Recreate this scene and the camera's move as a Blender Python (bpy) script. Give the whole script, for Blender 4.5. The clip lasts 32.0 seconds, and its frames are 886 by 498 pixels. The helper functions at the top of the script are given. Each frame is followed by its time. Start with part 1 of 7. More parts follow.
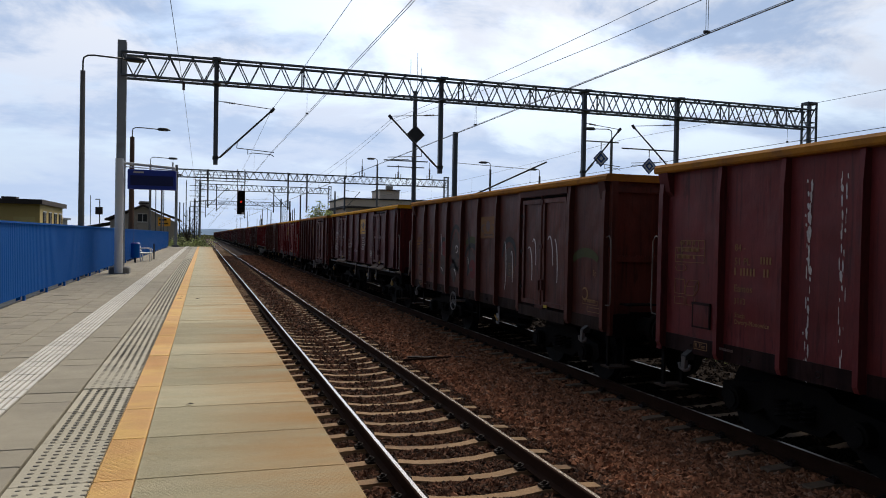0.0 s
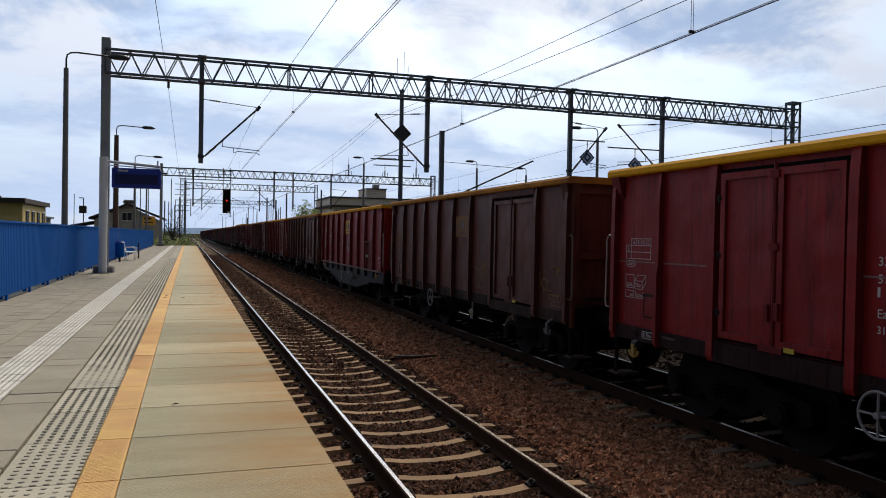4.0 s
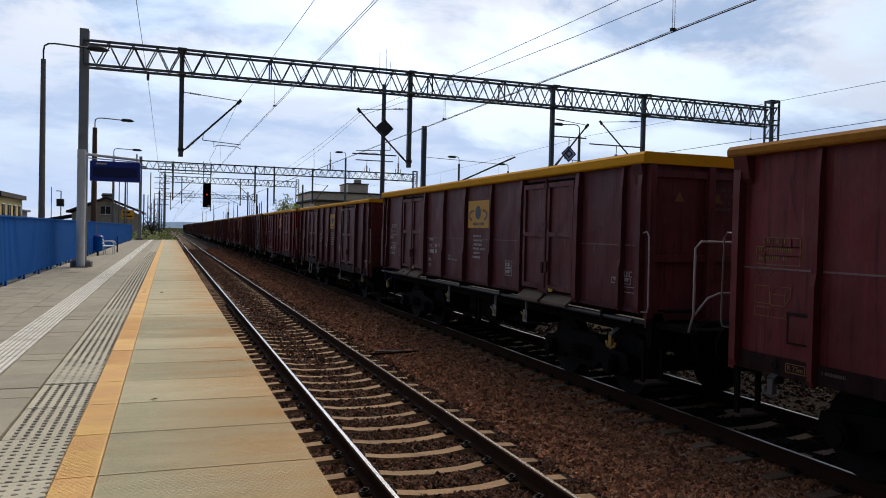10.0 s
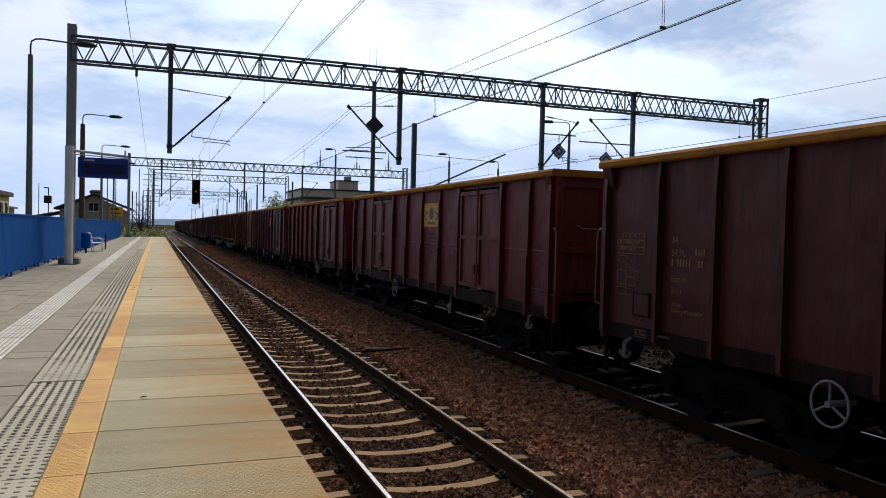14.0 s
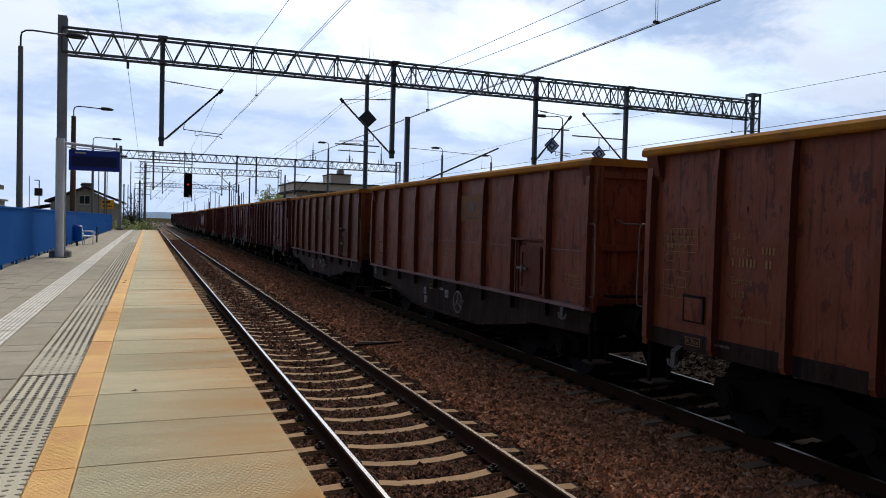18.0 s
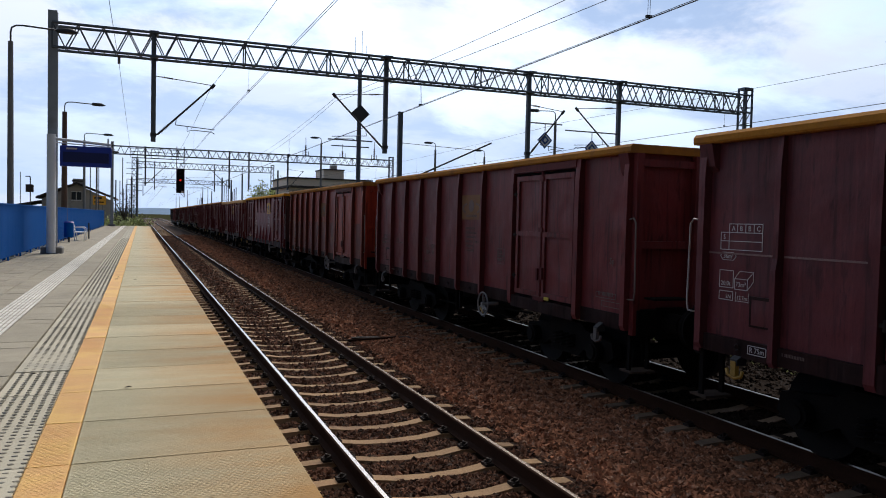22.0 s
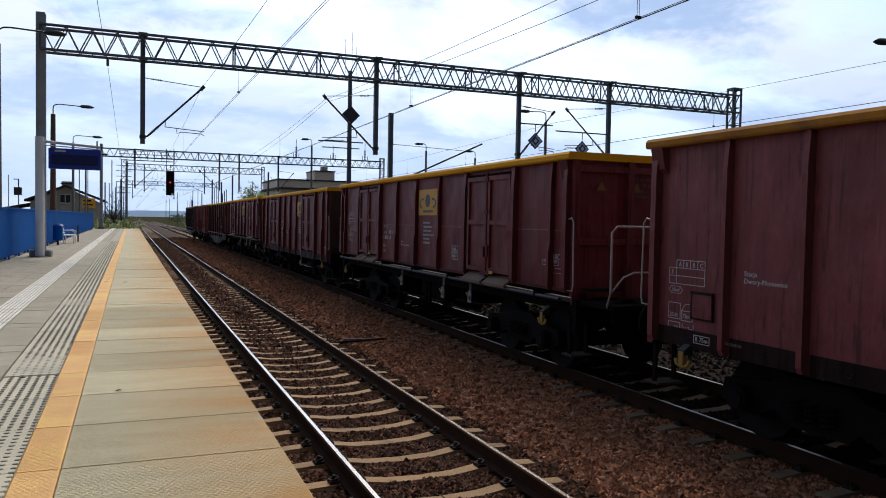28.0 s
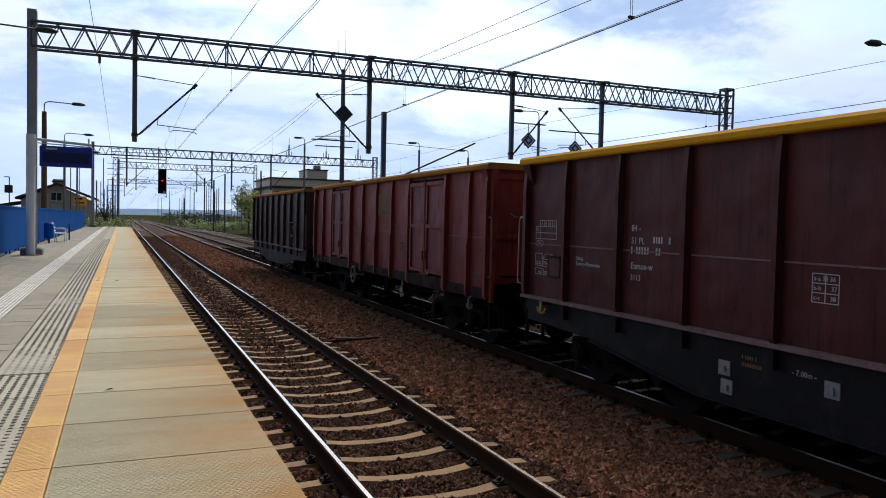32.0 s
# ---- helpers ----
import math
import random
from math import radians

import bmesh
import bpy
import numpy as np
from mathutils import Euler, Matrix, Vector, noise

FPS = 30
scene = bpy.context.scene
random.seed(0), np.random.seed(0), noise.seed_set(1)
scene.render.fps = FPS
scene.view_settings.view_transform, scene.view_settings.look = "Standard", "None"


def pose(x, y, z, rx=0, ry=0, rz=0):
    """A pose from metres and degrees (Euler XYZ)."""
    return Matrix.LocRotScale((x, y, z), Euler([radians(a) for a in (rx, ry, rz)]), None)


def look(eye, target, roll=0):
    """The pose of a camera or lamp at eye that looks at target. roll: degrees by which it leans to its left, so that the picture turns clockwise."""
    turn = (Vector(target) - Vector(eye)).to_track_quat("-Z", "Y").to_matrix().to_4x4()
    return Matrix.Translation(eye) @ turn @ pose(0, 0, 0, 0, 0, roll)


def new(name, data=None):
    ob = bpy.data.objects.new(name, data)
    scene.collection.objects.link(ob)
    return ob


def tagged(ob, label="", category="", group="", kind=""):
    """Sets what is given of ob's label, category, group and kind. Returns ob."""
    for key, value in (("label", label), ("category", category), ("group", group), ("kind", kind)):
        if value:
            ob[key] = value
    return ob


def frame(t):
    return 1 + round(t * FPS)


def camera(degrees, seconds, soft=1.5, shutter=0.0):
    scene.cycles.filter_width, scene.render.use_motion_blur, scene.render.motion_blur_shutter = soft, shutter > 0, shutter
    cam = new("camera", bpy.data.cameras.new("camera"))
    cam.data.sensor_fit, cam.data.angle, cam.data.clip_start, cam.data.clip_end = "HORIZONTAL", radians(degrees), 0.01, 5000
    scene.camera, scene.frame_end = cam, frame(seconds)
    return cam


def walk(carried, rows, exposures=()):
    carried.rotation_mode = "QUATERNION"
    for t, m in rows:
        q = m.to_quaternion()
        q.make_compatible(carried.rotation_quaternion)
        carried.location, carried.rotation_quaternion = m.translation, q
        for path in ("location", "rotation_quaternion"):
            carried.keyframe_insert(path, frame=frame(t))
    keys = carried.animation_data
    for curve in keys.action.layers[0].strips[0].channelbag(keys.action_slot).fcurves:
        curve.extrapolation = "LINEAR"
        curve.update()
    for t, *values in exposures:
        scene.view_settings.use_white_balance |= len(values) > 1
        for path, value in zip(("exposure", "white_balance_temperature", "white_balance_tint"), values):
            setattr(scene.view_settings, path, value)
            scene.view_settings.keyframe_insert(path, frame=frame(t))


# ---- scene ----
# ---- camera: fixed eye on the platform, slowly turning ----
EYE = (-2.638, -2.650, 2.279)
# seconds, heading from the track's line, tilt, lean (degrees)
TURN = [
    (0, 17.556, -0.797, 1.066),
    (0.5, 17.676, -0.800, 1.057),
    (1, 17.799, -0.806, 1.052),
    (1.5, 17.924, -0.813, 1.041),
    (2, 18.052, -0.816, 1.008),
    (2.5, 18.180, -0.822, 0.976),
    (3, 18.305, -0.836, 0.975),
    (3.5, 18.434, -0.848, 0.998),
    (5.5, 18.910, -0.940, 1.186),
    (6, 19.019, -0.954, 1.212),
    (6.5, 19.142, -0.972, 1.232),
    (7, 19.265, -0.995, 1.251),
    (7.5, 19.380, -1.025, 1.273),
    (8, 19.493, -1.068, 1.310),
    (8.5, 19.604, -1.117, 1.356),
    (9, 19.714, -1.149, 1.368),
    (9.5, 19.828, -1.167, 1.339),
    (10, 19.946, -1.184, 1.326),
    (10.5, 20.054, -1.211, 1.336),
    (11, 20.154, -1.243, 1.348),
    (11.5, 20.253, -1.262, 1.353),
    (12, 20.350, -1.274, 1.354),
    (12.5, 20.446, -1.294, 1.370),
    (13, 20.537, -1.317, 1.386),
    (13.5, 20.619, -1.344, 1.382),
    (14, 20.694, -1.371, 1.378),
    (14.5, 20.769, -1.394, 1.384),
    (16.5, 21.037, -1.627, 1.485),
    (17, 21.112, -1.683, 1.499),
    (17.5, 21.184, -1.746, 1.512),
    (18, 21.251, -1.818, 1.532),
    (18.5, 21.319, -1.886, 1.541),
    (19, 21.387, -1.927, 1.516),
    (19.5, 21.450, -1.943, 1.454),
    (20, 21.511, -1.970, 1.395),
    (20.5, 21.571, -2.022, 1.375),
    (21, 21.633, -2.080, 1.372),
    (21.5, 21.696, -2.135, 1.358),
    (22, 21.754, -2.183, 1.341),
    (22.5, 21.812, -2.212, 1.316),
    (23, 21.871, -2.219, 1.265),
    (23.5, 21.932, -2.212, 1.186),
    (24, 21.994, -2.186, 1.098),
    (24.5, 22.049, -2.146, 1.003),
    (25, 22.099, -2.096, 0.921),
    (25.5, 22.150, -2.042, 0.869),
    (27.5, 22.355, -2.053, 1.011),
    (28, 22.413, -2.092, 1.057),
    (28.5, 22.470, -2.108, 1.075),
    (29, 22.528, -2.112, 1.091),
    (29.5, 22.590, -2.111, 1.120),
    (30, 22.655, -2.107, 1.141),
    (30.5, 22.727, -2.116, 1.165),
    (31, 22.801, -2.136, 1.190),
    (31.5, 22.875, -2.144, 1.203),
    (32, 22.953, -2.147, 1.221),
]


def aim(yaw, tilt, lean):
    a, b = radians(yaw), radians(tilt)
    way = Vector((math.sin(a) * math.cos(b), math.cos(a) * math.cos(b), math.sin(b)))
    return look(EYE, Vector(EYE) + way * 10, lean)


cam = camera(60.56, 32.0, soft=1.0, shutter=0.0)
walk(cam, [(t, aim(a, b, c)) for t, a, b, c in TURN], [(0.0, 0.0, 6850, 10), (8.0, 0.03, 6800, 10), (16.0, 0.10, 6660, 10), (24.0, 0.20, 6530, 10), (32.0, 0.21, 6420, 10)])

# ---- world, sun, exposure ----
SUN_AZ, SUN_EL = 24.0, 44.0   # degrees from +y towards +x, and height
scene.view_settings.exposure = 0.0
world = bpy.data.worlds.new("world")
scene.world = world
world.use_nodes = True
wn, wl = world.node_tree.nodes, world.node_tree.links
wn.clear()
sky = wn.new("ShaderNodeTexSky")
sky.sky_type, sky.sun_disc = "NISHITA", False
sky.sun_elevation, sky.sun_rotation = radians(SUN_EL), radians(SUN_AZ)
sky_gain = wn.new("ShaderNodeVectorMath")
sky_gain.operation = "SCALE"
sky_gain.inputs["Scale"].default_value = 0.16
tc = wn.new("ShaderNodeTexCoord")
sep = wn.new("ShaderNodeSeparateXYZ")
zc = wn.new("ShaderNodeMath")
zc.operation, zc.inputs[1].default_value = "MAXIMUM", 0.0
za = wn.new("ShaderNodeMath")
za.operation, za.inputs[1].default_value = "ADD", 0.22
dx, dy = wn.new("ShaderNodeMath"), wn.new("ShaderNodeMath")
dx.operation = dy.operation = "DIVIDE"
comb = wn.new("ShaderNodeCombineXYZ")
wl.new(tc.outputs["Generated"], sep.inputs[0])
wl.new(sep.outputs["Z"], zc.inputs[0])
wl.new(zc.outputs[0], za.inputs[0])
wl.new(sep.outputs["X"], dx.inputs[0])
wl.new(sep.outputs["Y"], dy.inputs[0])
wl.new(za.outputs[0], dx.inputs[1])
wl.new(za.outputs[0], dy.inputs[1])
wl.new(dx.outputs[0], comb.inputs[0])
wl.new(dy.outputs[0], comb.inputs[1])
comb.inputs[2].default_value = 1.7   # picks the drift of the clouds


def world_noise(scale, detail, rough, lo, hi, dist=0.3):
    n = wn.new("ShaderNodeTexNoise")
    n.inputs["Scale"].default_value, n.inputs["Detail"].default_value = scale, detail
    n.inputs["Roughness"].default_value, n.inputs["Distortion"].default_value = rough, dist
    r = wn.new("ShaderNodeMapRange")
    r.interpolation_type = "SMOOTHSTEP"
    r.inputs["From Min"].default_value, r.inputs["From Max"].default_value = lo, hi
    wl.new(comb.outputs[0], n.inputs["Vector"])
    wl.new(n.outputs[0], r.inputs["Value"])
    return r.outputs[0]


cover = world_noise(1.5, 8, 0.56, 0.39, 0.56)
thick = world_noise(2.3, 8, 0.6, 0.43, 0.62)
low = wn.new("ShaderNodeMapRange")
low.interpolation_type = "SMOOTHSTEP"
low.inputs["From Min"].default_value, low.inputs["From Max"].default_value = 0.30, 0.03
low.inputs["To Max"].default_value = 0.88
wl.new(sep.outputs["Z"], low.inputs["Value"])
haze = wn.new("ShaderNodeMix")
haze.data_type = "RGBA"
haze.inputs["B"].default_value = (0.535, 0.685, 0.965, 1)
wl.new(low.outputs[0], haze.inputs["Factor"])
cloud = wn.new("ShaderNodeMix")
cloud.data_type = "RGBA"
cloud.inputs["A"].default_value = (0.835, 0.905, 1.05, 1)
cloud.inputs["B"].default_value = (0.42, 0.565, 0.84, 1)
wl.new(thick, cloud.inputs["Factor"])
blend = wn.new("ShaderNodeMix")
blend.data_type = "RGBA"
wl.new(cover, blend.inputs["Factor"])
wl.new(sky.outputs[0], sky_gain.inputs[0])
wl.new(sky_gain.outputs[0], blend.inputs["A"])
wl.new(cloud.outputs["Result"], blend.inputs["B"])
wbg, wout = wn.new("ShaderNodeBackground"), wn.new("ShaderNodeOutputWorld")
wbg.inputs["Strength"].default_value = 0.98
# the cloud cover is brighter towards the hidden sun
toward = wn.new("ShaderNodeVectorMath")
toward.operation = "DOT_PRODUCT"
toward.inputs[1].default_value = (math.sin(radians(SUN_AZ - 16)), math.cos(radians(SUN_AZ - 16)), 0.0)
wl.new(tc.outputs["Generated"], toward.inputs[0])
fall = wn.new("ShaderNodeMath")
fall.operation = "MULTIPLY_ADD"
fall.inputs[1].default_value, fall.inputs[2].default_value = 0.47, 0.56
wl.new(toward.outputs["Value"], fall.inputs[0])
shade = wn.new("ShaderNodeVectorMath")
shade.operation = "SCALE"
wl.new(blend.outputs["Result"], haze.inputs["A"])
wl.new(haze.outputs["Result"], shade.inputs[0])
wl.new(fall.outputs[0], shade.inputs["Scale"])
wl.new(shade.outputs[0], wbg.inputs["Color"])
wl.new(wbg.outputs[0], wout.inputs["Surface"])

sun = new("sun", bpy.data.lights.new("sun", "SUN"))
sun.data.energy, sun.data.angle, sun.data.color = 2.55, radians(22), (1.0, 0.925, 0.82)
sun.matrix_world = look((0, 0, 0), (-math.sin(radians(SUN_AZ)) * math.cos(radians(SUN_EL)),
                                   -math.cos(radians(SUN_AZ)) * math.cos(radians(SUN_EL)), -math.sin(radians(SUN_EL))))

# ---- materials ----


def material(name, base, rough=0.8, metal=0.0, var=0.25, scale=3.0, grain=40.0, bump=0.15, tint=None, tint_amount=0.5,
             tint_scale=1.2, tint_lo=0.5, tint_hi=0.7, stretch=(1, 1, 1), per_object=0.0, per_island=0.0, tint_rough=None, coords="Object",
             specular=0.5, dents=0.0, streaks=0.0, edge=None, wear=0.0, dust=0.0):
    m = bpy.data.materials.new(name)
    m.use_nodes = True
    n, l = m.node_tree.nodes, m.node_tree.links
    b = n["Principled BSDF"]
    b.inputs["Metallic"].default_value = metal
    b.inputs["Specular IOR Level"].default_value = specular
    if dust:   # fine dust film
        b.inputs["Sheen Weight"].default_value, b.inputs["Sheen Roughness"].default_value = dust, 0.34
        b.inputs["Sheen Tint"].default_value = (0.95, 0.66, 0.62, 1)
    t = n.new("ShaderNodeTexCoord")
    mp = n.new("ShaderNodeMapping")
    mp.inputs["Scale"].default_value = stretch
    l.new(t.outputs[coords], mp.inputs["Vector"])
    if per_object:
        oi = n.new("ShaderNodeObjectInfo")
        shift = n.new("ShaderNodeVectorMath")
        shift.operation = "SCALE"
        shift.inputs[0].default_value = (37.0, 53.0, 71.0)
        l.new(oi.outputs["Random"], shift.inputs["Scale"])
        l.new(shift.outputs[0], mp.inputs["Location"])

    def tex(s, d, r=0.6):
        x = n.new("ShaderNodeTexNoise")
        x.inputs["Scale"].default_value, x.inputs["Detail"].default_value, x.inputs["Roughness"].default_value = s, d, r
        l.new(mp.outputs[0], x.inputs["Vector"])
        return x.outputs[0]

    big, fine = tex(scale, 5), tex(grain, 3)
    add = n.new("ShaderNodeMath")
    add.operation = "ADD"
    l.new(big, add.inputs[0])
    l.new(fine, add.inputs[1])
    rng = n.new("ShaderNodeMapRange")
    rng.inputs["From Min"].default_value, rng.inputs["From Max"].default_value = 0.6, 1.4
    rng.inputs["To Min"].default_value, rng.inputs["To Max"].default_value = 1 - var, 1 + var
    l.new(add.outputs[0], rng.inputs["Value"])
    value = rng.outputs[0]
    for amount, node, socket in ((per_object, "ShaderNodeObjectInfo", "Random"), (per_island, "ShaderNodeNewGeometry", "Random Per Island")):
        if amount:
            o = n.new(node)
            r2 = n.new("ShaderNodeMapRange")
            r2.inputs["To Min"].default_value, r2.inputs["To Max"].default_value = 1 - amount, 1 + amount
            l.new(o.outputs[socket], r2.inputs["Value"])
            mul = n.new("ShaderNodeMath")
            mul.operation = "MULTIPLY"
            l.new(value, mul.inputs[0])
            l.new(r2.outputs[0], mul.inputs[1])
            value = mul.outputs[0]
    sc = n.new("ShaderNodeVectorMath")
    sc.operation = "SCALE"
    sc.inputs[0].default_value = base
    l.new(value, sc.inputs["Scale"])
    col = sc.outputs[0]
    b.inputs["Roughness"].default_value = rough
    if tint:
        f = n.new("ShaderNodeMapRange")
        f.interpolation_type = "SMOOTHSTEP"
        f.inputs["From Min"].default_value, f.inputs["From Max"].default_value = tint_lo, tint_hi
        f.inputs["To Max"].default_value = tint_amount
        l.new(tex(tint_scale, 7, 0.65), f.inputs["Value"])
        mx = n.new("ShaderNodeMix")
        mx.data_type = "RGBA"
        l.new(f.outputs[0], mx.inputs["Factor"])
        l.new(col, mx.inputs["A"])
        mx.inputs["B"].default_value = (*tint, 1)
        col = mx.outputs["Result"]
    if edge:   # iron dust that settles towards one side: from x, to x, colour, amount
        so = n.new("ShaderNodeSeparateXYZ")
        l.new(t.outputs["Object"], so.inputs[0])
        near = n.new("ShaderNodeMapRange")
        near.inputs["From Min"].default_value, near.inputs["From Max"].default_value = edge[0], edge[1]
        l.new(so.outputs["X"], near.inputs["Value"])
        patch = n.new("ShaderNodeMapRange")
        patch.inputs["From Min"].default_value, patch.inputs["From Max"].default_value, patch.inputs["To Max"].default_value = 0.30, 0.60, edge[3]
        l.new(tex(1.1, 6, 0.6), patch.inputs["Value"])
        both = n.new("ShaderNodeMath")
        both.operation = "MULTIPLY"
        l.new(near.outputs[0], both.inputs[0])
        l.new(patch.outputs[0], both.inputs[1])
        mx = n.new("ShaderNodeMix")
        mx.data_type = "RGBA"
        l.new(both.outputs[0], mx.inputs["Factor"])
        l.new(col, mx.inputs["A"])
        mx.inputs["B"].default_value = (*edge[2], 1)
        col = mx.outputs["Result"]
    if wear:   # small dark chips and pale scuffs
        for s_, lo, hi, tone, st in ((7.0, 0.60, 0.66, 0.30, (1, 1, 0.5)), (26.0, 0.64, 0.70, 0.45, (1, 1, 0.6)), (5.0, 0.66, 0.76, 2.0, (1, 1.4, 0.35)), (1.1, 0.52, 0.78, 0.65, (1, 0.7, 0.4))):
            m3 = n.new("ShaderNodeMapping")
            m3.inputs["Scale"].default_value, m3.inputs["Location"].default_value = st, (s_, 2 * s_, 3.1)
            l.new(mp.outputs[0], m3.inputs["Vector"])
            nz = n.new("ShaderNodeTexNoise")
            nz.inputs["Scale"].default_value, nz.inputs["Detail"].default_value, nz.inputs["Roughness"].default_value = s_, 6, 0.62
            l.new(m3.outputs[0], nz.inputs["Vector"])
            f = n.new("ShaderNodeMapRange")
            f.inputs["From Min"].default_value, f.inputs["From Max"].default_value, f.inputs["To Max"].default_value = lo, hi, wear
            l.new(nz.outputs[0], f.inputs["Value"])
            mx = n.new("ShaderNodeMix")
            mx.data_type = "RGBA"
            l.new(f.outputs[0], mx.inputs["Factor"])
            l.new(col, mx.inputs["A"])
            grey = 0.35 if tone > 1 else 0.0
            mean = (base[0] + base[1] + base[2]) / 3
            mx.inputs["B"].default_value = (*[(c * (1 - grey) + mean * grey) * tone for c in base], 1)
            col = mx.outputs["Result"]
    if streaks:
        m2 = n.new("ShaderNodeMapping")
        m2.inputs["Scale"].default_value = (9, 9, 0.5)
        l.new(t.outputs[coords], m2.inputs["Vector"])
        run = n.new("ShaderNodeTexNoise")
        run.inputs["Scale"].default_value, run.inputs["Detail"].default_value = 1.6, 6
        l.new(m2.outputs[0], run.inputs["Vector"])
        for lo, hi, tone, top_amount in ((0.55, 0.68, 0.30, streaks), (0.42, 0.30, 2.1, streaks * 0.35)):
            f = n.new("ShaderNodeMapRange")
            f.inputs["From Min"].default_value, f.inputs["From Max"].default_value, f.inputs["To Max"].default_value = lo, hi, top_amount
            l.new(run.outputs[0], f.inputs["Value"])
            mx = n.new("ShaderNodeMix")
            mx.data_type = "RGBA"
            l.new(f.outputs[0], mx.inputs["Factor"])
            l.new(col, mx.inputs["A"])
            mx.inputs["B"].default_value = (base[0] * tone, base[1] * tone * 1.1, base[2] * tone * 1.1, 1)
            col = mx.outputs["Result"]
    l.new(col, b.inputs["Base Color"])
    if dents:
        dn = n.new("ShaderNodeTexNoise")
        dn.inputs["Scale"].default_value, dn.inputs["Detail"].default_value = 1.7, 1.5
        l.new(t.outputs[coords], dn.inputs["Vector"])
        b2 = n.new("ShaderNodeBump")
        b2.inputs["Strength"].default_value, b2.inputs["Distance"].default_value = dents, 0.12
        l.new(dn.outputs[0], b2.inputs["Height"])
    if bump:
        bp = n.new("ShaderNodeBump")
        bp.inputs["Strength"].default_value, bp.inputs["Distance"].default_value = bump, 0.02
        l.new(add.outputs[0], bp.inputs["Height"])
        if dents:
            l.new(b2.outputs[0], bp.inputs["Normal"])
        l.new(bp.outputs[0], b.inputs["Normal"])
    return m


def glow(name, color, strength):
    m = bpy.data.materials.new(name)
    m.use_nodes = True
    b = m.node_tree.nodes["Principled BSDF"]
    b.inputs["Base Color"].default_value = (*color, 1)
    b.inputs["Emission Color"].default_value = (*color, 1)
    b.inputs["Emission Strength"].default_value = strength
    return m


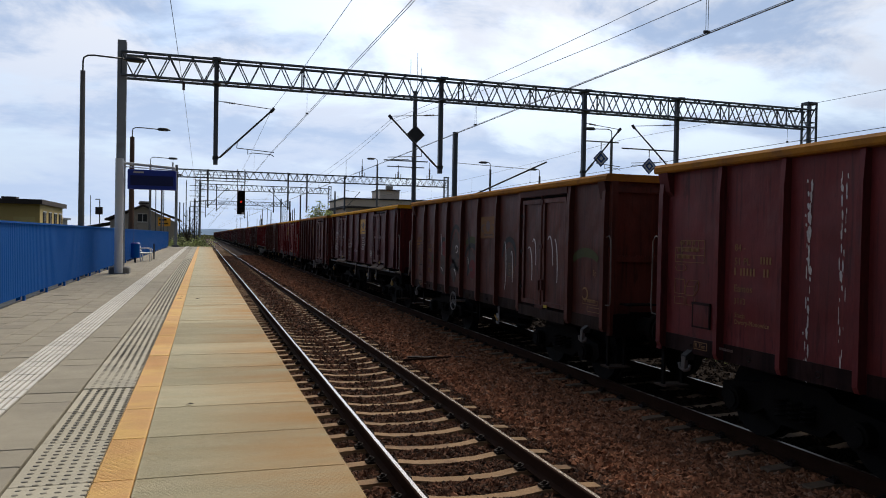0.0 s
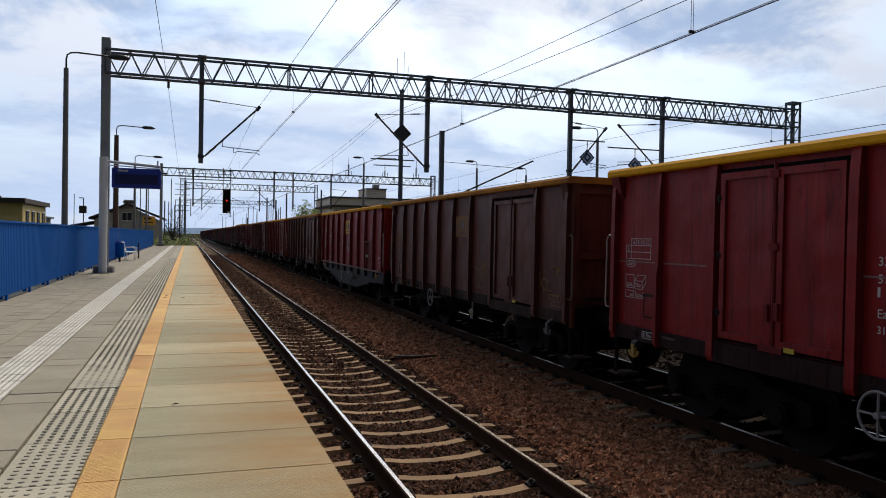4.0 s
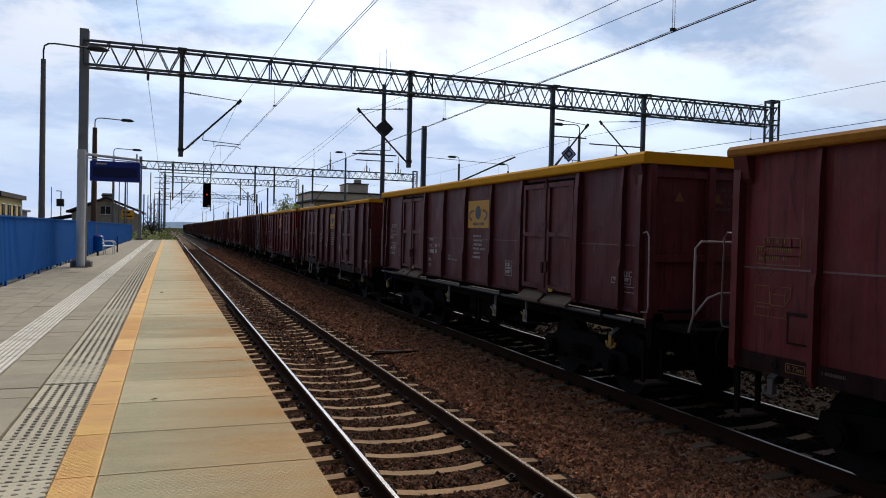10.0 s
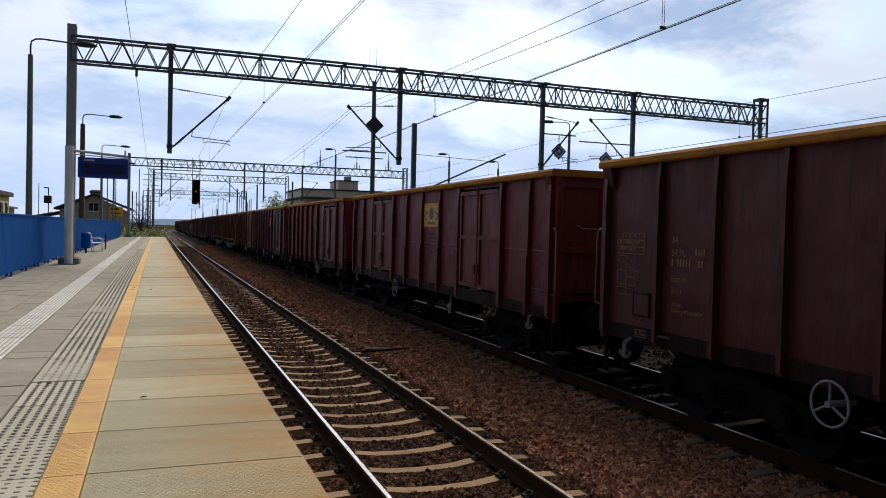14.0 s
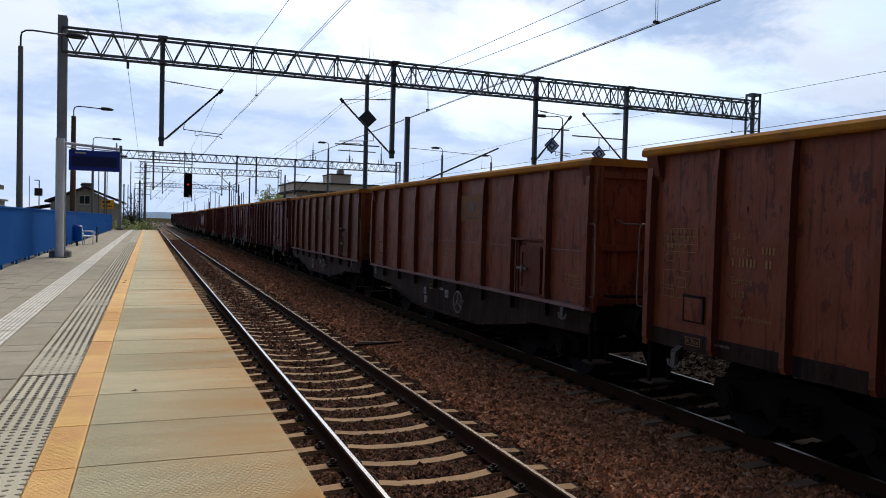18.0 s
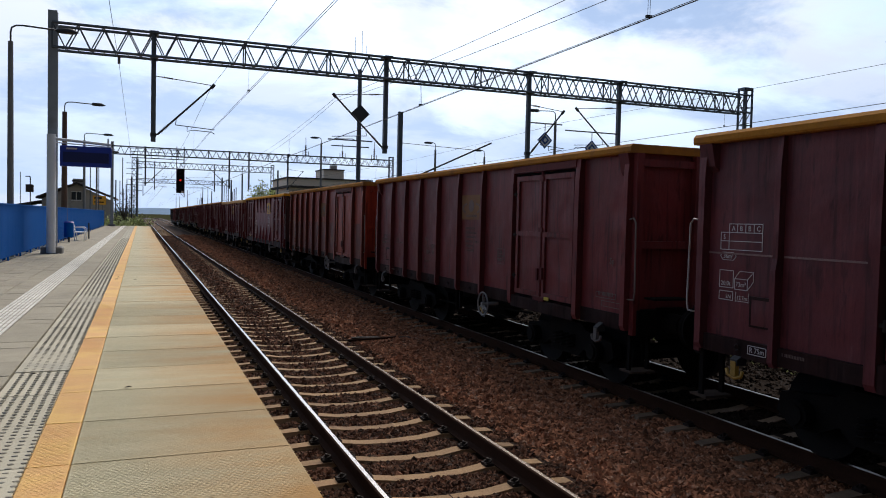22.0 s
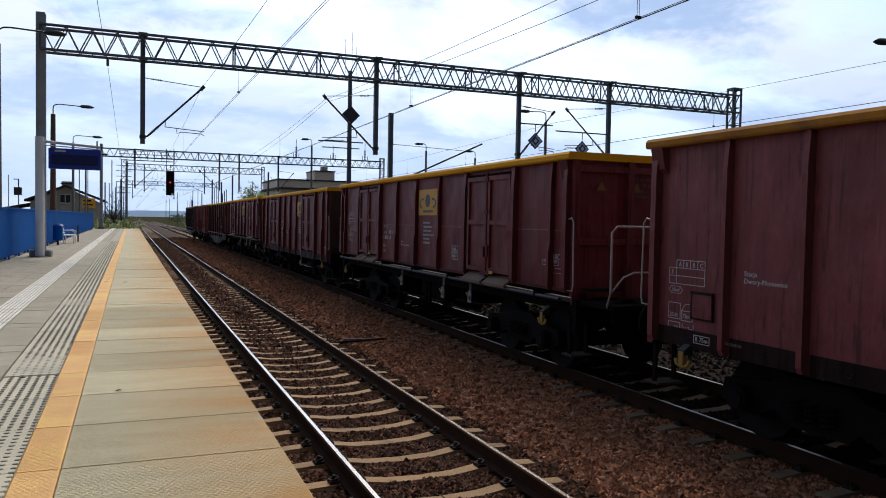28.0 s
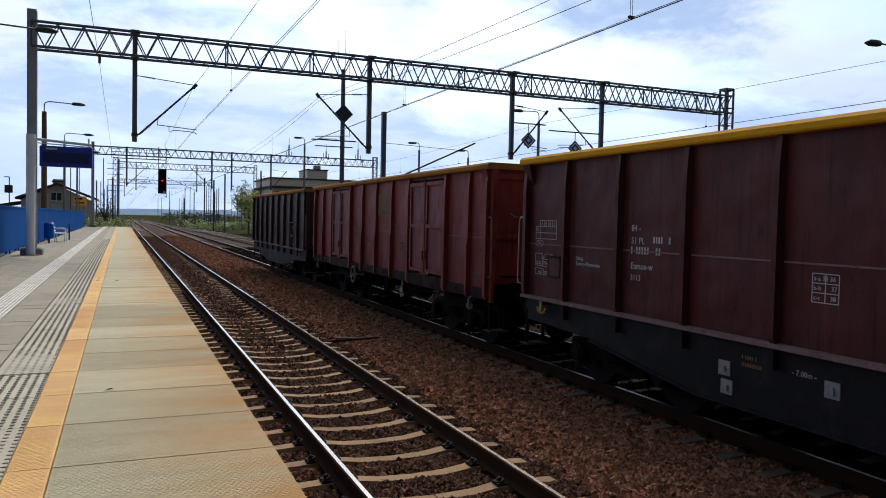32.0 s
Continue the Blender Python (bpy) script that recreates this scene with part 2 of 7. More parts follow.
M = {
    "slab": material("slab_concrete", (0.455, 0.402, 0.252), 0.85, var=0.26, scale=2.6, grain=95, bump=0.45, stretch=(0.45, 1.5, 1), tint=(0.42, 0.27, 0.11), tint_amount=0.6,
                     tint_scale=0.9, tint_lo=0.50, tint_hi=0.75, per_object=0.045, edge=(-2.75, -1.75, (0.47, 0.25, 0.07), 1.0)),
    "paver": material("paver_concrete", (0.31, 0.275, 0.20), 0.9, var=0.2, scale=3, grain=90, bump=0.25, tint=(0.19, 0.165, 0.13), tint_amount=0.5,
                      tint_scale=0.5, per_object=0.07, per_island=0.07),
    "white_tactile": material("white_tactile", (0.66, 0.635, 0.57), 0.8, var=0.12, grain=80, tint=(0.34, 0.32, 0.28), tint_amount=0.5, per_island=0.06),
    "grey_tactile": material("grey_tactile", (0.44, 0.40, 0.295), 0.85, var=0.12, grain=80, tint=(0.25, 0.235, 0.20), tint_amount=0.5, per_object=0.08),
    "guide_base": material("guide_strip_base", (0.34, 0.315, 0.250), 0.85, var=0.15, tint=(0.24, 0.22, 0.18), tint_amount=0.5, per_object=0.12),
    "stud": material("tactile_stud", (0.245, 0.225, 0.175), 0.85, var=0.2, per_island=0.2),
    "orange": material("orange_tactile", (0.66, 0.36, 0.125), 0.8, var=0.12, scale=4, grain=90, bump=0.35, tint=(0.74, 0.47, 0.13), tint_amount=0.8,
                       tint_scale=2.2, tint_lo=0.42, tint_hi=0.62, stretch=(0.4, 1, 1), per_object=0.035),
    "yellow_tile": material("yellow_tactile", (0.64, 0.39, 0.11), 0.8, var=0.18, scale=4, grain=90, bump=0.3, tint=(0.58, 0.27, 0.06), tint_amount=0.7,
                            tint_scale=2, per_object=0.1),
    "platform_side": material("platform_side", (0.20, 0.19, 0.17), 0.9, tint=(0.09, 0.06, 0.04), tint_amount=0.7),
    "joint": material("joint_dirt", (0.055, 0.05, 0.042), 0.95, var=0.3),
    # bed colour is darkened to give the shade in the gaps between stones
    "ballast": material("ballast_bed", (0.040, 0.020, 0.012), 0.95, specular=0.15, var=0.5, scale=7, grain=26, bump=1.0, tint=(0.02, 0.012, 0.009), tint_amount=0.6,
                        tint_scale=14),
    "stone": material("ballast_stone", (0.225, 0.096, 0.050), 0.92, specular=0.1, var=0.3, per_island=0.68, tint=(0.44, 0.28, 0.19), tint_amount=0.8, tint_scale=9,
                      tint_lo=0.55, tint_hi=0.66),
    "rusty_stone": material("rusty_ballast_stone", (0.088, 0.036, 0.018), 0.92, specular=0.2, var=0.3, per_island=0.8, tint=(0.13, 0.09, 0.06), tint_amount=0.6, tint_scale=9,
                            tint_lo=0.55, tint_hi=0.66),
    # ballast with the train's shade put into its colour
    "shaded_stone": material("shade_dark_ballast", (0.016, 0.011, 0.008), 0.95, specular=0.02, var=0.4, scale=7, grain=26, bump=0.8, per_island=0.6),
    "ledge_pale": material("pale_ledge", (0.215, 0.135, 0.125), 0.85, var=0.3, grain=30, specular=0.15, tint=(0.12, 0.05, 0.045), tint_amount=0.7, tint_scale=5),
    "door_gap": material("door_gap", (0.009, 0.006, 0.006), 0.9, var=0.3, specular=0.05),
    "step_board": material("greasy_step_board", (0.060, 0.042, 0.032), 0.85, var=0.4, specular=0.1),
    "worn_board": material("worn_board", (0.16, 0.11, 0.08), 0.8, var=0.3, specular=0.2),
    "sleeper": material("sleeper_concrete", (0.275, 0.165, 0.080), 0.92, var=0.3, scale=5, grain=60, bump=0.4, tint=(0.11, 0.055, 0.03), tint_amount=0.85,
                        tint_scale=2.5, per_object=0.15, per_island=0.15),
    "old_sleeper": material("old_sleeper", (0.145, 0.098, 0.064), 0.92, specular=0.2, var=0.3, tint=(0.08, 0.055, 0.04), tint_amount=0.7, tint_scale=2.5, per_object=0.2),
    "rail_head": material("rail_head", (0.82, 0.75, 0.68), 0.2, metal=1.0, var=0.06, grain=20, bump=0.02),
    "rail_side": material("rail_side", (0.034, 0.016, 0.010), 0.9, specular=0.06, var=0.3, grain=60),
    "rail_dull": material("rail_head_dull", (0.26, 0.22, 0.19), 0.38, metal=1.0, var=0.1, bump=0.02),
    "clip": material("clip_iron", (0.016, 0.010, 0.008), 0.8, specular=0.2),
    "steel": material("galvanised_steel", (0.20, 0.215, 0.23), 0.55, metal=0.6, var=0.15, tint=(0.10, 0.095, 0.09), tint_amount=0.5),
    "mast": material("mast_steel", (0.085, 0.10, 0.12), 0.6, metal=0.2, var=0.2, tint=(0.075, 0.06, 0.05), tint_amount=0.5),
    "mast_grey": material("mast_light_grey", (0.26, 0.28, 0.30), 0.6, var=0.15, tint=(0.17, 0.16, 0.15), tint_amount=0.5),
    "dark_steel": material("dark_steel", (0.040, 0.042, 0.046), 0.6, metal=0.3, var=0.2),
    "grey_paint": material("light_grey_paint", (0.68, 0.69, 0.70), 0.5, var=0.08),
    "rust_pole": material("rusty_pole", (0.11, 0.062, 0.04), 0.85, var=0.3),
    "concrete_pole": material("concrete_pole", (0.19, 0.185, 0.18), 0.9, var=0.2),
    "wire": material("wire", (0.028, 0.028, 0.03), 0.6, metal=0.5),
    "insulator": material("insulator", (0.09, 0.05, 0.035), 0.3),
    "fence": material("blue_fence_paint", (0.002, 0.094, 0.365), 0.65, specular=0.06, var=0.08, scale=1.5, grain=20, bump=0.05, tint=(0.004, 0.085, 0.34), tint_amount=0.5),
    "navy": material("navy_board", (0.010, 0.034, 0.30), 0.4, var=0.1, bump=0),
    "screen": material("dark_screen", (0.006, 0.012, 0.085), 0.3, var=0.05, bump=0),
    "white": material("white_paint", (0.75, 0.75, 0.73), 0.6, var=0.05, bump=0.03),
    "letter": material("white_lettering", (0.50, 0.46, 0.44), 0.7, var=0.15, bump=0),
    "lime": material("lime_runs", (0.50, 0.46, 0.43), 0.9, var=0.3, bump=0),
    "spray_green": material("spray_green", (0.05, 0.055, 0.012), 0.8, var=0.3, bump=0),
    "letter_dim": material("faded_lettering", (0.12, 0.08, 0.07), 0.8, var=0.3, bump=0),
    "letter_yellow": material("faded_yellow_lettering", (0.25, 0.13, 0.048), 0.8, var=0.3, bump=0),
    "sign_blue": material("sign_blue", (0.025, 0.085, 0.30), 0.45, bump=0, var=0.05),
    "sign_orange": material("sign_orange", (0.88, 0.44, 0.04), 0.5, bump=0, var=0.05),
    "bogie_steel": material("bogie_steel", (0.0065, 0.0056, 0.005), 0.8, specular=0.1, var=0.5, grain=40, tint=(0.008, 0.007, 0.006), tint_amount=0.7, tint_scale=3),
    "black": material("black_paint", (0.004, 0.004, 0.005), 0.7, specular=0.08, var=0.2),
    "sill_black": material("black_sill_paint", (0.010, 0.0095, 0.011), 0.55, specular=0.2, var=0.4, grain=30, tint=(0.035, 0.028, 0.024), tint_amount=0.5, tint_scale=3),
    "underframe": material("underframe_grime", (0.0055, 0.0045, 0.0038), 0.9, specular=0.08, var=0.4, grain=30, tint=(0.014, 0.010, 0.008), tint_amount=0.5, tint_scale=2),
    "yellow_rim": material("yellow_rim", (0.64, 0.295, 0.008), 0.7, specular=0.12, var=0.12, tint=(0.30, 0.14, 0.03), tint_amount=0.6, tint_scale=2.0, tint_lo=0.55,
                           tint_hi=0.75),
    "dull_rim": material("dull_rim", (0.34, 0.140, 0.018), 0.8, specular=0.12, var=0.2, tint=(0.17, 0.075, 0.03), tint_amount=0.8, tint_scale=2.2, tint_lo=0.45),
    "plate_yellow": material("plate_yellow", (0.55, 0.27, 0.012), 0.6, var=0.06, tint=(0.45, 0.24, 0.05), tint_amount=0.5, tint_scale=3),
    "plate_faded": material("plate_faded", (0.17, 0.075, 0.014), 0.8, var=0.2, tint=(0.16, 0.06, 0.03), tint_amount=0.8, tint_scale=4, tint_lo=0.4),
    "plate_mark": material("plate_mark", (0.03, 0.05, 0.12), 0.6, var=0.1),
    "hook_yellow": material("hook_yellow", (0.30, 0.17, 0.02), 0.6, var=0.2, tint=(0.1, 0.05, 0.02), tint_amount=0.6, tint_scale=8),
    "hook_grey": material("worn_hook", (0.10, 0.085, 0.075), 0.7, var=0.3),
    "tag_yellow": material("tag_yellow", (0.42, 0.30, 0.02), 0.6, var=0.1, bump=0),
    "pipe": material("worn_pipe", (0.018, 0.017, 0.017), 0.6, var=0.3),
    "brake_plate": material("brake_plate_paint", (0.26, 0.25, 0.24), 0.7, var=0.3, tint=(0.08, 0.06, 0.05), tint_amount=0.8, tint_scale=9),
    "emblem_blue": material("emblem_blue", (0.035, 0.045, 0.070), 0.6, var=0.3),
    "pale_rim": material("pale_ochre_rim", (0.50, 0.27, 0.075), 0.75, var=0.15, tint=(0.33, 0.16, 0.05), tint_amount=0.6, tint_scale=1.5),
    "spray_grey": material("spray_grey", (0.070, 0.050, 0.043), 0.8, var=0.4, scale=4, bump=0, tint=(0.05, 0.028, 0.024), tint_amount=0.7, tint_scale=5),
    "spray_black": material("spray_black", (0.012, 0.011, 0.011), 0.7, var=0.3, bump=0),
    "spray_red": material("spray_red", (0.13, 0.012, 0.012), 0.8, var=0.3, bump=0),
    "spray_ochre": material("spray_ochre", (0.16, 0.095, 0.03), 0.8, var=0.3, bump=0),
    "wheel_rim": material("worn_handwheel", (0.20, 0.19, 0.18), 0.7, var=0.3),
    "handrail_dim": material("worn_handrail", (0.12, 0.095, 0.08), 0.7, var=0.3),
    "handrail": material("white_handrail", (0.33, 0.30, 0.275), 0.6, var=0.2, tint=(0.2, 0.12, 0.08), tint_amount=0.6, tint_scale=6),
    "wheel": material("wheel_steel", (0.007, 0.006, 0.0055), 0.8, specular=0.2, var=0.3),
    "load": material("wagon_floor_dirt", (0.05, 0.04, 0.035), 0.95),
    "grass": material("ground_grass", (0.045, 0.050, 0.021), 1.0, specular=0.0, var=0.4, scale=0.3, grain=4, bump=0.6, tint=(0.055, 0.044, 0.030), tint_amount=0.8,
                      tint_scale=0.12, tint_lo=0.42, tint_hi=0.62),
    "plaster": material("grey_plaster", (0.40, 0.375, 0.34), 0.9, var=0.15, scale=0.7, tint=(0.20, 0.19, 0.17), tint_amount=0.5),
    "yellow_plaster": material("yellow_plaster", (0.62, 0.46, 0.17), 0.9, var=0.1, scale=0.6, tint=(0.45, 0.34, 0.14), tint_amount=0.4),
    "pale_yellow": material("pale_yellow_plaster", (0.66, 0.54, 0.22), 0.9, var=0.1, scale=0.6),
    "cream_plaster": material("cream_plaster", (0.84, 0.71, 0.57), 0.9, var=0.1, scale=0.6),
    "roof_dark": material("roof_dark", (0.045, 0.035, 0.032), 0.9, var=0.3),
    "glass": material("window_glass", (0.02, 0.025, 0.03), 0.12, var=0.05, bump=0),
    "bark": material("bark", (0.06, 0.048, 0.038), 0.95, var=0.3),
    "leaf": material("spring_leaf", (0.36, 0.41, 0.15), 0.8, var=0.3, per_island=0.5),
    "bush": material("bush_leaf", (0.11, 0.125, 0.05), 0.85, var=0.3, per_island=0.5),
    # distance haze is mixed into the hills' blue base colour
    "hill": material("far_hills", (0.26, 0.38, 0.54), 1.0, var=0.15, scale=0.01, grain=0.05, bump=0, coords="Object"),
    "red_glow": glow("red_lamp", (1.0, 0.04, 0.02), 0.7),
}
# wagon paints: maroon, bright red, brown, pink-brown, rust orange, orange red, dark
PAINT = {}
for key, base, tint, amount in (("maroon", (0.142, 0.027, 0.0265), (0.084, 0.021, 0.020), 0.6), ("warm_red", (0.235, 0.042, 0.034), (0.105, 0.027, 0.024), 0.7), ("red_brown", (0.1685, 0.0250, 0.0187), (0.0998, 0.0175, 0.0137), 0.6), ("crimson", (0.1472, 0.0119, 0.0150), (0.0998, 0.0106, 0.0125), 0.5), ("pale_pink", (0.2683, 0.1310, 0.1148), (0.1373, 0.0499, 0.0425), 0.7), ("faded_maroon", (0.178, 0.056, 0.053), (0.0998, 0.0275, 0.0250), 0.6), ("deep_maroon", (0.0799, 0.0119, 0.0125), (0.0425, 0.0106, 0.0106), 0.6), ("dark_maroon", (0.112, 0.029, 0.032), (0.062, 0.020, 0.023), 0.6),
                                ("dim_maroon", (0.0880, 0.0230, 0.0190), (0.0520, 0.0150, 0.0125), 0.6), ("bright_red", (0.2059, 0.0100, 0.0100), (0.1310, 0.0088, 0.0088), 0.5), ("rust_brown", (0.150, 0.046, 0.019), (0.085, 0.028, 0.013), 0.6), ("brown", (0.0960, 0.0240, 0.0150), (0.0500, 0.0150, 0.0095), 0.7),
                                ("pink_brown", (0.1872, 0.0774, 0.0649), (0.1123, 0.0400, 0.0312), 0.6), ("rust", (0.178, 0.045, 0.019), (0.080, 0.019, 0.012), 0.85),
                                ("orange_red", (0.2496, 0.0374, 0.0137), (0.1248, 0.0250, 0.0150), 0.6), ("brown_red", (0.1310, 0.0324, 0.0175), (0.0749, 0.0212, 0.0137), 0.6), ("grime", (0.0275, 0.0131, 0.0119), (0.0100, 0.0074, 0.0074), 0.7), ("soot", (0.0468, 0.0265, 0.0250), (0.0218, 0.0140, 0.0133), 0.7), ("sill_grime", (0.0374, 0.0224, 0.0175), (0.0162, 0.0113, 0.0100), 0.7)):
    if "maroon" in key or "red" in key or key == "crimson":
        base, tint = (base[0], base[1] * 0.8, base[2] * 0.8), (tint[0], tint[1] * 0.8, tint[2] * 0.8)
    chipped = key == "rust"
    PAINT[key] = material("wagon_" + key, base, 0.50, var=0.22, scale=2.0, grain=25, bump=0.12, tint=tint, tint_amount=amount,
                          tint_scale=6.5 if chipped else 1.6, tint_lo=0.55 if chipped else 0.42, tint_hi=0.60 if chipped else 0.68, stretch=(1, 1, 0.45), per_object=0.08, specular=0.05 if "grime" in key else 0.20, dents=0.55, streaks=0.7, wear=0.62, dust=0.0 if "grime" in key else 0.12)
    # ribs and frames: the same paint darkened, with the flanks' shade put into the colour
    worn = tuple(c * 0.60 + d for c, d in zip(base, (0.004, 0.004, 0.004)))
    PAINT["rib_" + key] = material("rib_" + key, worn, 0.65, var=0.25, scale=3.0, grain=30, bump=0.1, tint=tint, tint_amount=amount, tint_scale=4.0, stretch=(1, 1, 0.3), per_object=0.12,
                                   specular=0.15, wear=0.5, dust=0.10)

# ---- building helpers ----


class Build:
    """Collects vertices and faces of one mesh."""

    def __init__(self):
        self.v, self.f, self.smooth = [], [], []

    def add(self, verts, faces, smooth=False):
        o = len(self.v)
        self.v += [tuple(p) for p in verts]
        self.f += [tuple(i + o for i in q) for q in faces]
        self.smooth += [smooth] * len(faces)
        return self

    def box(self, x0, x1, y0, y1, z0, z1, m=None):
        p = [(x0, y0, z0), (x1, y0, z0), (x1, y1, z0), (x0, y1, z0), (x0, y0, z1), (x1, y0, z1), (x1, y1, z1), (x0, y1, z1)]
        if m is not None:
            p = [m @ Vector(q) for q in p]
        return self.add(p, [(3, 2, 1, 0), (4, 5, 6, 7), (0, 1, 5, 4), (1, 2, 6, 5), (2, 3, 7, 6), (3, 0, 4, 7)])

    def soft(self, x0, x1, y0, y1, z0, z1, c=0.01):
        """A box whose upright and top edges are chamfered by c."""
        a = [(x0 + c, y0), (x1 - c, y0), (x1, y0 + c), (x1, y1 - c), (x1 - c, y1), (x0 + c, y1), (x0, y1 - c), (x0, y0 + c)]
        cx, cy = (x0 + x1) / 2, (y0 + y1) / 2
        t = [(x + (c if x < cx else -c), y + (c if y < cy else -c)) for x, y in a]
        v = [(x, y, z0) for x, y in a] + [(x, y, z1 - c) for x, y in a] + [(x, y, z1) for x, y in t]
        f = [tuple(range(7, -1, -1)), tuple(range(16, 24))]
        for r in (0, 8):
            f += [(r + i, r + (i + 1) % 8, r + 8 + (i + 1) % 8, r + 8 + i) for i in range(8)]
        return self.add(v, f)

    def tube(self, p, q, r, n=8, r2=None, caps=True):
        p, q = Vector(p), Vector(q)
        d = (q - p).normalized()
        a = d.orthogonal().normalized()
        b = d.cross(a)
        r2 = r if r2 is None else r2
        ring = [(math.cos(2 * math.pi * i / n), math.sin(2 * math.pi * i / n)) for i in range(n)]
        v = [p + (a * c + b * s) * r for c, s in ring] + [q + (a * c + b * s) * r2 for c, s in ring]
        self.add(v, [(i, (i + 1) % n, n + (i + 1) % n, n + i) for i in range(n)], n > 5)
        if caps:
            self.add(v[:n], [tuple(range(n - 1, -1, -1))])
            self.add(v[n:], [tuple(range(n))])
        return self

    def shed(self, p, q, r, k=6, n=8):
        """A ribbed insulator from p to q: one surface of turning."""
        p, q = Vector(p), Vector(q)
        d = (q - p).normalized()
        a = d.orthogonal().normalized()
        c = d.cross(a)
        rings = [(0, r * 0.4)] + [((i + e) / k, r * g) for i in range(k) for e, g in ((0.25, 0.45), (0.4, 1.0), (0.6, 1.0), (0.75, 0.45))] + [(1, r * 0.4)]
        v = [p.lerp(q, t) + (a * math.cos(2 * math.pi * j / n) + c * math.sin(2 * math.pi * j / n)) * w for t, w in rings for j in range(n)]
        f = [(i * n + j, i * n + (j + 1) % n, (i + 1) * n + (j + 1) % n, (i + 1) * n + j) for i in range(len(rings) - 1) for j in range(n)]
        return self.add(v, f, True)

    def path(self, pts, r, n=6):
        """One bent bar along the points."""
        pts = [Vector(p) for p in pts]
        v, up = [], None
        for i, p in enumerate(pts):
            d = (pts[min(i + 1, len(pts) - 1)] - pts[max(i - 1, 0)]).normalized()
            a = d.orthogonal().normalized() if up is None else (up - d * up.dot(d)).normalized()
            up = a
            c = d.cross(a)
            v += [p + (a * math.cos(2 * math.pi * j / n) + c * math.sin(2 * math.pi * j / n)) * r for j in range(n)]
        k = len(pts)
        f = [(i * n + j, i * n + (j + 1) % n, (i + 1) * n + (j + 1) % n, (i + 1) * n + j) for i in range(k - 1) for j in range(n)]
        self.add(v, f + [tuple(range(n - 1, -1, -1)), tuple(range((k - 1) * n, k * n))], n > 5)
        return self

    def extrude_z(self, profile, z0, z1):
        """A closed x-y outline drawn upwards."""
        k = len(profile)
        v = [(x, y, z0) for x, y in profile] + [(x, y, z1) for x, y in profile]
        f = [(i, (i + 1) % k, k + (i + 1) % k, k + i) for i in range(k)]
        return self.add(v, f + [tuple(range(k - 1, -1, -1)), tuple(range(k, 2 * k))])

    def extrude_y(self, profile, y0, y1):
        """A closed x-z outline (counter-clockwise seen from -y) drawn out along y."""
        k = len(profile)
        v = [(x, y0, z) for x, z in profile] + [(x, y1, z) for x, z in profile]
        f = [(i, (i + 1) % k, k + (i + 1) % k, k + i) for i in range(k)]
        return self.add(v, f + [tuple(range(k - 1, -1, -1)), tuple(range(k, 2 * k))])

    def extrude_x(self, profile, x0, x1):
        """A closed y-z outline drawn out along x."""
        k = len(profile)
        v = [(x0, y, z) for y, z in profile] + [(x1, y, z) for y, z in profile]
        f = [(i, (i + 1) % k, k + (i + 1) % k, k + i) for i in range(k)]
        return self.add(v, f + [tuple(range(k - 1, -1, -1)), tuple(range(k, 2 * k))])

    def ring(self, c, axis, R, r, n=20, k=6):
        c, axis = Vector(c), Vector(axis).normalized()
        a = axis.orthogonal().normalized()
        b = axis.cross(a)
        v, f = [], []
        for i in range(n):
            t = 2 * math.pi * i / n
            o = a * math.cos(t) + b * math.sin(t)
            for j in range(k):
                s = 2 * math.pi * j / k
                v.append(c + o * (R + r * math.cos(s)) + axis * r * math.sin(s))
                f.append((i * k + j, ((i + 1) % n) * k + j, ((i + 1) % n) * k + (j + 1) % k, i * k + (j + 1) % k))
        return self.add(v, f, True)

    def mesh(self, name, mat):
        me = bpy.data.meshes.new(name)
        me.from_pydata(self.v, [], self.f)
        me.polygons.foreach_set("use_smooth", self.smooth)
        me.materials.append(mat)
        me.validate()
        return me


def thing(name, label, category, group="", kind="", at=None):
    ob = new(name)
    if at is not None:
        ob.matrix_basis = at
    return tagged(ob, label, category, group, kind)


def part(name, b, mat, parent, label="", at=None):
    """Links a Build or a mesh as one mesh object under a thing or a part."""
    ob = new(name, b.mesh(name, mat) if isinstance(b, Build) else b)
    ob.parent = parent
    if at is not None:
        ob.matrix_basis = at
    if label:
        ob["label"] = label
    return ob


def solid(name, b, mat, label, category="", group="", kind="", at=None):
    ob = new(name, b.mesh(name, mat))
    if at is not None:
        ob.matrix_basis = at
    return tagged(ob, label, category, group, kind)


rng = random.Random(7)

# ---- ground, ballast ----
solid("ground", Build().add([(-2500, -400, -0.75), (2500, -400, -0.75), (2500, 4000, -0.75), (-2500, 4000, -0.75)], [(0, 1, 2, 3)]), M["grass"],
      "rough grassy and gravelly railway ground", "ground", kind="structure")
BED = [(-1.78, -0.75), (9.6, -0.75), (8.0, -0.30), (7.0, -0.20), (5.9, -0.205), (5.3, -0.225), (3.7, -0.235), (3.15, -0.235), (2.8, -0.18), (2.2, -0.13), (1.55, -0.17), (0.9, -0.225),
       (-0.9, -0.225), (-1.5, -0.26), (-1.78, -0.30)]
b = Build()
b.extrude_y(BED, -14, 420)
solid("ballast_bed", b, M["ballast"], "brown rust-stained crushed stone ballast under both tracks", "ballast", kind="structure")


def bed_height(x):
    pts = sorted(BED[2:])
    return float(np.interp(x, [p[0] for p in pts], [p[1] for p in pts]))


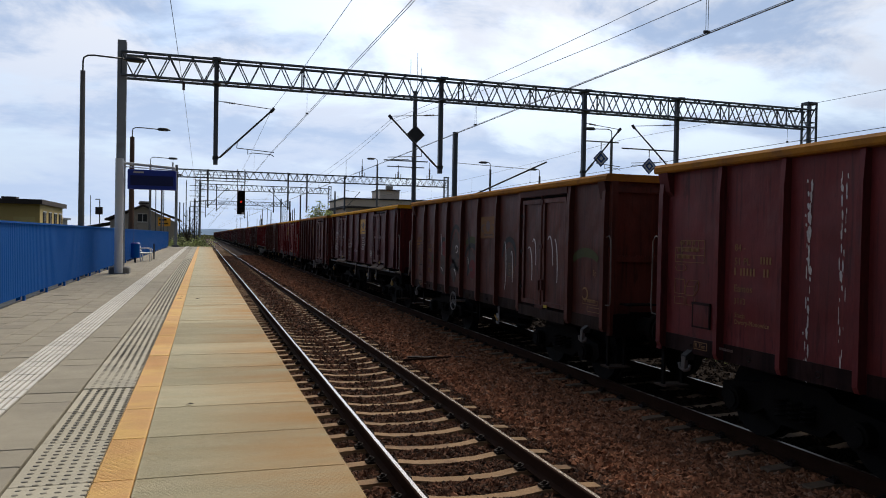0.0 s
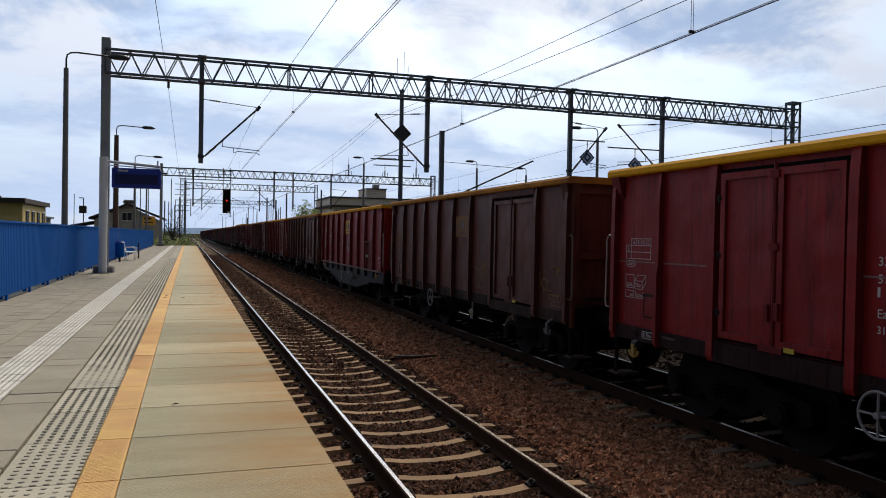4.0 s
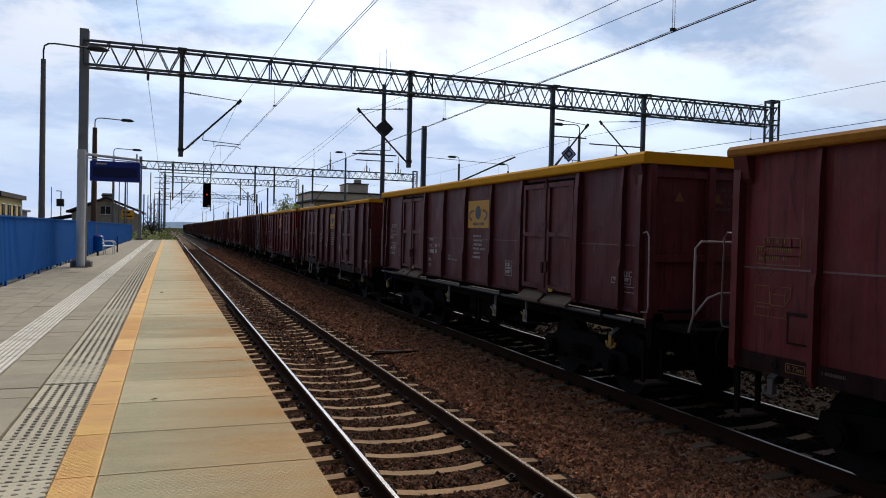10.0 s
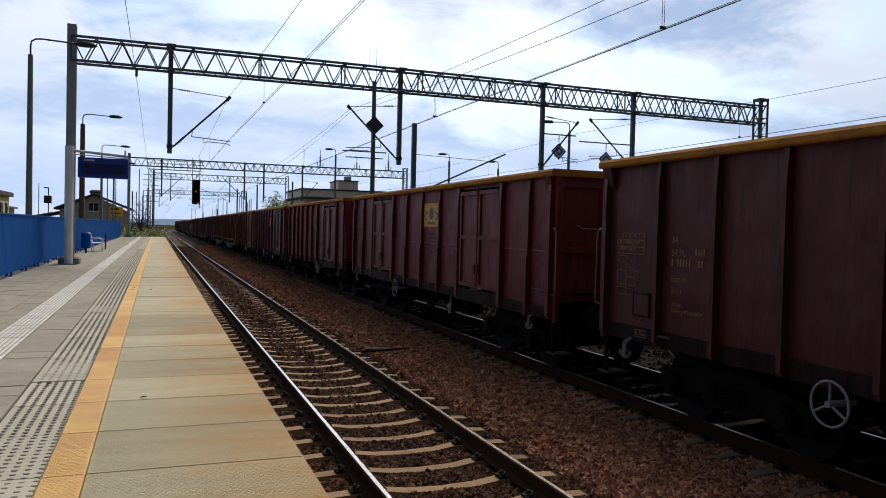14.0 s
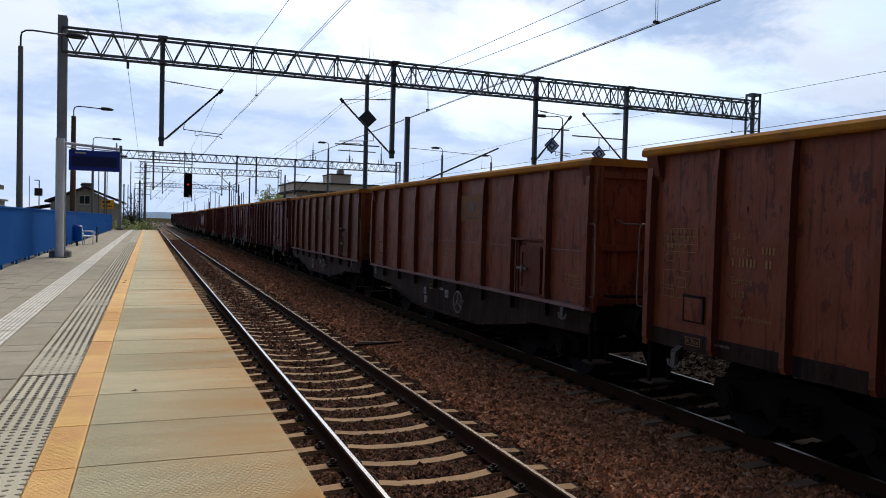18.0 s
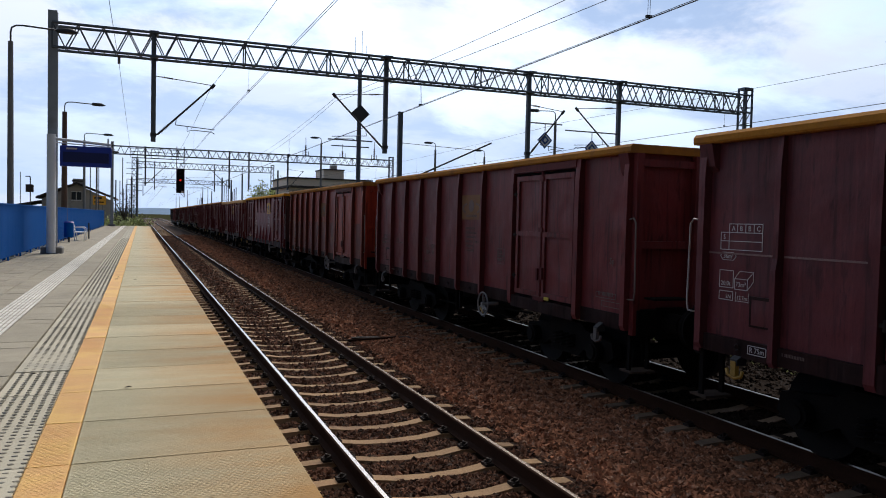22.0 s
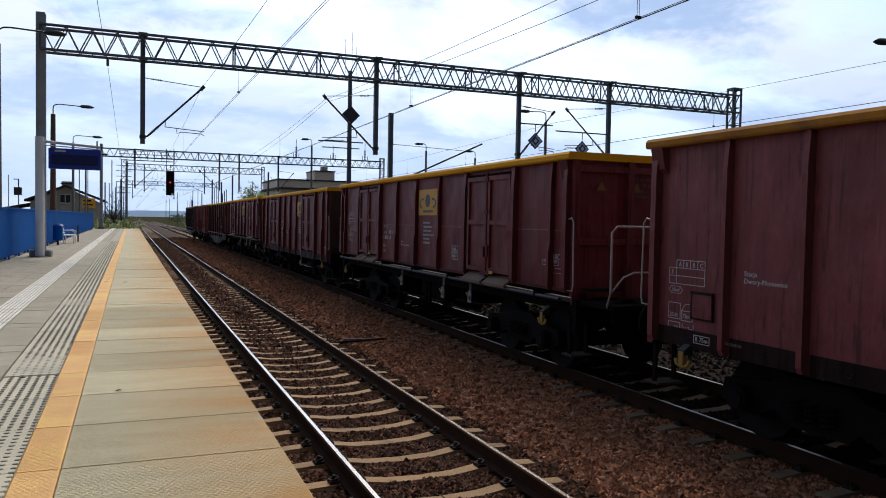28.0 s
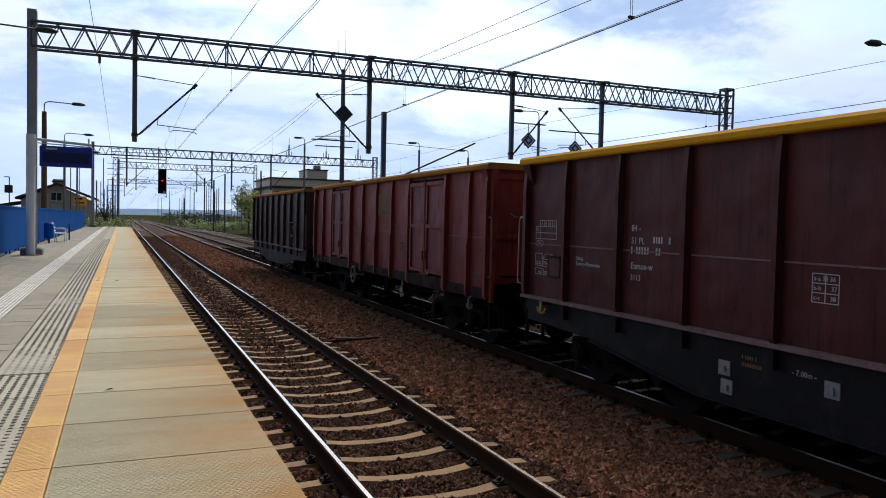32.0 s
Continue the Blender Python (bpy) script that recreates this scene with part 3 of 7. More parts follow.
def stones(name, count, x0, x1, y0, y1, size, seed, skip=lambda x, y: False, mat="stone"):
    """Loose broken stones: squashed uneven eight-faced lumps."""
    r = np.random.default_rng(seed)
    y = r.uniform(y0, y1, count) if y0 < 0 else np.exp(np.log(y0) + (np.log(y1) - np.log(y0)) * r.random(count)) - 3.0   # thins out with the distance
    x = x0 + (x1 - x0) * r.random(count)
    keep = np.array([not skip(a, c) for a, c in zip(x, y)])
    x, y = x[keep], y[keep]
    n = len(x)
    base = np.array([(1, 0, 0), (0, 1, 0), (-1, 0, 0), (0, -1, 0), (0, 0, 1), (0, 0, -1)], float)
    s = size * (0.55 + 0.9 * r.random(n)) * np.maximum(1.0, (y + 3) / 8.0) ** 0.45
    v = base[None] * s[:, None, None] * (0.55 + 0.65 * r.random((n, 6, 1))) * (1 + (r.random((n, 1, 3)) - 0.5) * 0.7)
    v[:, :, :2] += (r.random((n, 6, 2)) - 0.5) * s[:, None, None] * 0.8
    a = r.random(n) * 6.283
    c, d = np.cos(a)[:, None], np.sin(a)[:, None]
    vx, vy = v[:, :, 0] * c - v[:, :, 1] * d, v[:, :, 0] * d + v[:, :, 1] * c
    vz = v[:, :, 2] * 0.75
    tilt = (r.random((n, 1)) - 0.5) * 1.2
    vz = vz + vx * tilt
    z = np.array([bed_height(q) for q in x])
    p = np.stack([vx + x[:, None], vy + y[:, None], vz + z[:, None] + 0.008], -1).reshape(-1, 3)
    f0 = np.array([(0, 1, 4), (1, 2, 4), (2, 3, 4), (3, 0, 4), (1, 0, 5), (2, 1, 5), (3, 2, 5), (0, 3, 5)])
    f = (f0[None] + 6 * np.arange(n)[:, None, None]).reshape(-1, 3)
    me = bpy.data.meshes.new(name)
    me.from_pydata(p.tolist(), [], f.tolist())
    me.materials.append(M[mat])
    return tagged(new(name, me), "loose broken brown ballast stones between the tracks", "ballast", kind="stuff")


def on_sleeper(x, y):
    k = (y - 4.8) % 0.6
    return (abs(x) < 1.28 or abs(x - 4.52) < 1.25) and (k < 0.10 or k > 0.50) or abs(abs(x) - 0.7525) < 0.09


stones("ballast_stones", 110000, -1.72, 1.40, 3.6, 90.0, 0.028, 3, on_sleeper, "rusty_stone")
stones("ballast_stones", 88000, 1.30, 3.9, 3.6, 90.0, 0.041, 6, on_sleeper)
# under and beyond the train the stones are coloured dark for its shade
stones("ballast_stones", 26000, 3.9, 5.6, 3.0, 60.0, 0.038, 4, on_sleeper, "shaded_stone")
stones("ballast_stones", 16000, 5.6, 9.0, 2.0, 60.0, 0.042, 5, on_sleeper, "shaded_stone")
stones("ballast_stones", 26000, -1.72, 3.9, -13.5, 0.9, 0.040, 8, on_sleeper)
solid("oily_track_bed", Build().extrude_y([(3.95, -0.28), (7.05, -0.28), (8.02, -0.32), (9.4, -0.70), (9.7, -0.72), (8.0, -0.285), (7.0, -0.185), (5.9, -0.19), (5.3, -0.21), (3.95, -0.226)], -14, 60), M["shaded_stone"],
      "crushed stone under the passing train, coloured dark as its shade", "ballast", kind="structure")

# ---- rails and sleepers ----
RAIL = [(-0.072, -0.172), (0.072, -0.172), (0.072, -0.160), (0.014, -0.140), (0.010, -0.045), (0.034, -0.036), (0.034, -0.010), (0.026, -0.003), (-0.026, -0.003),
        (-0.034, -0.010), (-0.034, -0.036), (-0.010, -0.045), (-0.014, -0.140), (-0.072, -0.160)]


def rail(x, name, head, y0=-14, y1=420):
    ob = thing(name, "long worn steel rail, shiny on its head and rusty below", "rail", "rails", "structure", pose(x, 0, 0))
    part("rail_web", Build().extrude_y(RAIL, y0, y1), M["rail_side"], ob, "rust-brown web and foot")
    part("rail_head", Build().extrude_y([(-0.019, -0.0035), (0.019, -0.0035), (0.019, 0.0), (-0.019, 0.0)], y0, y1), head, ob, "polished running surface")


AX2 = 4.52
for x in (-0.7525, 0.7525):
    rail(x, "rail_near_track", M["rail_head"])
# the train's shade on these heads is put into the darker metal colour
for x in (AX2 - 0.7525, AX2 + 0.7525):
    rail(x, "rail_train_track", M["rail_dull"])

SL = [(-1.27, -0.40), (1.27, -0.40), (1.27, -0.215), (1.22, -0.185), (0.95, -0.172), (0.58, -0.172), (0.35, -0.205), (0.0, -0.218), (-0.35, -0.205),
      (-0.58, -0.172), (-0.95, -0.172), (-1.22, -0.185), (-1.27, -0.215)]


def sleeper_mesh(name, mat):
    b = Build()
    k = len(SL)
    lo = [(x, -0.14, z) for x, z in SL] + [(x, 0.14, z) for x, z in SL]
    v = [(x, (y * 0.54 if z > -0.3 else y), z) for x, y, z in lo]
    b.add(v, [(i, (i + 1) % k, k + (i + 1) % k, k + i) for i in range(k)] + [tuple(range(k - 1, -1, -1)), tuple(range(k, 2 * k))])
    return b.mesh(name, mat)


sm_near, sm_far = sleeper_mesh("sleeper", M["sleeper"]), sleeper_mesh("sleeper", M["old_sleeper"])
bclip = Build()
for sx in (-1, 1):
    bclip.ring((sx * 0.125, 0, -0.135), (sx * 0.3, 0, 1), 0.042, 0.011, 10, 5)
    bclip.box(sx * 0.125 - 0.045, sx * 0.125 + 0.045, -0.06, 0.06, -0.176, -0.145)
    bclip.tube((sx * 0.125, 0, -0.17), (sx * 0.125, 0, -0.10), 0.016, 6)
clip_mesh = bclip.mesh("rail_fastening", M["clip"])
for ax, me, name, lo, hi, clips in ((0.0, sm_near, "sleeper_near_track", -29, 190, 30), (AX2, sm_far, "sleeper_train_track", -29, 120, 26)):
    bed = thing(name, "row of weathered concrete sleepers half buried in ballast", "sleepers", kind="structure", at=pose(ax, 4.8, 0))
    for i in range(lo, hi):
        dy = 0.6 * i + rng.uniform(-0.012, 0.012)
        s = part("sleeper", me, None, bed, at=pose(0, dy, rng.uniform(-0.008, 0.004), 0, 0, rng.uniform(-0.5, 0.5)))
        if i < clips:
            for x in (-0.7525, 0.7525):
                part("rail_fastening", clip_mesh, None, s, at=pose(x, 0, 0))
    far = Build()
    for i in range(hi, 560):
        far.add([(p[0], p[1] * 0.1 + 0.6 * i, p[2]) for p in [(-1.27, -1, -0.19), (1.27, -1, -0.19), (1.27, 1, -0.19), (-1.27, 1, -0.19)]], [(0, 1, 2, 3)])
    part("sleepers_far", far, M["sleeper"], bed)["kind"] = "stuff"

# flat piece of scrap lying between the tracks
scrap = thing("scrap_metal", "dark bent strip of scrap metal lying on the ballast", "scrap", at=pose(1.9, 11.9, -0.13, 0, 0, -12))
b = Build()
b.box(-0.5, 0.55, -0.09, 0.09, 0.0, 0.03).box(-0.62, -0.3, -0.2, -0.1, 0.0, 0.05)
part("strip", b, M["clip"], scrap)
part("rod", Build().tube((-0.7, -0.35, 0.02), (0.3, -0.15, 0.05), 0.022), M["rail_side"], scrap)

# ---- platform ----
PZ = 0.76
Y0, Y1 = -13.65, 92.35
platform = thing("platform", "long station platform of concrete slabs and pavers", "platform", kind="structure")
b = Build()
b.box(-6.9, -1.76, Y0, Y1, -0.75, PZ - 0.10)
part("platform_core", b, M["joint"], platform)
part("platform_wall", Build().box(-1.775, -1.755, Y0, Y1, -0.70, PZ - 0.12), M["platform_side"], platform, "dirty concrete edge wall")


def tiles(name, mat, x0, x1, ys, length, group_far=45.0, gap=0.005, z=PZ, thick=0.12, jitter=0.002, c=0.006):
    """A row of tiles along the platform: near ones as parts, the far ones joined."""
    me = Build().soft(x0 + gap, x1 - gap, gap, length - gap, -thick, 0, c).mesh(name, mat)
    far = Build()
    for y in ys:
        if y < group_far:
            part(name, me, None, platform, at=pose(0, y, z + rng.uniform(-jitter, jitter), rng.uniform(-0.05, 0.05), rng.uniform(-0.04, 0.04), 0))
        else:
            far.box(x0 + gap, x1 - gap, y + gap, y + length - gap, z - thick, z)
    if far.v:
        part(name + "s_far", far, mat, platform)["kind"] = "stuff"


rows = [0.35 + k for k in range(-14, 92)]
near_rows = rows
tiles("edge_slab", M["slab"], -3.02, -1.70, near_rows, 1.0, 60, 0.004)
tiles("orange_tile", M["orange"], -3.26, -3.02, near_rows, 1.0, 60, 0.002)
tiles("tactile_slab", M["grey_tactile"], -3.725, -3.26, near_rows, 1.0, 60, 0.004)
bstud, bwave = Build(), Build()
octo = [(math.cos(math.pi / 3 * i), math.sin(math.pi / 3 * i)) for i in range(6)]
for k in range(-13 * 12, 46 * 12):
    y = k / 12 + 0.03
    for i in range(6):
        x = -3.645 + i * 0.074
        r0 = 0.016
        bstud.add([(x + 1.25 * r0 * c, y + r0 * s, PZ + 0.001) for c, s in octo] + [(x + r0 * c, y + 0.7 * r0 * s, PZ + 0.006) for c, s in octo],
                  [(j, (j + 1) % 6, 6 + (j + 1) % 6, 6 + j) for j in range(6)] + [(6, 7, 8, 9, 10, 11)])
part("tactile_studs", bstud, M["stud"], platform, "rows of dark raised studs")["kind"] = "stuff"
bstrip = Build()
for i in range(6):
    bstrip.box(-3.662 + i * 0.074, -3.632 + i * 0.074, 46, Y1, PZ, PZ + 0.004)
part("tactile_studs_far", bstrip, M["stud"], platform)["kind"] = "stuff"
# small chevron ribs cast into the edge slabs
borib = Build()
for k in range(30, 11 * 34):
    y = k / 34
    for i in range(43):
        x = -3.245 + i * 0.036 + 0.018 * (k % 2)
        if -3.04 < x < -3.0:
            continue
        tgt = borib if x < -3.02 else bwave
        tgt.add([(x - 0.016, y - 0.006, PZ + 0.0008), (x, y + 0.004, PZ + 0.0034), (x, y + 0.013, PZ + 0.0026), (x - 0.016, y + 0.004, PZ + 0.0008)], [(0, 1, 2, 3)])
        tgt.add([(x, y + 0.004, PZ + 0.0034), (x + 0.016, y - 0.006, PZ + 0.0008), (x + 0.016, y + 0.004, PZ + 0.0008), (x, y + 0.013, PZ + 0.0026)], [(0, 1, 2, 3)])
part("slab_ribs", bwave, M["slab"], platform)["kind"] = "stuff"
part("orange_ribs", borib, M["orange"], platform)["kind"] = "stuff"
tiles("guide_tile", M["guide_base"], -4.60, -4.20, [0.25 + 0.86 * k for k in range(-16, 107)], 0.50, 60, 0.006)
tiles("guide_tile", M["guide_base"], -4.60, -4.20, [0.75 + 0.86 * k for k in range(-16, 107)], 0.36, 60, 0.006)
bg = Build()
for i in range(7):
    x = -4.59 + i * 0.0575
    for k in range(-16, 107):
        bg.box(x, x + 0.034, 0.262 + 0.86 * k, 0.738 + 0.86 * k, PZ - 0.002, PZ + 0.005)
        bg.box(x, x + 0.034, 0.762 + 0.86 * k, 1.098 + 0.86 * k, PZ - 0.002, PZ + 0.005)
part("guide_ribs", bg, M["white_tactile"], platform, "white guide ribs")["kind"] = "stuff"
for off, length in ((0.0, 0.42), (0.42, 0.74), (1.16, 0.84)):
    tiles("paver", M["paver"], -4.20, -3.738, [0.8 + off + 2.0 * k for k in range(-7, 45)], length, 30, 0.004)
for i in range(5):
    tiles("paver", M["paver"], -6.36 + i * 0.352, -6.36 + (i + 1) * 0.352, [3.0 + 0.5 * k + 0.25 * (i % 2) for k in range(-33, 172)], 0.5, 30, 0.005)
part("paver_verge", Build().box(-6.9, -6.36, Y0, Y1, PZ - 0.1, PZ - 0.01), M["paver"], platform)
part("platform_end", Build().box(-6.9, -1.72, Y1, Y1 + 0.3, -0.75, PZ - 0.02), M["platform_side"], platform)
# leaves and cracks of dirt lying on the slabs
b = Build()
for x, y, s in ((-2.73, 4.40, 0.035), (-3.55, 5.2, 0.03), (-3.14, 16.0, 0.05), (-3.12, 16.6, 0.04), (-2.75, 15.9, 0.05)):
    b.add([(x - s, y, PZ + 0.008), (x, y - s * 0.4, PZ + 0.02), (x + s, y + s * 0.3, PZ + 0.012), (x + s * 0.1, y + s * 0.6, PZ + 0.02)], [(0, 1, 2, 3)])
solid("dry_leaves", b, M["bark"], "few dry dark leaves on the slabs", "leaves", kind="stuff")

# ---- blue fence ----
FX = -6.36
fence = thing("blue_fence", "tall blue painted corrugated steel fence along the platform", "fence")
W = 2.5
pan = Build()
n = 16
for i in range(n):
    y0 = i * W / n
    q = W / n
    xs = [(0, 0.0), (0.25, 0.0), (0.35, 0.007), (0.65, 0.007), (0.75, 0.0), (1, 0.0)]
    for (a, d), (c, e) in zip(xs, xs[1:]):
        pan.add([(d, y0 + a * q, PZ + 0.10), (e, y0 + c * q, PZ + 0.10), (e, y0 + c * q, 2.44), (d, y0 + a * q, 2.44)], [(0, 1, 2, 3)])
        pan.add([(d - 0.004, y0 + a * q, PZ + 0.10), (e - 0.004, y0 + c * q, PZ + 0.10), (e - 0.004, y0 + c * q, 2.44), (d - 0.004, y0 + a * q, 2.44)], [(3, 2, 1, 0)])
pan_me = pan.mesh("fence_panel", M["fence"])
post_me = Build().box(-0.10, -0.02, -0.04, 0.04, PZ - 0.02, 2.42).box(0.02, 0.07, -0.045, 0.045, PZ - 0.02, PZ + 0.12).mesh("fence_post", M["fence"])
cap_me = Build().box(-0.03, 0.05, 0.005, W - 0.005, 2.43, 2.47).mesh("top_rail", M["fence"])
for k in range(-6, 34):
    y = 3.2 + W * k
    if y > 88:
        break
    part("fence_panel", pan_me, None, fence, at=pose(FX, y, 0))
    part("fence_post", post_me, None, fence, at=pose(FX, y, 0))
    part("top_rail", cap_me, None, fence, at=pose(FX, y, 0))
part("fence_base", Build().box(FX - 0.02, FX + 0.02, -11.8, 88, PZ - 0.02, PZ + 0.03), M["dark_steel"], fence)
# mesh rails of the fence at the platform's end

# ---- wagons ----
FLOOR = 1.18
CACHE = {}


def shared(key, make, mat):
    if key not in CACHE:
        CACHE[key] = make().mesh(key[0], mat)
    return CACHE[key]


def text_mesh(body, size, mat):
    key = ("lettering", body, size, mat.name)
    if key not in CACHE:
        cu = bpy.data.curves.new("lettering", "FONT")
        cu.body, cu.size, cu.extrude = body, size, 0.001
        cu.resolution_u = 2
        ob = bpy.data.objects.new("lettering", cu)
        scene.collection.objects.link(ob)
        me = bpy.data.meshes.new_from_object(ob.evaluated_get(bpy.context.evaluated_depsgraph_get()))
        bpy.data.objects.remove(ob)
        me.materials.clear()
        me.materials.append(mat)
        CACHE[key] = me
    return CACHE[key]


def wheelset():
    b = Build()
    for x in (-0.75, 0.75):
        s = 1 if x > 0 else -1
        b.tube((x - 0.06, 0, 0), (x + 0.06, 0, 0), 0.46, 24)
        b.tube((x - s * 0.10, 0, 0), (x - s * 0.06, 0, 0), 0.49, 24)
        for i in range(6):
            a = i * math.pi / 3
            b.box(x + s * 0.06 - 0.004, x + s * 0.07, -0.03 + 0.25 * math.cos(a), 0.03 + 0.25 * math.cos(a), -0.03 + 0.25 * math.sin(a), 0.03 + 0.25 * math.sin(a))
    b.tube((-1.02, 0, 0), (1.02, 0, 0), 0.09, 10)
    return b


def bogie_frame(side):
    x = 1.0 * side
    b = Build()
    b.extrude_x([(-1.25, 0.42), (-1.05, 0.30), (-0.75, 0.30), (-0.5, 0.42), (-0.35, 0.30), (0.35, 0.30), (0.5, 0.42), (0.75, 0.30), (1.05, 0.30), (1.25, 0.42),
                 (1.2, 0.62), (0.55, 0.70), (0.4, 0.80), (-0.4, 0.80), (-0.55, 0.70), (-1.2, 0.62)], x - 0.07, x + 0.07)
    return b


def coil():
    b = Build()
    b.path([(0.075 * math.cos(t * 0.9), 0.075 * math.sin(t * 0.9), 0.40 + 0.0075 * t) for t in range(29)], 0.015, 4)
    return b


def axlebox(side):
    b = Build()
    b.tube((side * 1.05, 0, 0.46), (side * 1.20, 0, 0.46), 0.14, 12)
    b.tube((side * 1.19, 0, 0.46), (side * 1.225, 0, 0.46), 0.10, 12)
    return b


def buffer_make(s):
    b = Build()
    b.tube((0, 0, 0), (0, s * 0.30, 0), 0.13, 12).tube((0, s * 0.30, 0), (0, s * 0.50, 0), 0.085, 10)
    b.tube((0, s * 0.50, 0), (0, s * 0.56, 0), 0.26, 16, 0.24)
    b.box(-0.2, 0.2, -0.02, 0.02, -0.2, 0.2)
    return b


def marks(rows_, width, height, seed):
    """Rows of thin plain bars standing for small writing; y-z plane, facing -x."""
    r = random.Random(seed)
    b = Build()
    step = height / rows_
    tall = step * (0.62 if rows_ == 1 else 0.50)
    for i in range(rows_):
        y, end, z = 0.0, width * r.uniform(0.6, 1.0), height - i * step
        while y < end:
            w = tall * r.uniform(0.24, 0.34)
            if r.random() > 0.14:
                b.box(-0.003, 0, -(y + w), -y, z - tall, z)
            y += w + tall * 0.30
    return b


def grid_marks(cols, rows_, w, h):
    b = Build()
    for i in range(rows_ + 1):
        b.box(-0.003, 0, -w, 0, h * i / rows_ - 0.004, h * i / rows_ + 0.004)
    for i in range(cols + 1):
        b.box(-0.003, 0, -w * i / cols - 0.004, -w * i / cols + 0.004, 0, h)
    return b


def frame_lines(rects, t=0.0035):
    """Outlines of upright rectangles (u0, u1, z0, z1), u running towards -y."""
    b = Build()
    for u0, u1, z0, z1 in rects:
        b.box(-0.003, 0, -u1, -u0, z0 - t, z0 + t).box(-0.003, 0, -u1, -u0, z1 - t, z1 + t)
        b.box(-0.003, 0, -u0 - t, -u0 + t, z0, z1).box(-0.003, 0, -u1 - t, -u1 + t, z0, z1)
    return b


def load_lines():
    """The limit table and the framed signs under it."""
    cells = [(0.12 + 0.115 * i, 0.235 + 0.115 * i, 2.22, 2.31) for i in range(4)] + [(0.0, 0.12, 2.13, 2.22), (0.12, 0.58, 2.13, 2.22), (0.0, 0.12, 2.04, 2.13), (0.12, 0.58, 2.04, 2.13)]
    b = frame_lines(cells + [(0.0, 0.20, 1.64, 1.82), (0.22, 0.40, 1.63, 1.74), (0.0, 0.20, 1.51, 1.60)])
    for u0, z0, u1, z1 in ((0.22, 1.74, 0.29, 1.82), (0.29, 1.82, 0.48, 1.82), (0.40, 1.74, 0.48, 1.82), (0.48, 1.82, 0.48, 1.72), (0.40, 1.63, 0.48, 1.72), (0.0, 1.97, 0.04, 2.01), (0.0, 1.97, 0.04, 1.93),
                           (0.04, 2.01, 0.19, 2.01), (0.04, 1.93, 0.19, 1.93), (0.19, 2.01, 0.23, 1.97), (0.19, 1.93, 0.23, 1.97), (0.24, 1.50, 0.24, 1.60), (0.42, 1.50, 0.42, 1.60), (0.24, 1.51, 0.42, 1.51)):
        b.tube((-0.0015, -u0, z0), (-0.0015, -u1, z1), 0.0035, 4)
    return b


LOAD_TEXT = (("A", 0.075, 0.155, 2.238), ("B", 0.075, 0.27, 2.238), ("B", 0.075, 0.385, 2.238), ("C", 0.075, 0.50, 2.238), ("S", 0.075, 0.035, 2.148),
             ("36m\u00b3", 0.07, 0.045, 1.948), ("20.0t", 0.07, 0.02, 1.66), ("73m\u00b3", 0.07, 0.235, 1.66), ("12.7m", 0.06, 0.255, 1.525), ("kN", 0.06, 0.10, 1.525))


# rib places from the near end of the body, door spans, by type; bays that carry the plate, number, load table, brake table and station name
TYPES = {
    "short": dict(body=10.9, top=3.285, floor=0.93, ribs=(0.05, 1.20, 3.22, 4.43, 5.53, 6.63, 7.71, 8.69, 9.70, 10.85), doors=((1.20, 3.22),), low=False,
                  plate=(4.43, 5.53), num=(8.69, 9.70), load=(9.70, 10.85), brake=(3.22, 4.43), station=(8.69, 9.70), pz=(2.30, 0.46)),
    "long": dict(body=12.55, top=3.275, floor=0.95, ribs=(0.05, 0.80, 1.86, 3.88, 5.02, 6.18, 7.33, 8.43, 10.38, 11.46, 12.50), doors=((1.86, 3.88), (8.43, 10.38)), low=False,
                 plate=(5.02, 6.18), num=(7.33, 8.43), load=(11.46, 12.50), brake=(3.88, 5.02), station=(6.18, 7.33), pz=(2.36, 0.53)),
    "open_bogie": dict(body=12.4, top=3.29, floor=1.30, ribs=(0.05, 0.50, 1.66, 3.57, 4.90, 6.23, 7.51, 8.79, 10.62, 12.05, 12.35), doors=((1.66, 3.57), (8.79, 10.62)), low=False,
                       plate=(4.90, 6.23), num=(7.51, 8.79), load=(10.62, 12.05), brake=(3.57, 4.90), station=(6.23, 7.51), pz=(2.40, 0.54)),
    "fishbelly": dict(body=11.0, top=3.265, floor=1.17, ribs=(0.05, 1.20, 2.40, 3.60, 4.84, 6.10, 7.37, 8.60, 9.83, 10.95), doors=(), low=True,
                      plate=(3.60, 4.84), num=(8.60, 9.83), load=(9.83, 10.95), brake=(4.84, 6.10), station=(8.60, 9.83), pz=(2.36, 0.50)),
    "smooth": dict(body=12.6, top=3.26, floor=0.93, ribs=(0.05, 0.72, 2.72, 9.56, 11.44, 12.55), doors=((0.72, 2.72), (9.56, 11.44)), low=False,
                   plate=(4.05, 5.25), num=(8.30, 9.50), load=(11.44, 12.50), brake=(6.10, 7.15), station=(8.30, 9.50), pz=(2.39, 0.52)),
}
WALL, RIB = 1.39, 1.49   # half widths over the side sheets and over the ribs


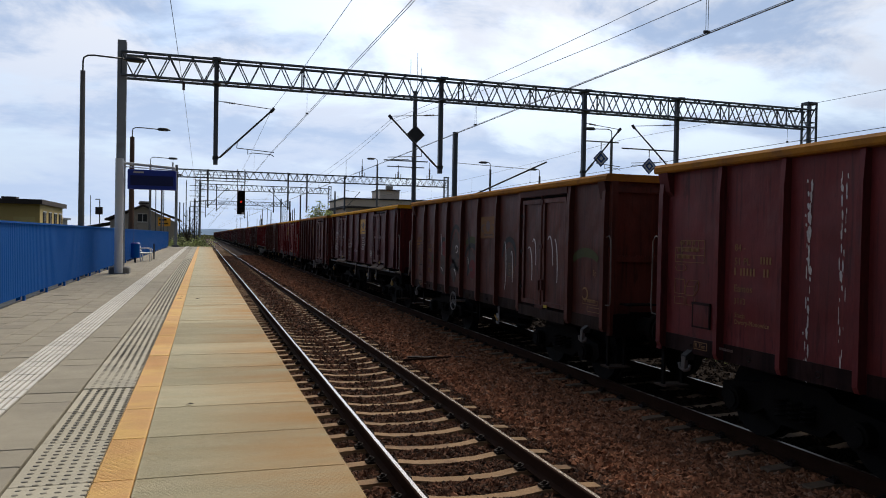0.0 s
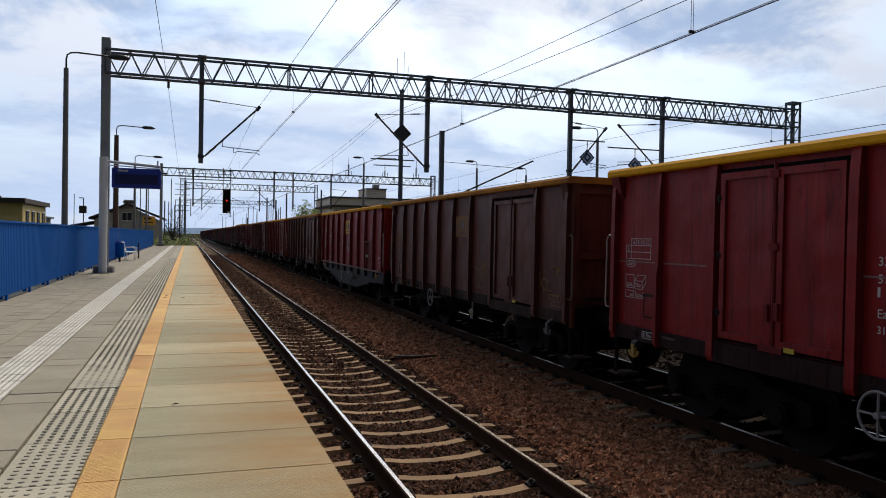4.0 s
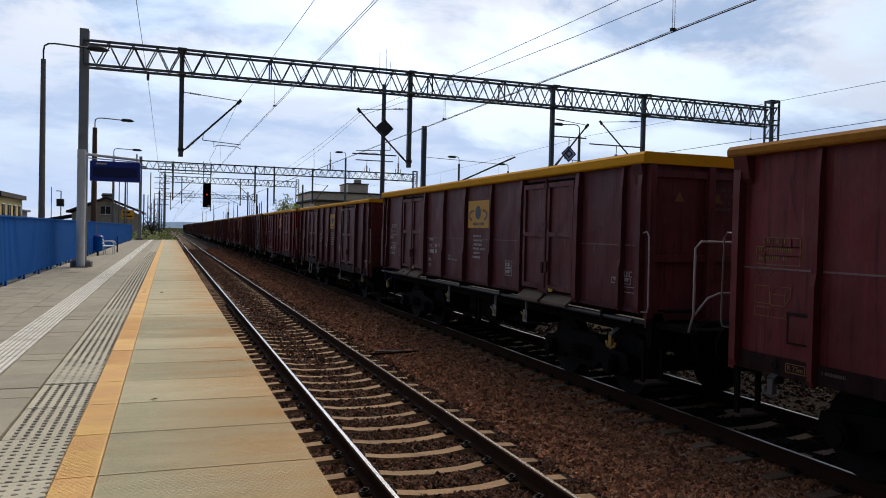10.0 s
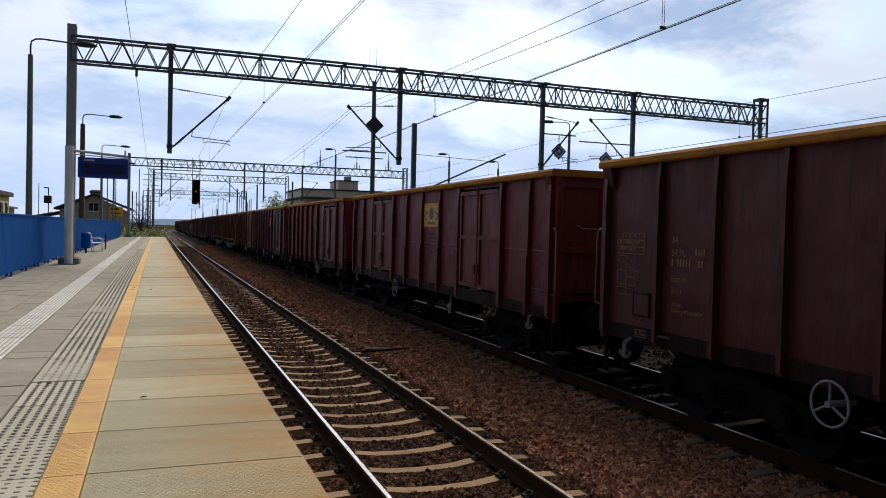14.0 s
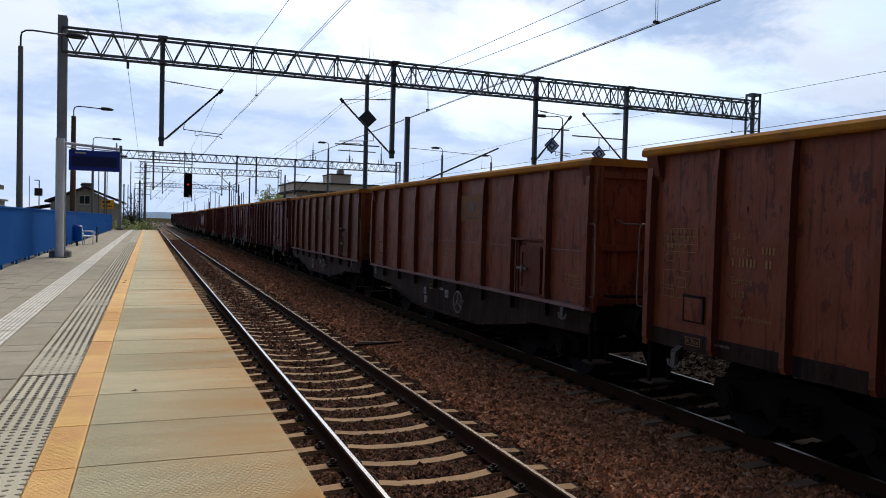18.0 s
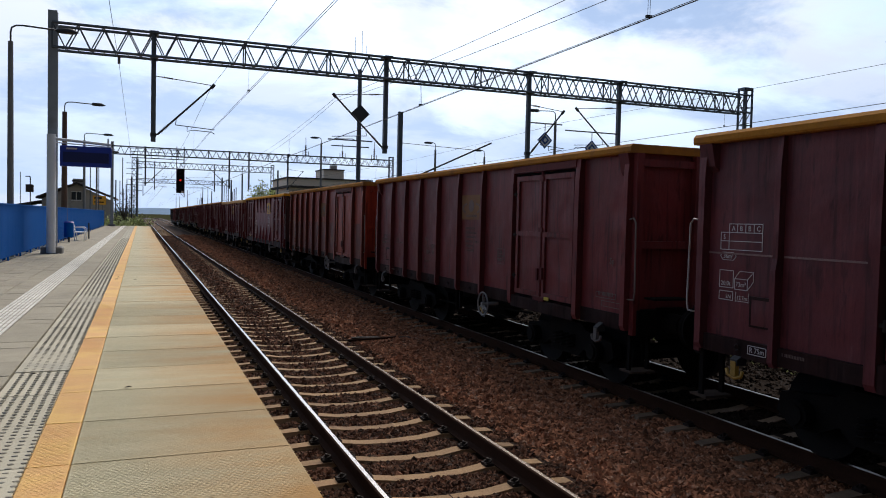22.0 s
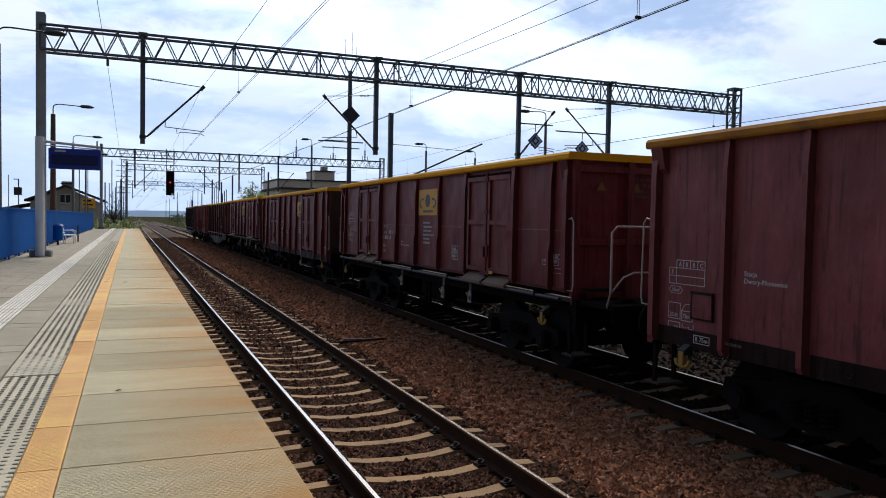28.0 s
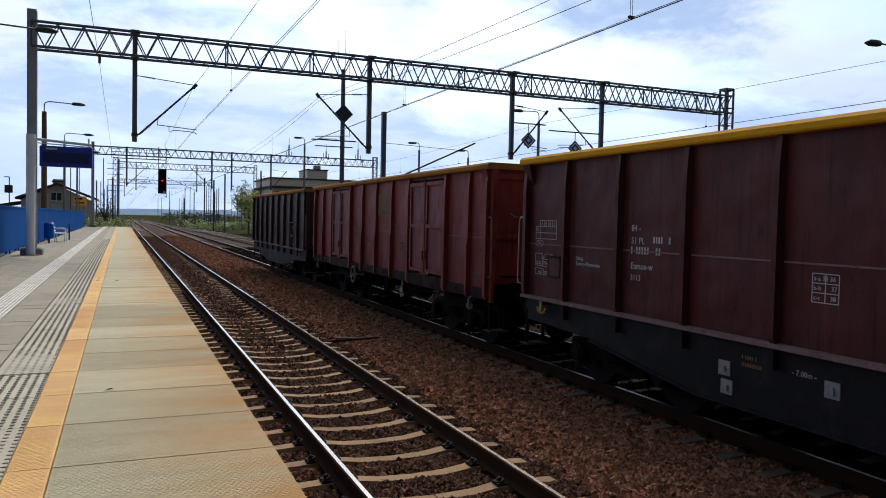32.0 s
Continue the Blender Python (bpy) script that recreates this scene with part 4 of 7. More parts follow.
def rim_make(L, top, deep):
    """The top rim: side profiles with a rounded outer edge, and the end beams."""
    b = Build()
    for s in (-1, 1):
        p = [(s * 1.36, top - deep), (s * 1.50, top - deep), (s * 1.515, top - deep + 0.02), (s * 1.515, top - 0.035), (s * 1.485, top), (s * 1.36, top)]
        b.extrude_y(p if s > 0 else p[::-1], -0.08, L + 0.08)
    for y0, y1 in ((-0.08, 0.07), (L - 0.07, L + 0.08)):
        b.box(-1.36, 1.36, y0, y1, top - deep, top - 0.002)
    return b


def wheel_make(spokes):
    b = Build().ring((-1.50, 0, 0.81), (1, 0, 0), 0.205, 0.014, 28, 6).tube((-1.53, 0, 0.81), (-1.2, 0, 0.81), 0.032, 10)
    for k in range(spokes):
        a = math.pi / 2 + 2 * math.pi * k / spokes
        b.tube((-1.50, 0, 0.81), (-1.50, 0.20 * math.cos(a), 0.81 + 0.20 * math.sin(a)), 0.013, 5)
    return b


def ribbon(b, pts, w, x):
    """A flat painted stroke on the side sheet, as wide as w, through y-z points."""
    n = len(pts)
    v = []
    for k, (y, z) in enumerate(pts):
        y0, z0 = pts[max(k - 1, 0)]
        y1, z1 = pts[min(k + 1, n - 1)]
        d = math.hypot(y1 - y0, z1 - z0) or 1.0
        q = w * (0.55 + 0.45 * math.sin(math.pi * (k + 0.5) / n))
        v += [(x, y - (z1 - z0) / d * q, z + (y1 - y0) / d * q), (x, y + (z1 - z0) / d * q, z - (y1 - y0) / d * q)]
    b.add(v, [(2 * k, 2 * k + 1, 2 * k + 3, 2 * k + 2) for k in range(n - 1)])


def arc(y, z, ry, rz, a0, a1, n=14):
    return [(y + ry * math.cos(radians(a0 + (a1 - a0) * k / n)), z + rz * math.sin(radians(a0 + (a1 - a0) * k / n))) for k in range(n + 1)]


def scribble(seed, y, z, w, h, strokes):
    """A hand-sprayed tag: looping strokes inside one rectangle."""
    q = random.Random(seed)
    out = []
    for k in range(strokes):
        p = [(y + w * (k + q.random()) / strokes, z + h * q.random())]
        a = q.uniform(0, 6.28)
        for j in range(q.randint(5, 9)):
            a += q.uniform(-0.9, 1.1)
            p.append((min(max(p[-1][0] + 0.09 * math.cos(a), y), y + w), min(max(p[-1][1] + 0.11 * math.sin(a), z), z + h)))
        out.append(p)
    return out


def wagon(kind, paint, rim, plate, label, platform_end=0, lettering="letter", seed=0, code="Eaos", wheel=0, streak=None, mid=True, ladder="", ladder_y=0.0, plate_bay=None, num_bay=None, top=None, rim_deep=0.11, spokes=3):
    """One open freight wagon; its body's near end is at y = 0 and it reaches towards +y. The side that faces the platform is -x."""
    spec = TYPES[kind]
    L, ribs, doors, low, TOP, z0 = spec["body"], spec["ribs"], spec["doors"], spec["low"], top or spec["top"], spec["floor"]
    U = TOP - rim_deep   # underside of the rim
    P = PAINT["pale_pink" if paint == "pink_brown" else paint]
    RP = PAINT[{"pink_brown": "rib_brown", "orange_red": "rib_brown_red"}.get(paint, "rib_" + paint)]   # ribs and frames
    DP = PAINT[{"pink_brown": "pale_pink", "warm_red": "faded_maroon"}.get(paint, paint)]   # door leaves
    SILL = PAINT["sill_grime"] if paint in ("rust", "rust_brown", "brown", "pink_brown", "orange_red") else PAINT["grime"]
    ob = thing("freight_wagon", label, "wagon", "wagons of the passing train")
    r = random.Random(seed)
    hand = M["handrail" if lettering == "letter" else "handrail_dim"]

    def put(name, make, mat, key=(), parent=None, at=None, lab=""):
        return part(name, shared((name, kind, mat.name, TOP) + tuple(key), make, mat), None, parent or ob, lab, at)

    def out(s, a, c):
        return sorted((s * a, s * c))

    def shade_flanks(piece):
        """Ribs and door frames: outer faces in the full paint, shade painted into the flanks."""
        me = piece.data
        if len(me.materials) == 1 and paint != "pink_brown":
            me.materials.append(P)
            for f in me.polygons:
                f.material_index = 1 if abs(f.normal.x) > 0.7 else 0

    # ends of 25 and 30 have their shade painted in with the dark colour
    EP = PAINT["soot"] if seed in (25, 30) else PAINT["deep_maroon"] if paint == "pink_brown" else P   # end walls
    boxed = kind == "short"   # the doorway has a lintel and a threshold as deep as the ribs
    for s in (-1, 1):
        put("side_wall", lambda: Build().box(*out(s, WALL - 0.03, WALL), 0.0, L, z0, U), P, (s,))
        for i, y in enumerate(ribs):
            tall = any(abs(y - d) < 0.01 for span in doors for d in span)
            corner = i in (0, len(ribs) - 1)
            w = 0.055 if tall else (0.045 if corner else 0.032)
            low_end = z0 - (0.0 if kind in ("open_bogie", "fishbelly", "short") or corner else 0.03)
            bent = kind in ("long", "open_bogie") and not tall and not corner

            def rib_shape():
                p = [(0, low_end), (0, U), (0.07, U), (0.095, U - 0.3), (0.10, 2.3), (0.10, low_end + 0.06), (0.07, low_end)]
                if bent:
                    p = [(0, low_end), (0, U), (0.05, U), (0.075, U - 0.3), (0.078, 1.98), (0.10, 1.86), (0.10, low_end + 0.05), (0.07, low_end)]
                q = [(s * (WALL + a), z) for a, z in p]
                return Build().extrude_y(q if s < 0 else q[::-1], -w, w)
            shade_flanks(put("rib", rib_shape, RP, (s, tall, corner), at=pose(0, y, 0)))
            if corner and s < 0:
                put("corner_gusset", lambda: Build().extrude_y([(s * WALL, U - 0.001), (s * (RIB + 0.012), U - 0.001), (s * (RIB - 0.04), U - 0.24), (s * WALL, U - 0.30)][::1 if s > 0 else -1], -0.10, 0.10), RP, (s,), at=pose(0, y + (0.05 if i == 0 else -0.05), 0))
            elif kind in ("short", "long") and s < 0:
                put("lashing_ring", lambda: Build().ring((-RIB - 0.004, 0, 0), (1, 0, 0), 0.032, 0.008, 10, 4), M["clip"], (), at=pose(0.05, y + 0.48, z0 + 0.09)) if not tall else None
        for a, c in doors:
            span = c - a
            far_edge = span - (0.17 if boxed else 0.13)
            zb, zt = (z0 + 0.20, U - 0.17) if boxed else (z0 + (0.12 if kind == "open_bogie" else 0.26), U - 0.11)
            door = put("side_door", lambda: Build().box(*out(s, WALL, WALL + 0.045), 0.10, far_edge, zb, zt), DP, (s, round(span, 2)), at=pose(0, a, 0))
            half = span / 2
            for j, (o0, o1) in () if s > 0 else enumerate(((0.10, half - 0.035), (half + 0.035, far_edge))):

                def leaf():
                    b = Build()
                    xs = out(s, WALL + 0.045, WALL + 0.080)
                    for p in ((o0, o0 + 0.075, zb, zt), (o1 - 0.075, o1, zb, zt)):
                        b.box(*xs, *p)
                    for z in [zb, zt - 0.075] + ([(zb + zt) / 2 - 0.01] if mid else []):
                        b.box(*xs, o0 + 0.075, o1 - 0.075, z, z + 0.075)
                    return b
                shade_flanks(put("door_frame", leaf, RP, (s, j, round(half, 2), mid), door))
                if paint == "pink_brown" and s < 0:
                    put("repainted_panel", lambda: Build().box(-WALL - 0.049, -WALL - 0.046, o0 + 0.08, o1 - 0.08, (zb + zt) / 2 + 0.1, zt - 0.08), PAINT["red_brown"], (j,), door, lab="red repainted upper door panel")
            if s > 0:   # the side away from the platform stays plain
                continue
            # near-black strips laid on the sheet as the shade of the door gaps
            put("door_gap", lambda: Build().box(*out(s, WALL + 0.001, WALL + 0.006), 0.055, 0.099, zb - 0.04, zt + 0.05).box(*out(s, WALL + 0.001, WALL + 0.006), far_edge + 0.001, span - 0.055, zb - 0.04, zt + 0.05)
                .box(*out(s, WALL + 0.001, WALL + 0.006), 0.099, far_edge, zt + 0.001, zt + 0.05).box(*out(s, WALL + 0.001, WALL + 0.006), 0.099, far_edge, zb - 0.04, zb - 0.001)
                .box(*out(s, WALL + 0.046, WALL + 0.052), half - 0.033, half + 0.033, zb, zt), M["door_gap"], (s, round(span, 2)), door, lab="dark strips painted as shade in the gaps round the door leaves")
            put("door_lock", lambda: Build().tube((s * (WALL + 0.075), half, zb - 0.08), (s * (WALL + 0.075), half, zt + 0.06), 0.022, 8)
                .box(*out(s, WALL + 0.05, WALL + 0.11), half - 0.09, half - 0.04, zb + 0.28, zb + 0.46).box(*out(s, WALL + 0.05, WALL + 0.11), half + 0.05, half + 0.10, zb + 0.26, zb + 0.44)
                .box(*out(s, WALL + 0.05, WALL + 0.10), half - 0.06, half + 0.06, zb + 1.0, zb + 1.07).box(*out(s, WALL + 0.04, WALL + 0.10), half - 0.06, half + 0.06, zt - 0.10, zt - 0.02)
                .box(*out(s, WALL + 0.04, WALL + 0.11), half - 0.16, half + 0.18, zb - 0.05, zb + 0.01), RP, (s, round(half, 2)), door, lab="locking bar with handles")
            for z in (zb + 0.28, (zb + zt) / 2, zt - 0.28):
                for yy in (far_edge + 0.02,):
                    put("hinge", lambda: Build().tube((s * (WALL + 0.07), 0, -0.05), (s * (WALL + 0.07), 0, 0.05), 0.022, 6).box(*out(s, WALL + 0.03, WALL + 0.08), -0.05, 0.09, -0.018, 0.018), M["clip"], (s,), door, pose(0, yy, z))
            if s < 0:
                put("door_tag", lambda: Build().box(-WALL - 0.12, -WALL - 0.112, 0, 0.14, 0, 0.05), M["tag_yellow"] if seed % 3 else M["handrail_dim"], (), door, pose(0, half - 0.34, zb - 0.02), lab="small yellow tag")
            if boxed:
                put("door_lintel", lambda: Build().box(*out(s, WALL, RIB - 0.012), 0.05, span - 0.05, zt + 0.06, U - 0.002), RP, (s,), door)
                put("door_threshold", lambda: Build().box(*out(s, WALL, RIB - 0.012), 0.05, span - 0.05, z0 - 0.03, zb - 0.045), SILL, (s,), door, lab="scuffed grimy threshold")
            elif kind == "open_bogie":
                for j, (o0, o1) in enumerate(((0.10, half - 0.05), (half + 0.05, span - 0.10))):
                    put("door_sill", lambda: Build().add(
                        [(s * (WALL + 0.02), o0, z0 + 0.06), (s * (WALL + 0.02), o1, z0 + 0.06), (s * 1.56, o1, z0 - 0.05), (s * 1.56, o0, z0 - 0.05),
                         (s * (WALL + 0.02), o0, z0 + 0.02), (s * (WALL + 0.02), o1, z0 + 0.02), (s * 1.56, o1, z0 - 0.09), (s * 1.56, o0, z0 - 0.09)],
                        [(0, 1, 2, 3), (7, 6, 5, 4), (3, 2, 6, 7), (0, 3, 7, 4), (1, 5, 6, 2)]), M["worn_board"], (s, j), door, lab="pale worn door step")
            else:
                put("door_threshold", lambda: Build().box(*out(s, WALL, RIB - 0.015), 0.06, span - 0.06, z0 - 0.03, zb - 0.05), SILL, (s, round(span, 2)), door, lab="scuffed grimy threshold")
        if low:
            black = M["sill_black"] if paint not in ("rust", "rust_brown") else PAINT["sill_grime"]
            put("fishbelly_sill", lambda: Build().extrude_x([(0.0, 0.80), (1.8, 0.74), (3.8, 0.47), (L - 3.8, 0.47), (L - 1.8, 0.74), (L, 0.80), (L, z0), (0, z0)], *out(s, WALL - 0.10, WALL - 0.01)), black, (s,), lab="black fishbelly sill")
            put("sill_flange", lambda: Build().box(*out(s, WALL, RIB + 0.005), 0, L, z0 - 0.035, z0 + 0.01), M["ledge_pale"], (s,))
            put("lower_flange", lambda: Build().extrude_x([(1.8, 0.74), (3.8, 0.47), (L - 3.8, 0.47), (L - 1.8, 0.74), (L - 1.8, 0.715), (L - 3.8, 0.445), (3.8, 0.445), (1.8, 0.715)], *out(s, WALL - 0.05, WALL + 0.05)), black, (s,))
            for yy in ribs[1:-1] if s < 0 else ():
                put("sill_stiffener", lambda: Build().box(*out(s, WALL - 0.012, WALL + 0.07), -0.015, 0.015, 0.92, z0 - 0.036), black, (s,), at=pose(0, yy, 0))
            if s < 0:
                for yy, zz in ((5.40, 0.78), (6.66, 0.55), (6.70, 0.74)):
                    put("inspection_panel", lambda: Build().box(-WALL - 0.006, -WALL + 0.012, 0, 0.16, 0, 0.15).box(-WALL - 0.03, -WALL - 0.006, 0.05, 0.09, 0.04, 0.10), M["brake_plate"], (), at=pose(0, yy, zz), lab="pale inspection panel")
                put("sill_mark", lambda: marks(2, 0.32, 0.15, 31), M["letter_yellow"], (), at=pose(-WALL + 0.008, 6.55, 0.84))
                part("lettering", text_mesh("- 7.00m -", 0.075, M["letter"]), None, ob, at=pose(-WALL + 0.007, 5.93, 0.91) @ pose(0, 0, 0, 90, 0, -90))
            fz = z0 + 0.90
            put("hatch_door", lambda: Build().box(*out(s, WALL, WALL + 0.03), 1.42, 2.12, z0 + 0.06, fz - 0.10).box(*out(s, WALL + 0.03, WALL + 0.05), 1.42, 1.50, z0 + 0.06, fz - 0.10)
                .box(*out(s, WALL + 0.03, WALL + 0.05), 2.04, 2.12, z0 + 0.06, fz - 0.10).box(*out(s, WALL + 0.03, WALL + 0.05), 1.50, 2.04, z0 + 0.06, z0 + 0.15).box(*out(s, WALL + 0.03, WALL + 0.05), 1.50, 2.04, fz - 0.20, fz - 0.10), RP, (s,))
            put("hatch_frame", lambda: Build().box(*out(s, WALL, RIB), 1.24, 2.36, fz, fz + 0.035).box(*out(s, WALL, RIB - 0.02), 2.20, 2.24, z0 + 0.01, fz).tube((s * (WALL + 0.06), 2.15, z0 + 0.03), (s * (WALL + 0.06), 2.15, fz - 0.04), 0.018, 6), RP, (s,))
            put("hatch_latch", lambda: Build().box(*out(s, WALL + 0.05, WALL + 0.08), 1.85, 2.18, z0 + 0.42, z0 + 0.46).box(*out(s, WALL + 0.05, WALL + 0.10), 1.95, 2.0, z0 + 0.39, z0 + 0.49), hand, (s,))
        elif kind == "open_bogie":
            put("sole_bar", lambda: Build().box(*out(s, 1.10, 1.25), 0.0, L, 1.0, z0), M["underframe"], (s,))
            put("bottom_rail", lambda: Build().box(*out(s, WALL, WALL + 0.03), 0.10, L - 0.10, z0 - 0.002, z0 + 0.05), RP, (s,))
            put("air_pipe", lambda: Build().tube((s * 1.50, 0.1, 1.20), (s * 1.50, L - 0.1, 1.20), 0.028, 8), M["pipe"], (s,))
            for yy in (0.8, 2.6, 4.2, 6.2, 8.3, 10.2, 11.9) if s < 0 else ():
                put("pipe_bracket", lambda: Build().box(*out(s, 1.25, 1.53), -0.025, 0.025, 1.15, z0), M["underframe"], (s,), at=pose(0, yy, 0))
        else:
            for a, c in zip(ribs, ribs[1:]):
                if s < 0 and not any(abs(a - d[0]) < 0.01 for d in doors):
                    put("side_sill", lambda: Build().box(*out(s, WALL, WALL + (0.012 if kind == "short" else 0.05)), a + 0.05, c - 0.05, z0 - 0.01, z0 + (0.19 if kind == "short" else 0.17)), SILL, (s, round(a, 2)), lab="grimy side sill")
            if kind == "short":
                put("side_girder", lambda: Build().extrude_x([(3.3, z0 + 0.05), (3.8, 0.74), (L - 3.8, 0.74), (L - 3.3, z0 + 0.05)], *out(s, 0.95, 1.02)), M["underframe"], (s,))
        if kind == "smooth":
            put("side_ledge", lambda: Build().box(*out(s, WALL, WALL + 0.02), 2.78, 9.50, 1.885, 1.91), M["ledge_pale"], (s,))
            put("upper_band", lambda: Build().box(*out(s, WALL, WALL + 0.012), 2.78, 9.50, 2.52, U - 0.08), PAINT["faded_maroon"], (s,), lab="paler dusty upper band")
            for yy in (3.96, 5.16, 6.13, 7.15, 8.28):
                put("upper_gusset", lambda: Build().extrude_y([(s * WALL, 2.42), (s * (WALL + 0.035), 2.46), (s * (RIB - 0.01), U), (s * WALL, U)][::1 if s > 0 else -1], -0.018, 0.018), RP, (s,), at=pose(0, yy, 0))
                put("lower_gusset", lambda: Build().add([(s * (WALL + 0.01), -0.02, 1.88), (s * (WALL + 0.01), 0.03, 1.88), (s * RIB, -0.05, z0 + 0.26), (s * RIB, 0.08, z0 + 0.26), (s * WALL, -0.16, z0 - 0.02),
                                                         (s * WALL, 0.24, z0 - 0.02), (s * (RIB - 0.03), -0.05, z0 - 0.02), (s * (RIB - 0.03), 0.08, z0 - 0.02)],
                                                        [(0, 2, 3, 1), (0, 4, 6, 2), (1, 3, 7, 5), (2, 6, 7, 3)]), P, (s,), at=pose(0, yy, 0))
        if kind in ("open_bogie", "long", "fishbelly"):
            zz = 1.95 if low else (2.17 if kind == "open_bogie" else 1.99)
            for a, c in zip(ribs, ribs[1:]):
                if s < 0 and not any(abs(a - d[0]) < 0.01 for d in doors):
                    put("weld_ledge", lambda: Build().box(*out(s, WALL, WALL + 0.014), a + 0.05, c - 0.05, zz, zz + 0.018), M["ledge_pale"], (s, round(a, 2)))
    for e, y in ((0, 0.0), (1, L)):
        d = -1 if e == 0 else 1
        put("end_wall", lambda: Build().box(-WALL + 0.03, WALL - 0.03, *sorted((y, y - d * 0.03)), min(z0, 1.12), U), EP, (e,))
        for x in (-1.36, -0.45, 0.45, 1.36):
            put("end_post", lambda: Build().box(-0.05, 0.05, *sorted((0, d * 0.09)), z0 - 0.05, U), EP, (e,), at=pose(x, y, 0))
        for z in (1.98, U - 0.16):
            put("end_beam", lambda: Build().box(-1.30, 1.30, *sorted((0, d * 0.06)), 0, 0.09), EP, (e,), at=pose(0, y, z))
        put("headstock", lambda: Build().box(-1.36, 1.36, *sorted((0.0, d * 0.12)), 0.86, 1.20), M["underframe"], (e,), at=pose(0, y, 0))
        for x in (-0.875, 0.875):
            put("buffer", lambda: buffer_make(d), M["underframe"], (e,), at=pose(x, y + d * 0.11, 1.03))
        put("coupling_hook", lambda: Build().box(-0.05, 0.05, *sorted((0, d * 0.30)), -0.06, 0.06).box(-0.04, 0.04, *sorted((d * 0.22, d * 0.30)), 0.06, 0.16)
            .path([(0.03, d * 0.28, 0.02), (0.06, d * 0.45, -0.22), (0.05, d * 0.62, -0.26)], 0.025), M["underframe"], (e,), at=pose(0, y + d * 0.11, 1.0))
        put("brake_hose", lambda: Build().path([(0.35, 0, 0.0), (0.36, d * 0.18, -0.05), (0.36, d * 0.30, -0.25), (0.34, d * 0.45, -0.38)], 0.03), M["black"], (e,), at=pose(0, y + d * 0.11, 1.0))
        if kind in ("smooth", "fishbelly", "long"):
            put("end_handrail", lambda: Build().path([(-1.05, 0, 2.42), (-1.03, d * 0.16, 2.36), (-0.45, d * 0.16, 2.36), (-0.43, 0, 2.42)], 0.011, 6), hand, (e,), at=pose(0, y + d * 0.05, 0), lab="pale bar across the end wall")
        put("end_step", lambda: Build().box(-1.25, -0.75, *sorted((0, d * 0.22)), 1.34, 1.365), M["underframe"], (e,), at=pose(0, y + d * 0.09, 0))
        for s in (-1, 1):
            put("corner_handrail", lambda: Build().path([(s * 1.44, 0, 2.34), (s * 1.455, d * 0.10, 2.36), (s * 1.455, d * 0.15, 2.30), (s * 1.455, d * 0.17, 1.42), (s * 1.455, d * 0.15, 1.34), (s * 1.44, 0, 1.33)], 0.0105, 6), hand, (s, e),
                at=pose(0, y, 0), lab="white handrail")
            put("shunter_step", lambda: Build().box(*out(s, 1.06, 1.42), -0.13, 0.13, 0.40, 0.425), M["step_board"], (s,), at=pose(0, y - d * 0.02, 0))
            if s > 0:
                continue
            for x in (-1.37, -1.09):
                put("step_hanger", lambda: Build().box(-0.015, 0.015, -0.03, 0.03, 0.425, 0.96), M["underframe"], (), at=pose(x, y - d * 0.02, 0))
            hook = put("hook_bracket", lambda: Build().extrude_y([(s * 1.37, z0 + 0.05), (s * 1.49, z0 - 0.03), (s * 1.49, z0 - 0.09), (s * 1.37, z0 - 0.09)][::1 if s < 0 else -1], -0.05, 0.05),
                       M["pipe"], (s,), at=pose(0, y - d * 0.62, -0.0 if kind != "open_bogie" else -0.30))
            put("tow_hook", lambda: Build().box(*out(s, 1.45, 1.50), -0.035, 0.035, z0 - 0.20, z0 - 0.05)
                .path([(s * 1.475, -0.11, z0 - 0.14), (s * 1.475, -0.09, z0 - 0.20), (s * 1.475, 0, z0 - 0.225), (s * 1.475, 0.09, z0 - 0.20), (s * 1.475, 0.11, z0 - 0.14)], 0.020, 6),
                M["hook_yellow"] if lettering == "letter" else M["hook_grey"], (s,), hook)
        put("end_mark", lambda: marks(4, 0.55, 0.34, 5), M[lettering if lettering != "letter" else "letter_dim"], (e,),
            at=pose(-0.45, y + d * 0.004, 2.62 if kind == "open_bogie" else 1.55) @ pose(0, 0, 0, 0, 0, 90 * -d))
    if platform_end:
        m = pose(0, 0, 0) if platform_end == 1 else pose(0, L, 0, 0, 0, 180)
        put("end_platform", lambda: Build().box(-1.3, 1.3, -0.92, -0.12, 1.14, 1.20), M["underframe"], at=m)
        put("platform_rail", lambda: Build().path([(-1.32, -0.80, 1.17), (-1.32, -0.88, 1.38), (-1.32, -0.88, 2.17), (-1.24, -0.88, 2.25), (1.24, -0.88, 2.25), (1.32, -0.88, 2.17), (1.32, -0.88, 1.38), (1.32, -0.80, 1.17)], 0.017)
            .path([(-1.31, -0.88, 1.38), (-1.12, -0.88, 1.58), (-0.95, -0.88, 1.64), (0.95, -0.88, 1.64), (1.12, -0.88, 1.58), (1.31, -0.88, 1.38)], 0.014), M["handrail"], at=m, lab="white guard rail across the platform")
        for xx in (-0.95, -0.35) if platform_end == 1 else ():
            put("warning_sign", lambda: Build().add([(-0.075, -0.004, 0), (0.075, -0.004, 0), (0, -0.004, 0.13), (-0.075, 0, 0), (0.075, 0, 0), (0, 0, 0.13)], [(0, 1, 2), (3, 5, 4), (0, 3, 4, 1), (1, 4, 5, 2), (2, 5, 3, 0)]),
                M["plate_faded"], (), at=pose(xx, -0.064, 2.76), lab="yellow warning triangle")
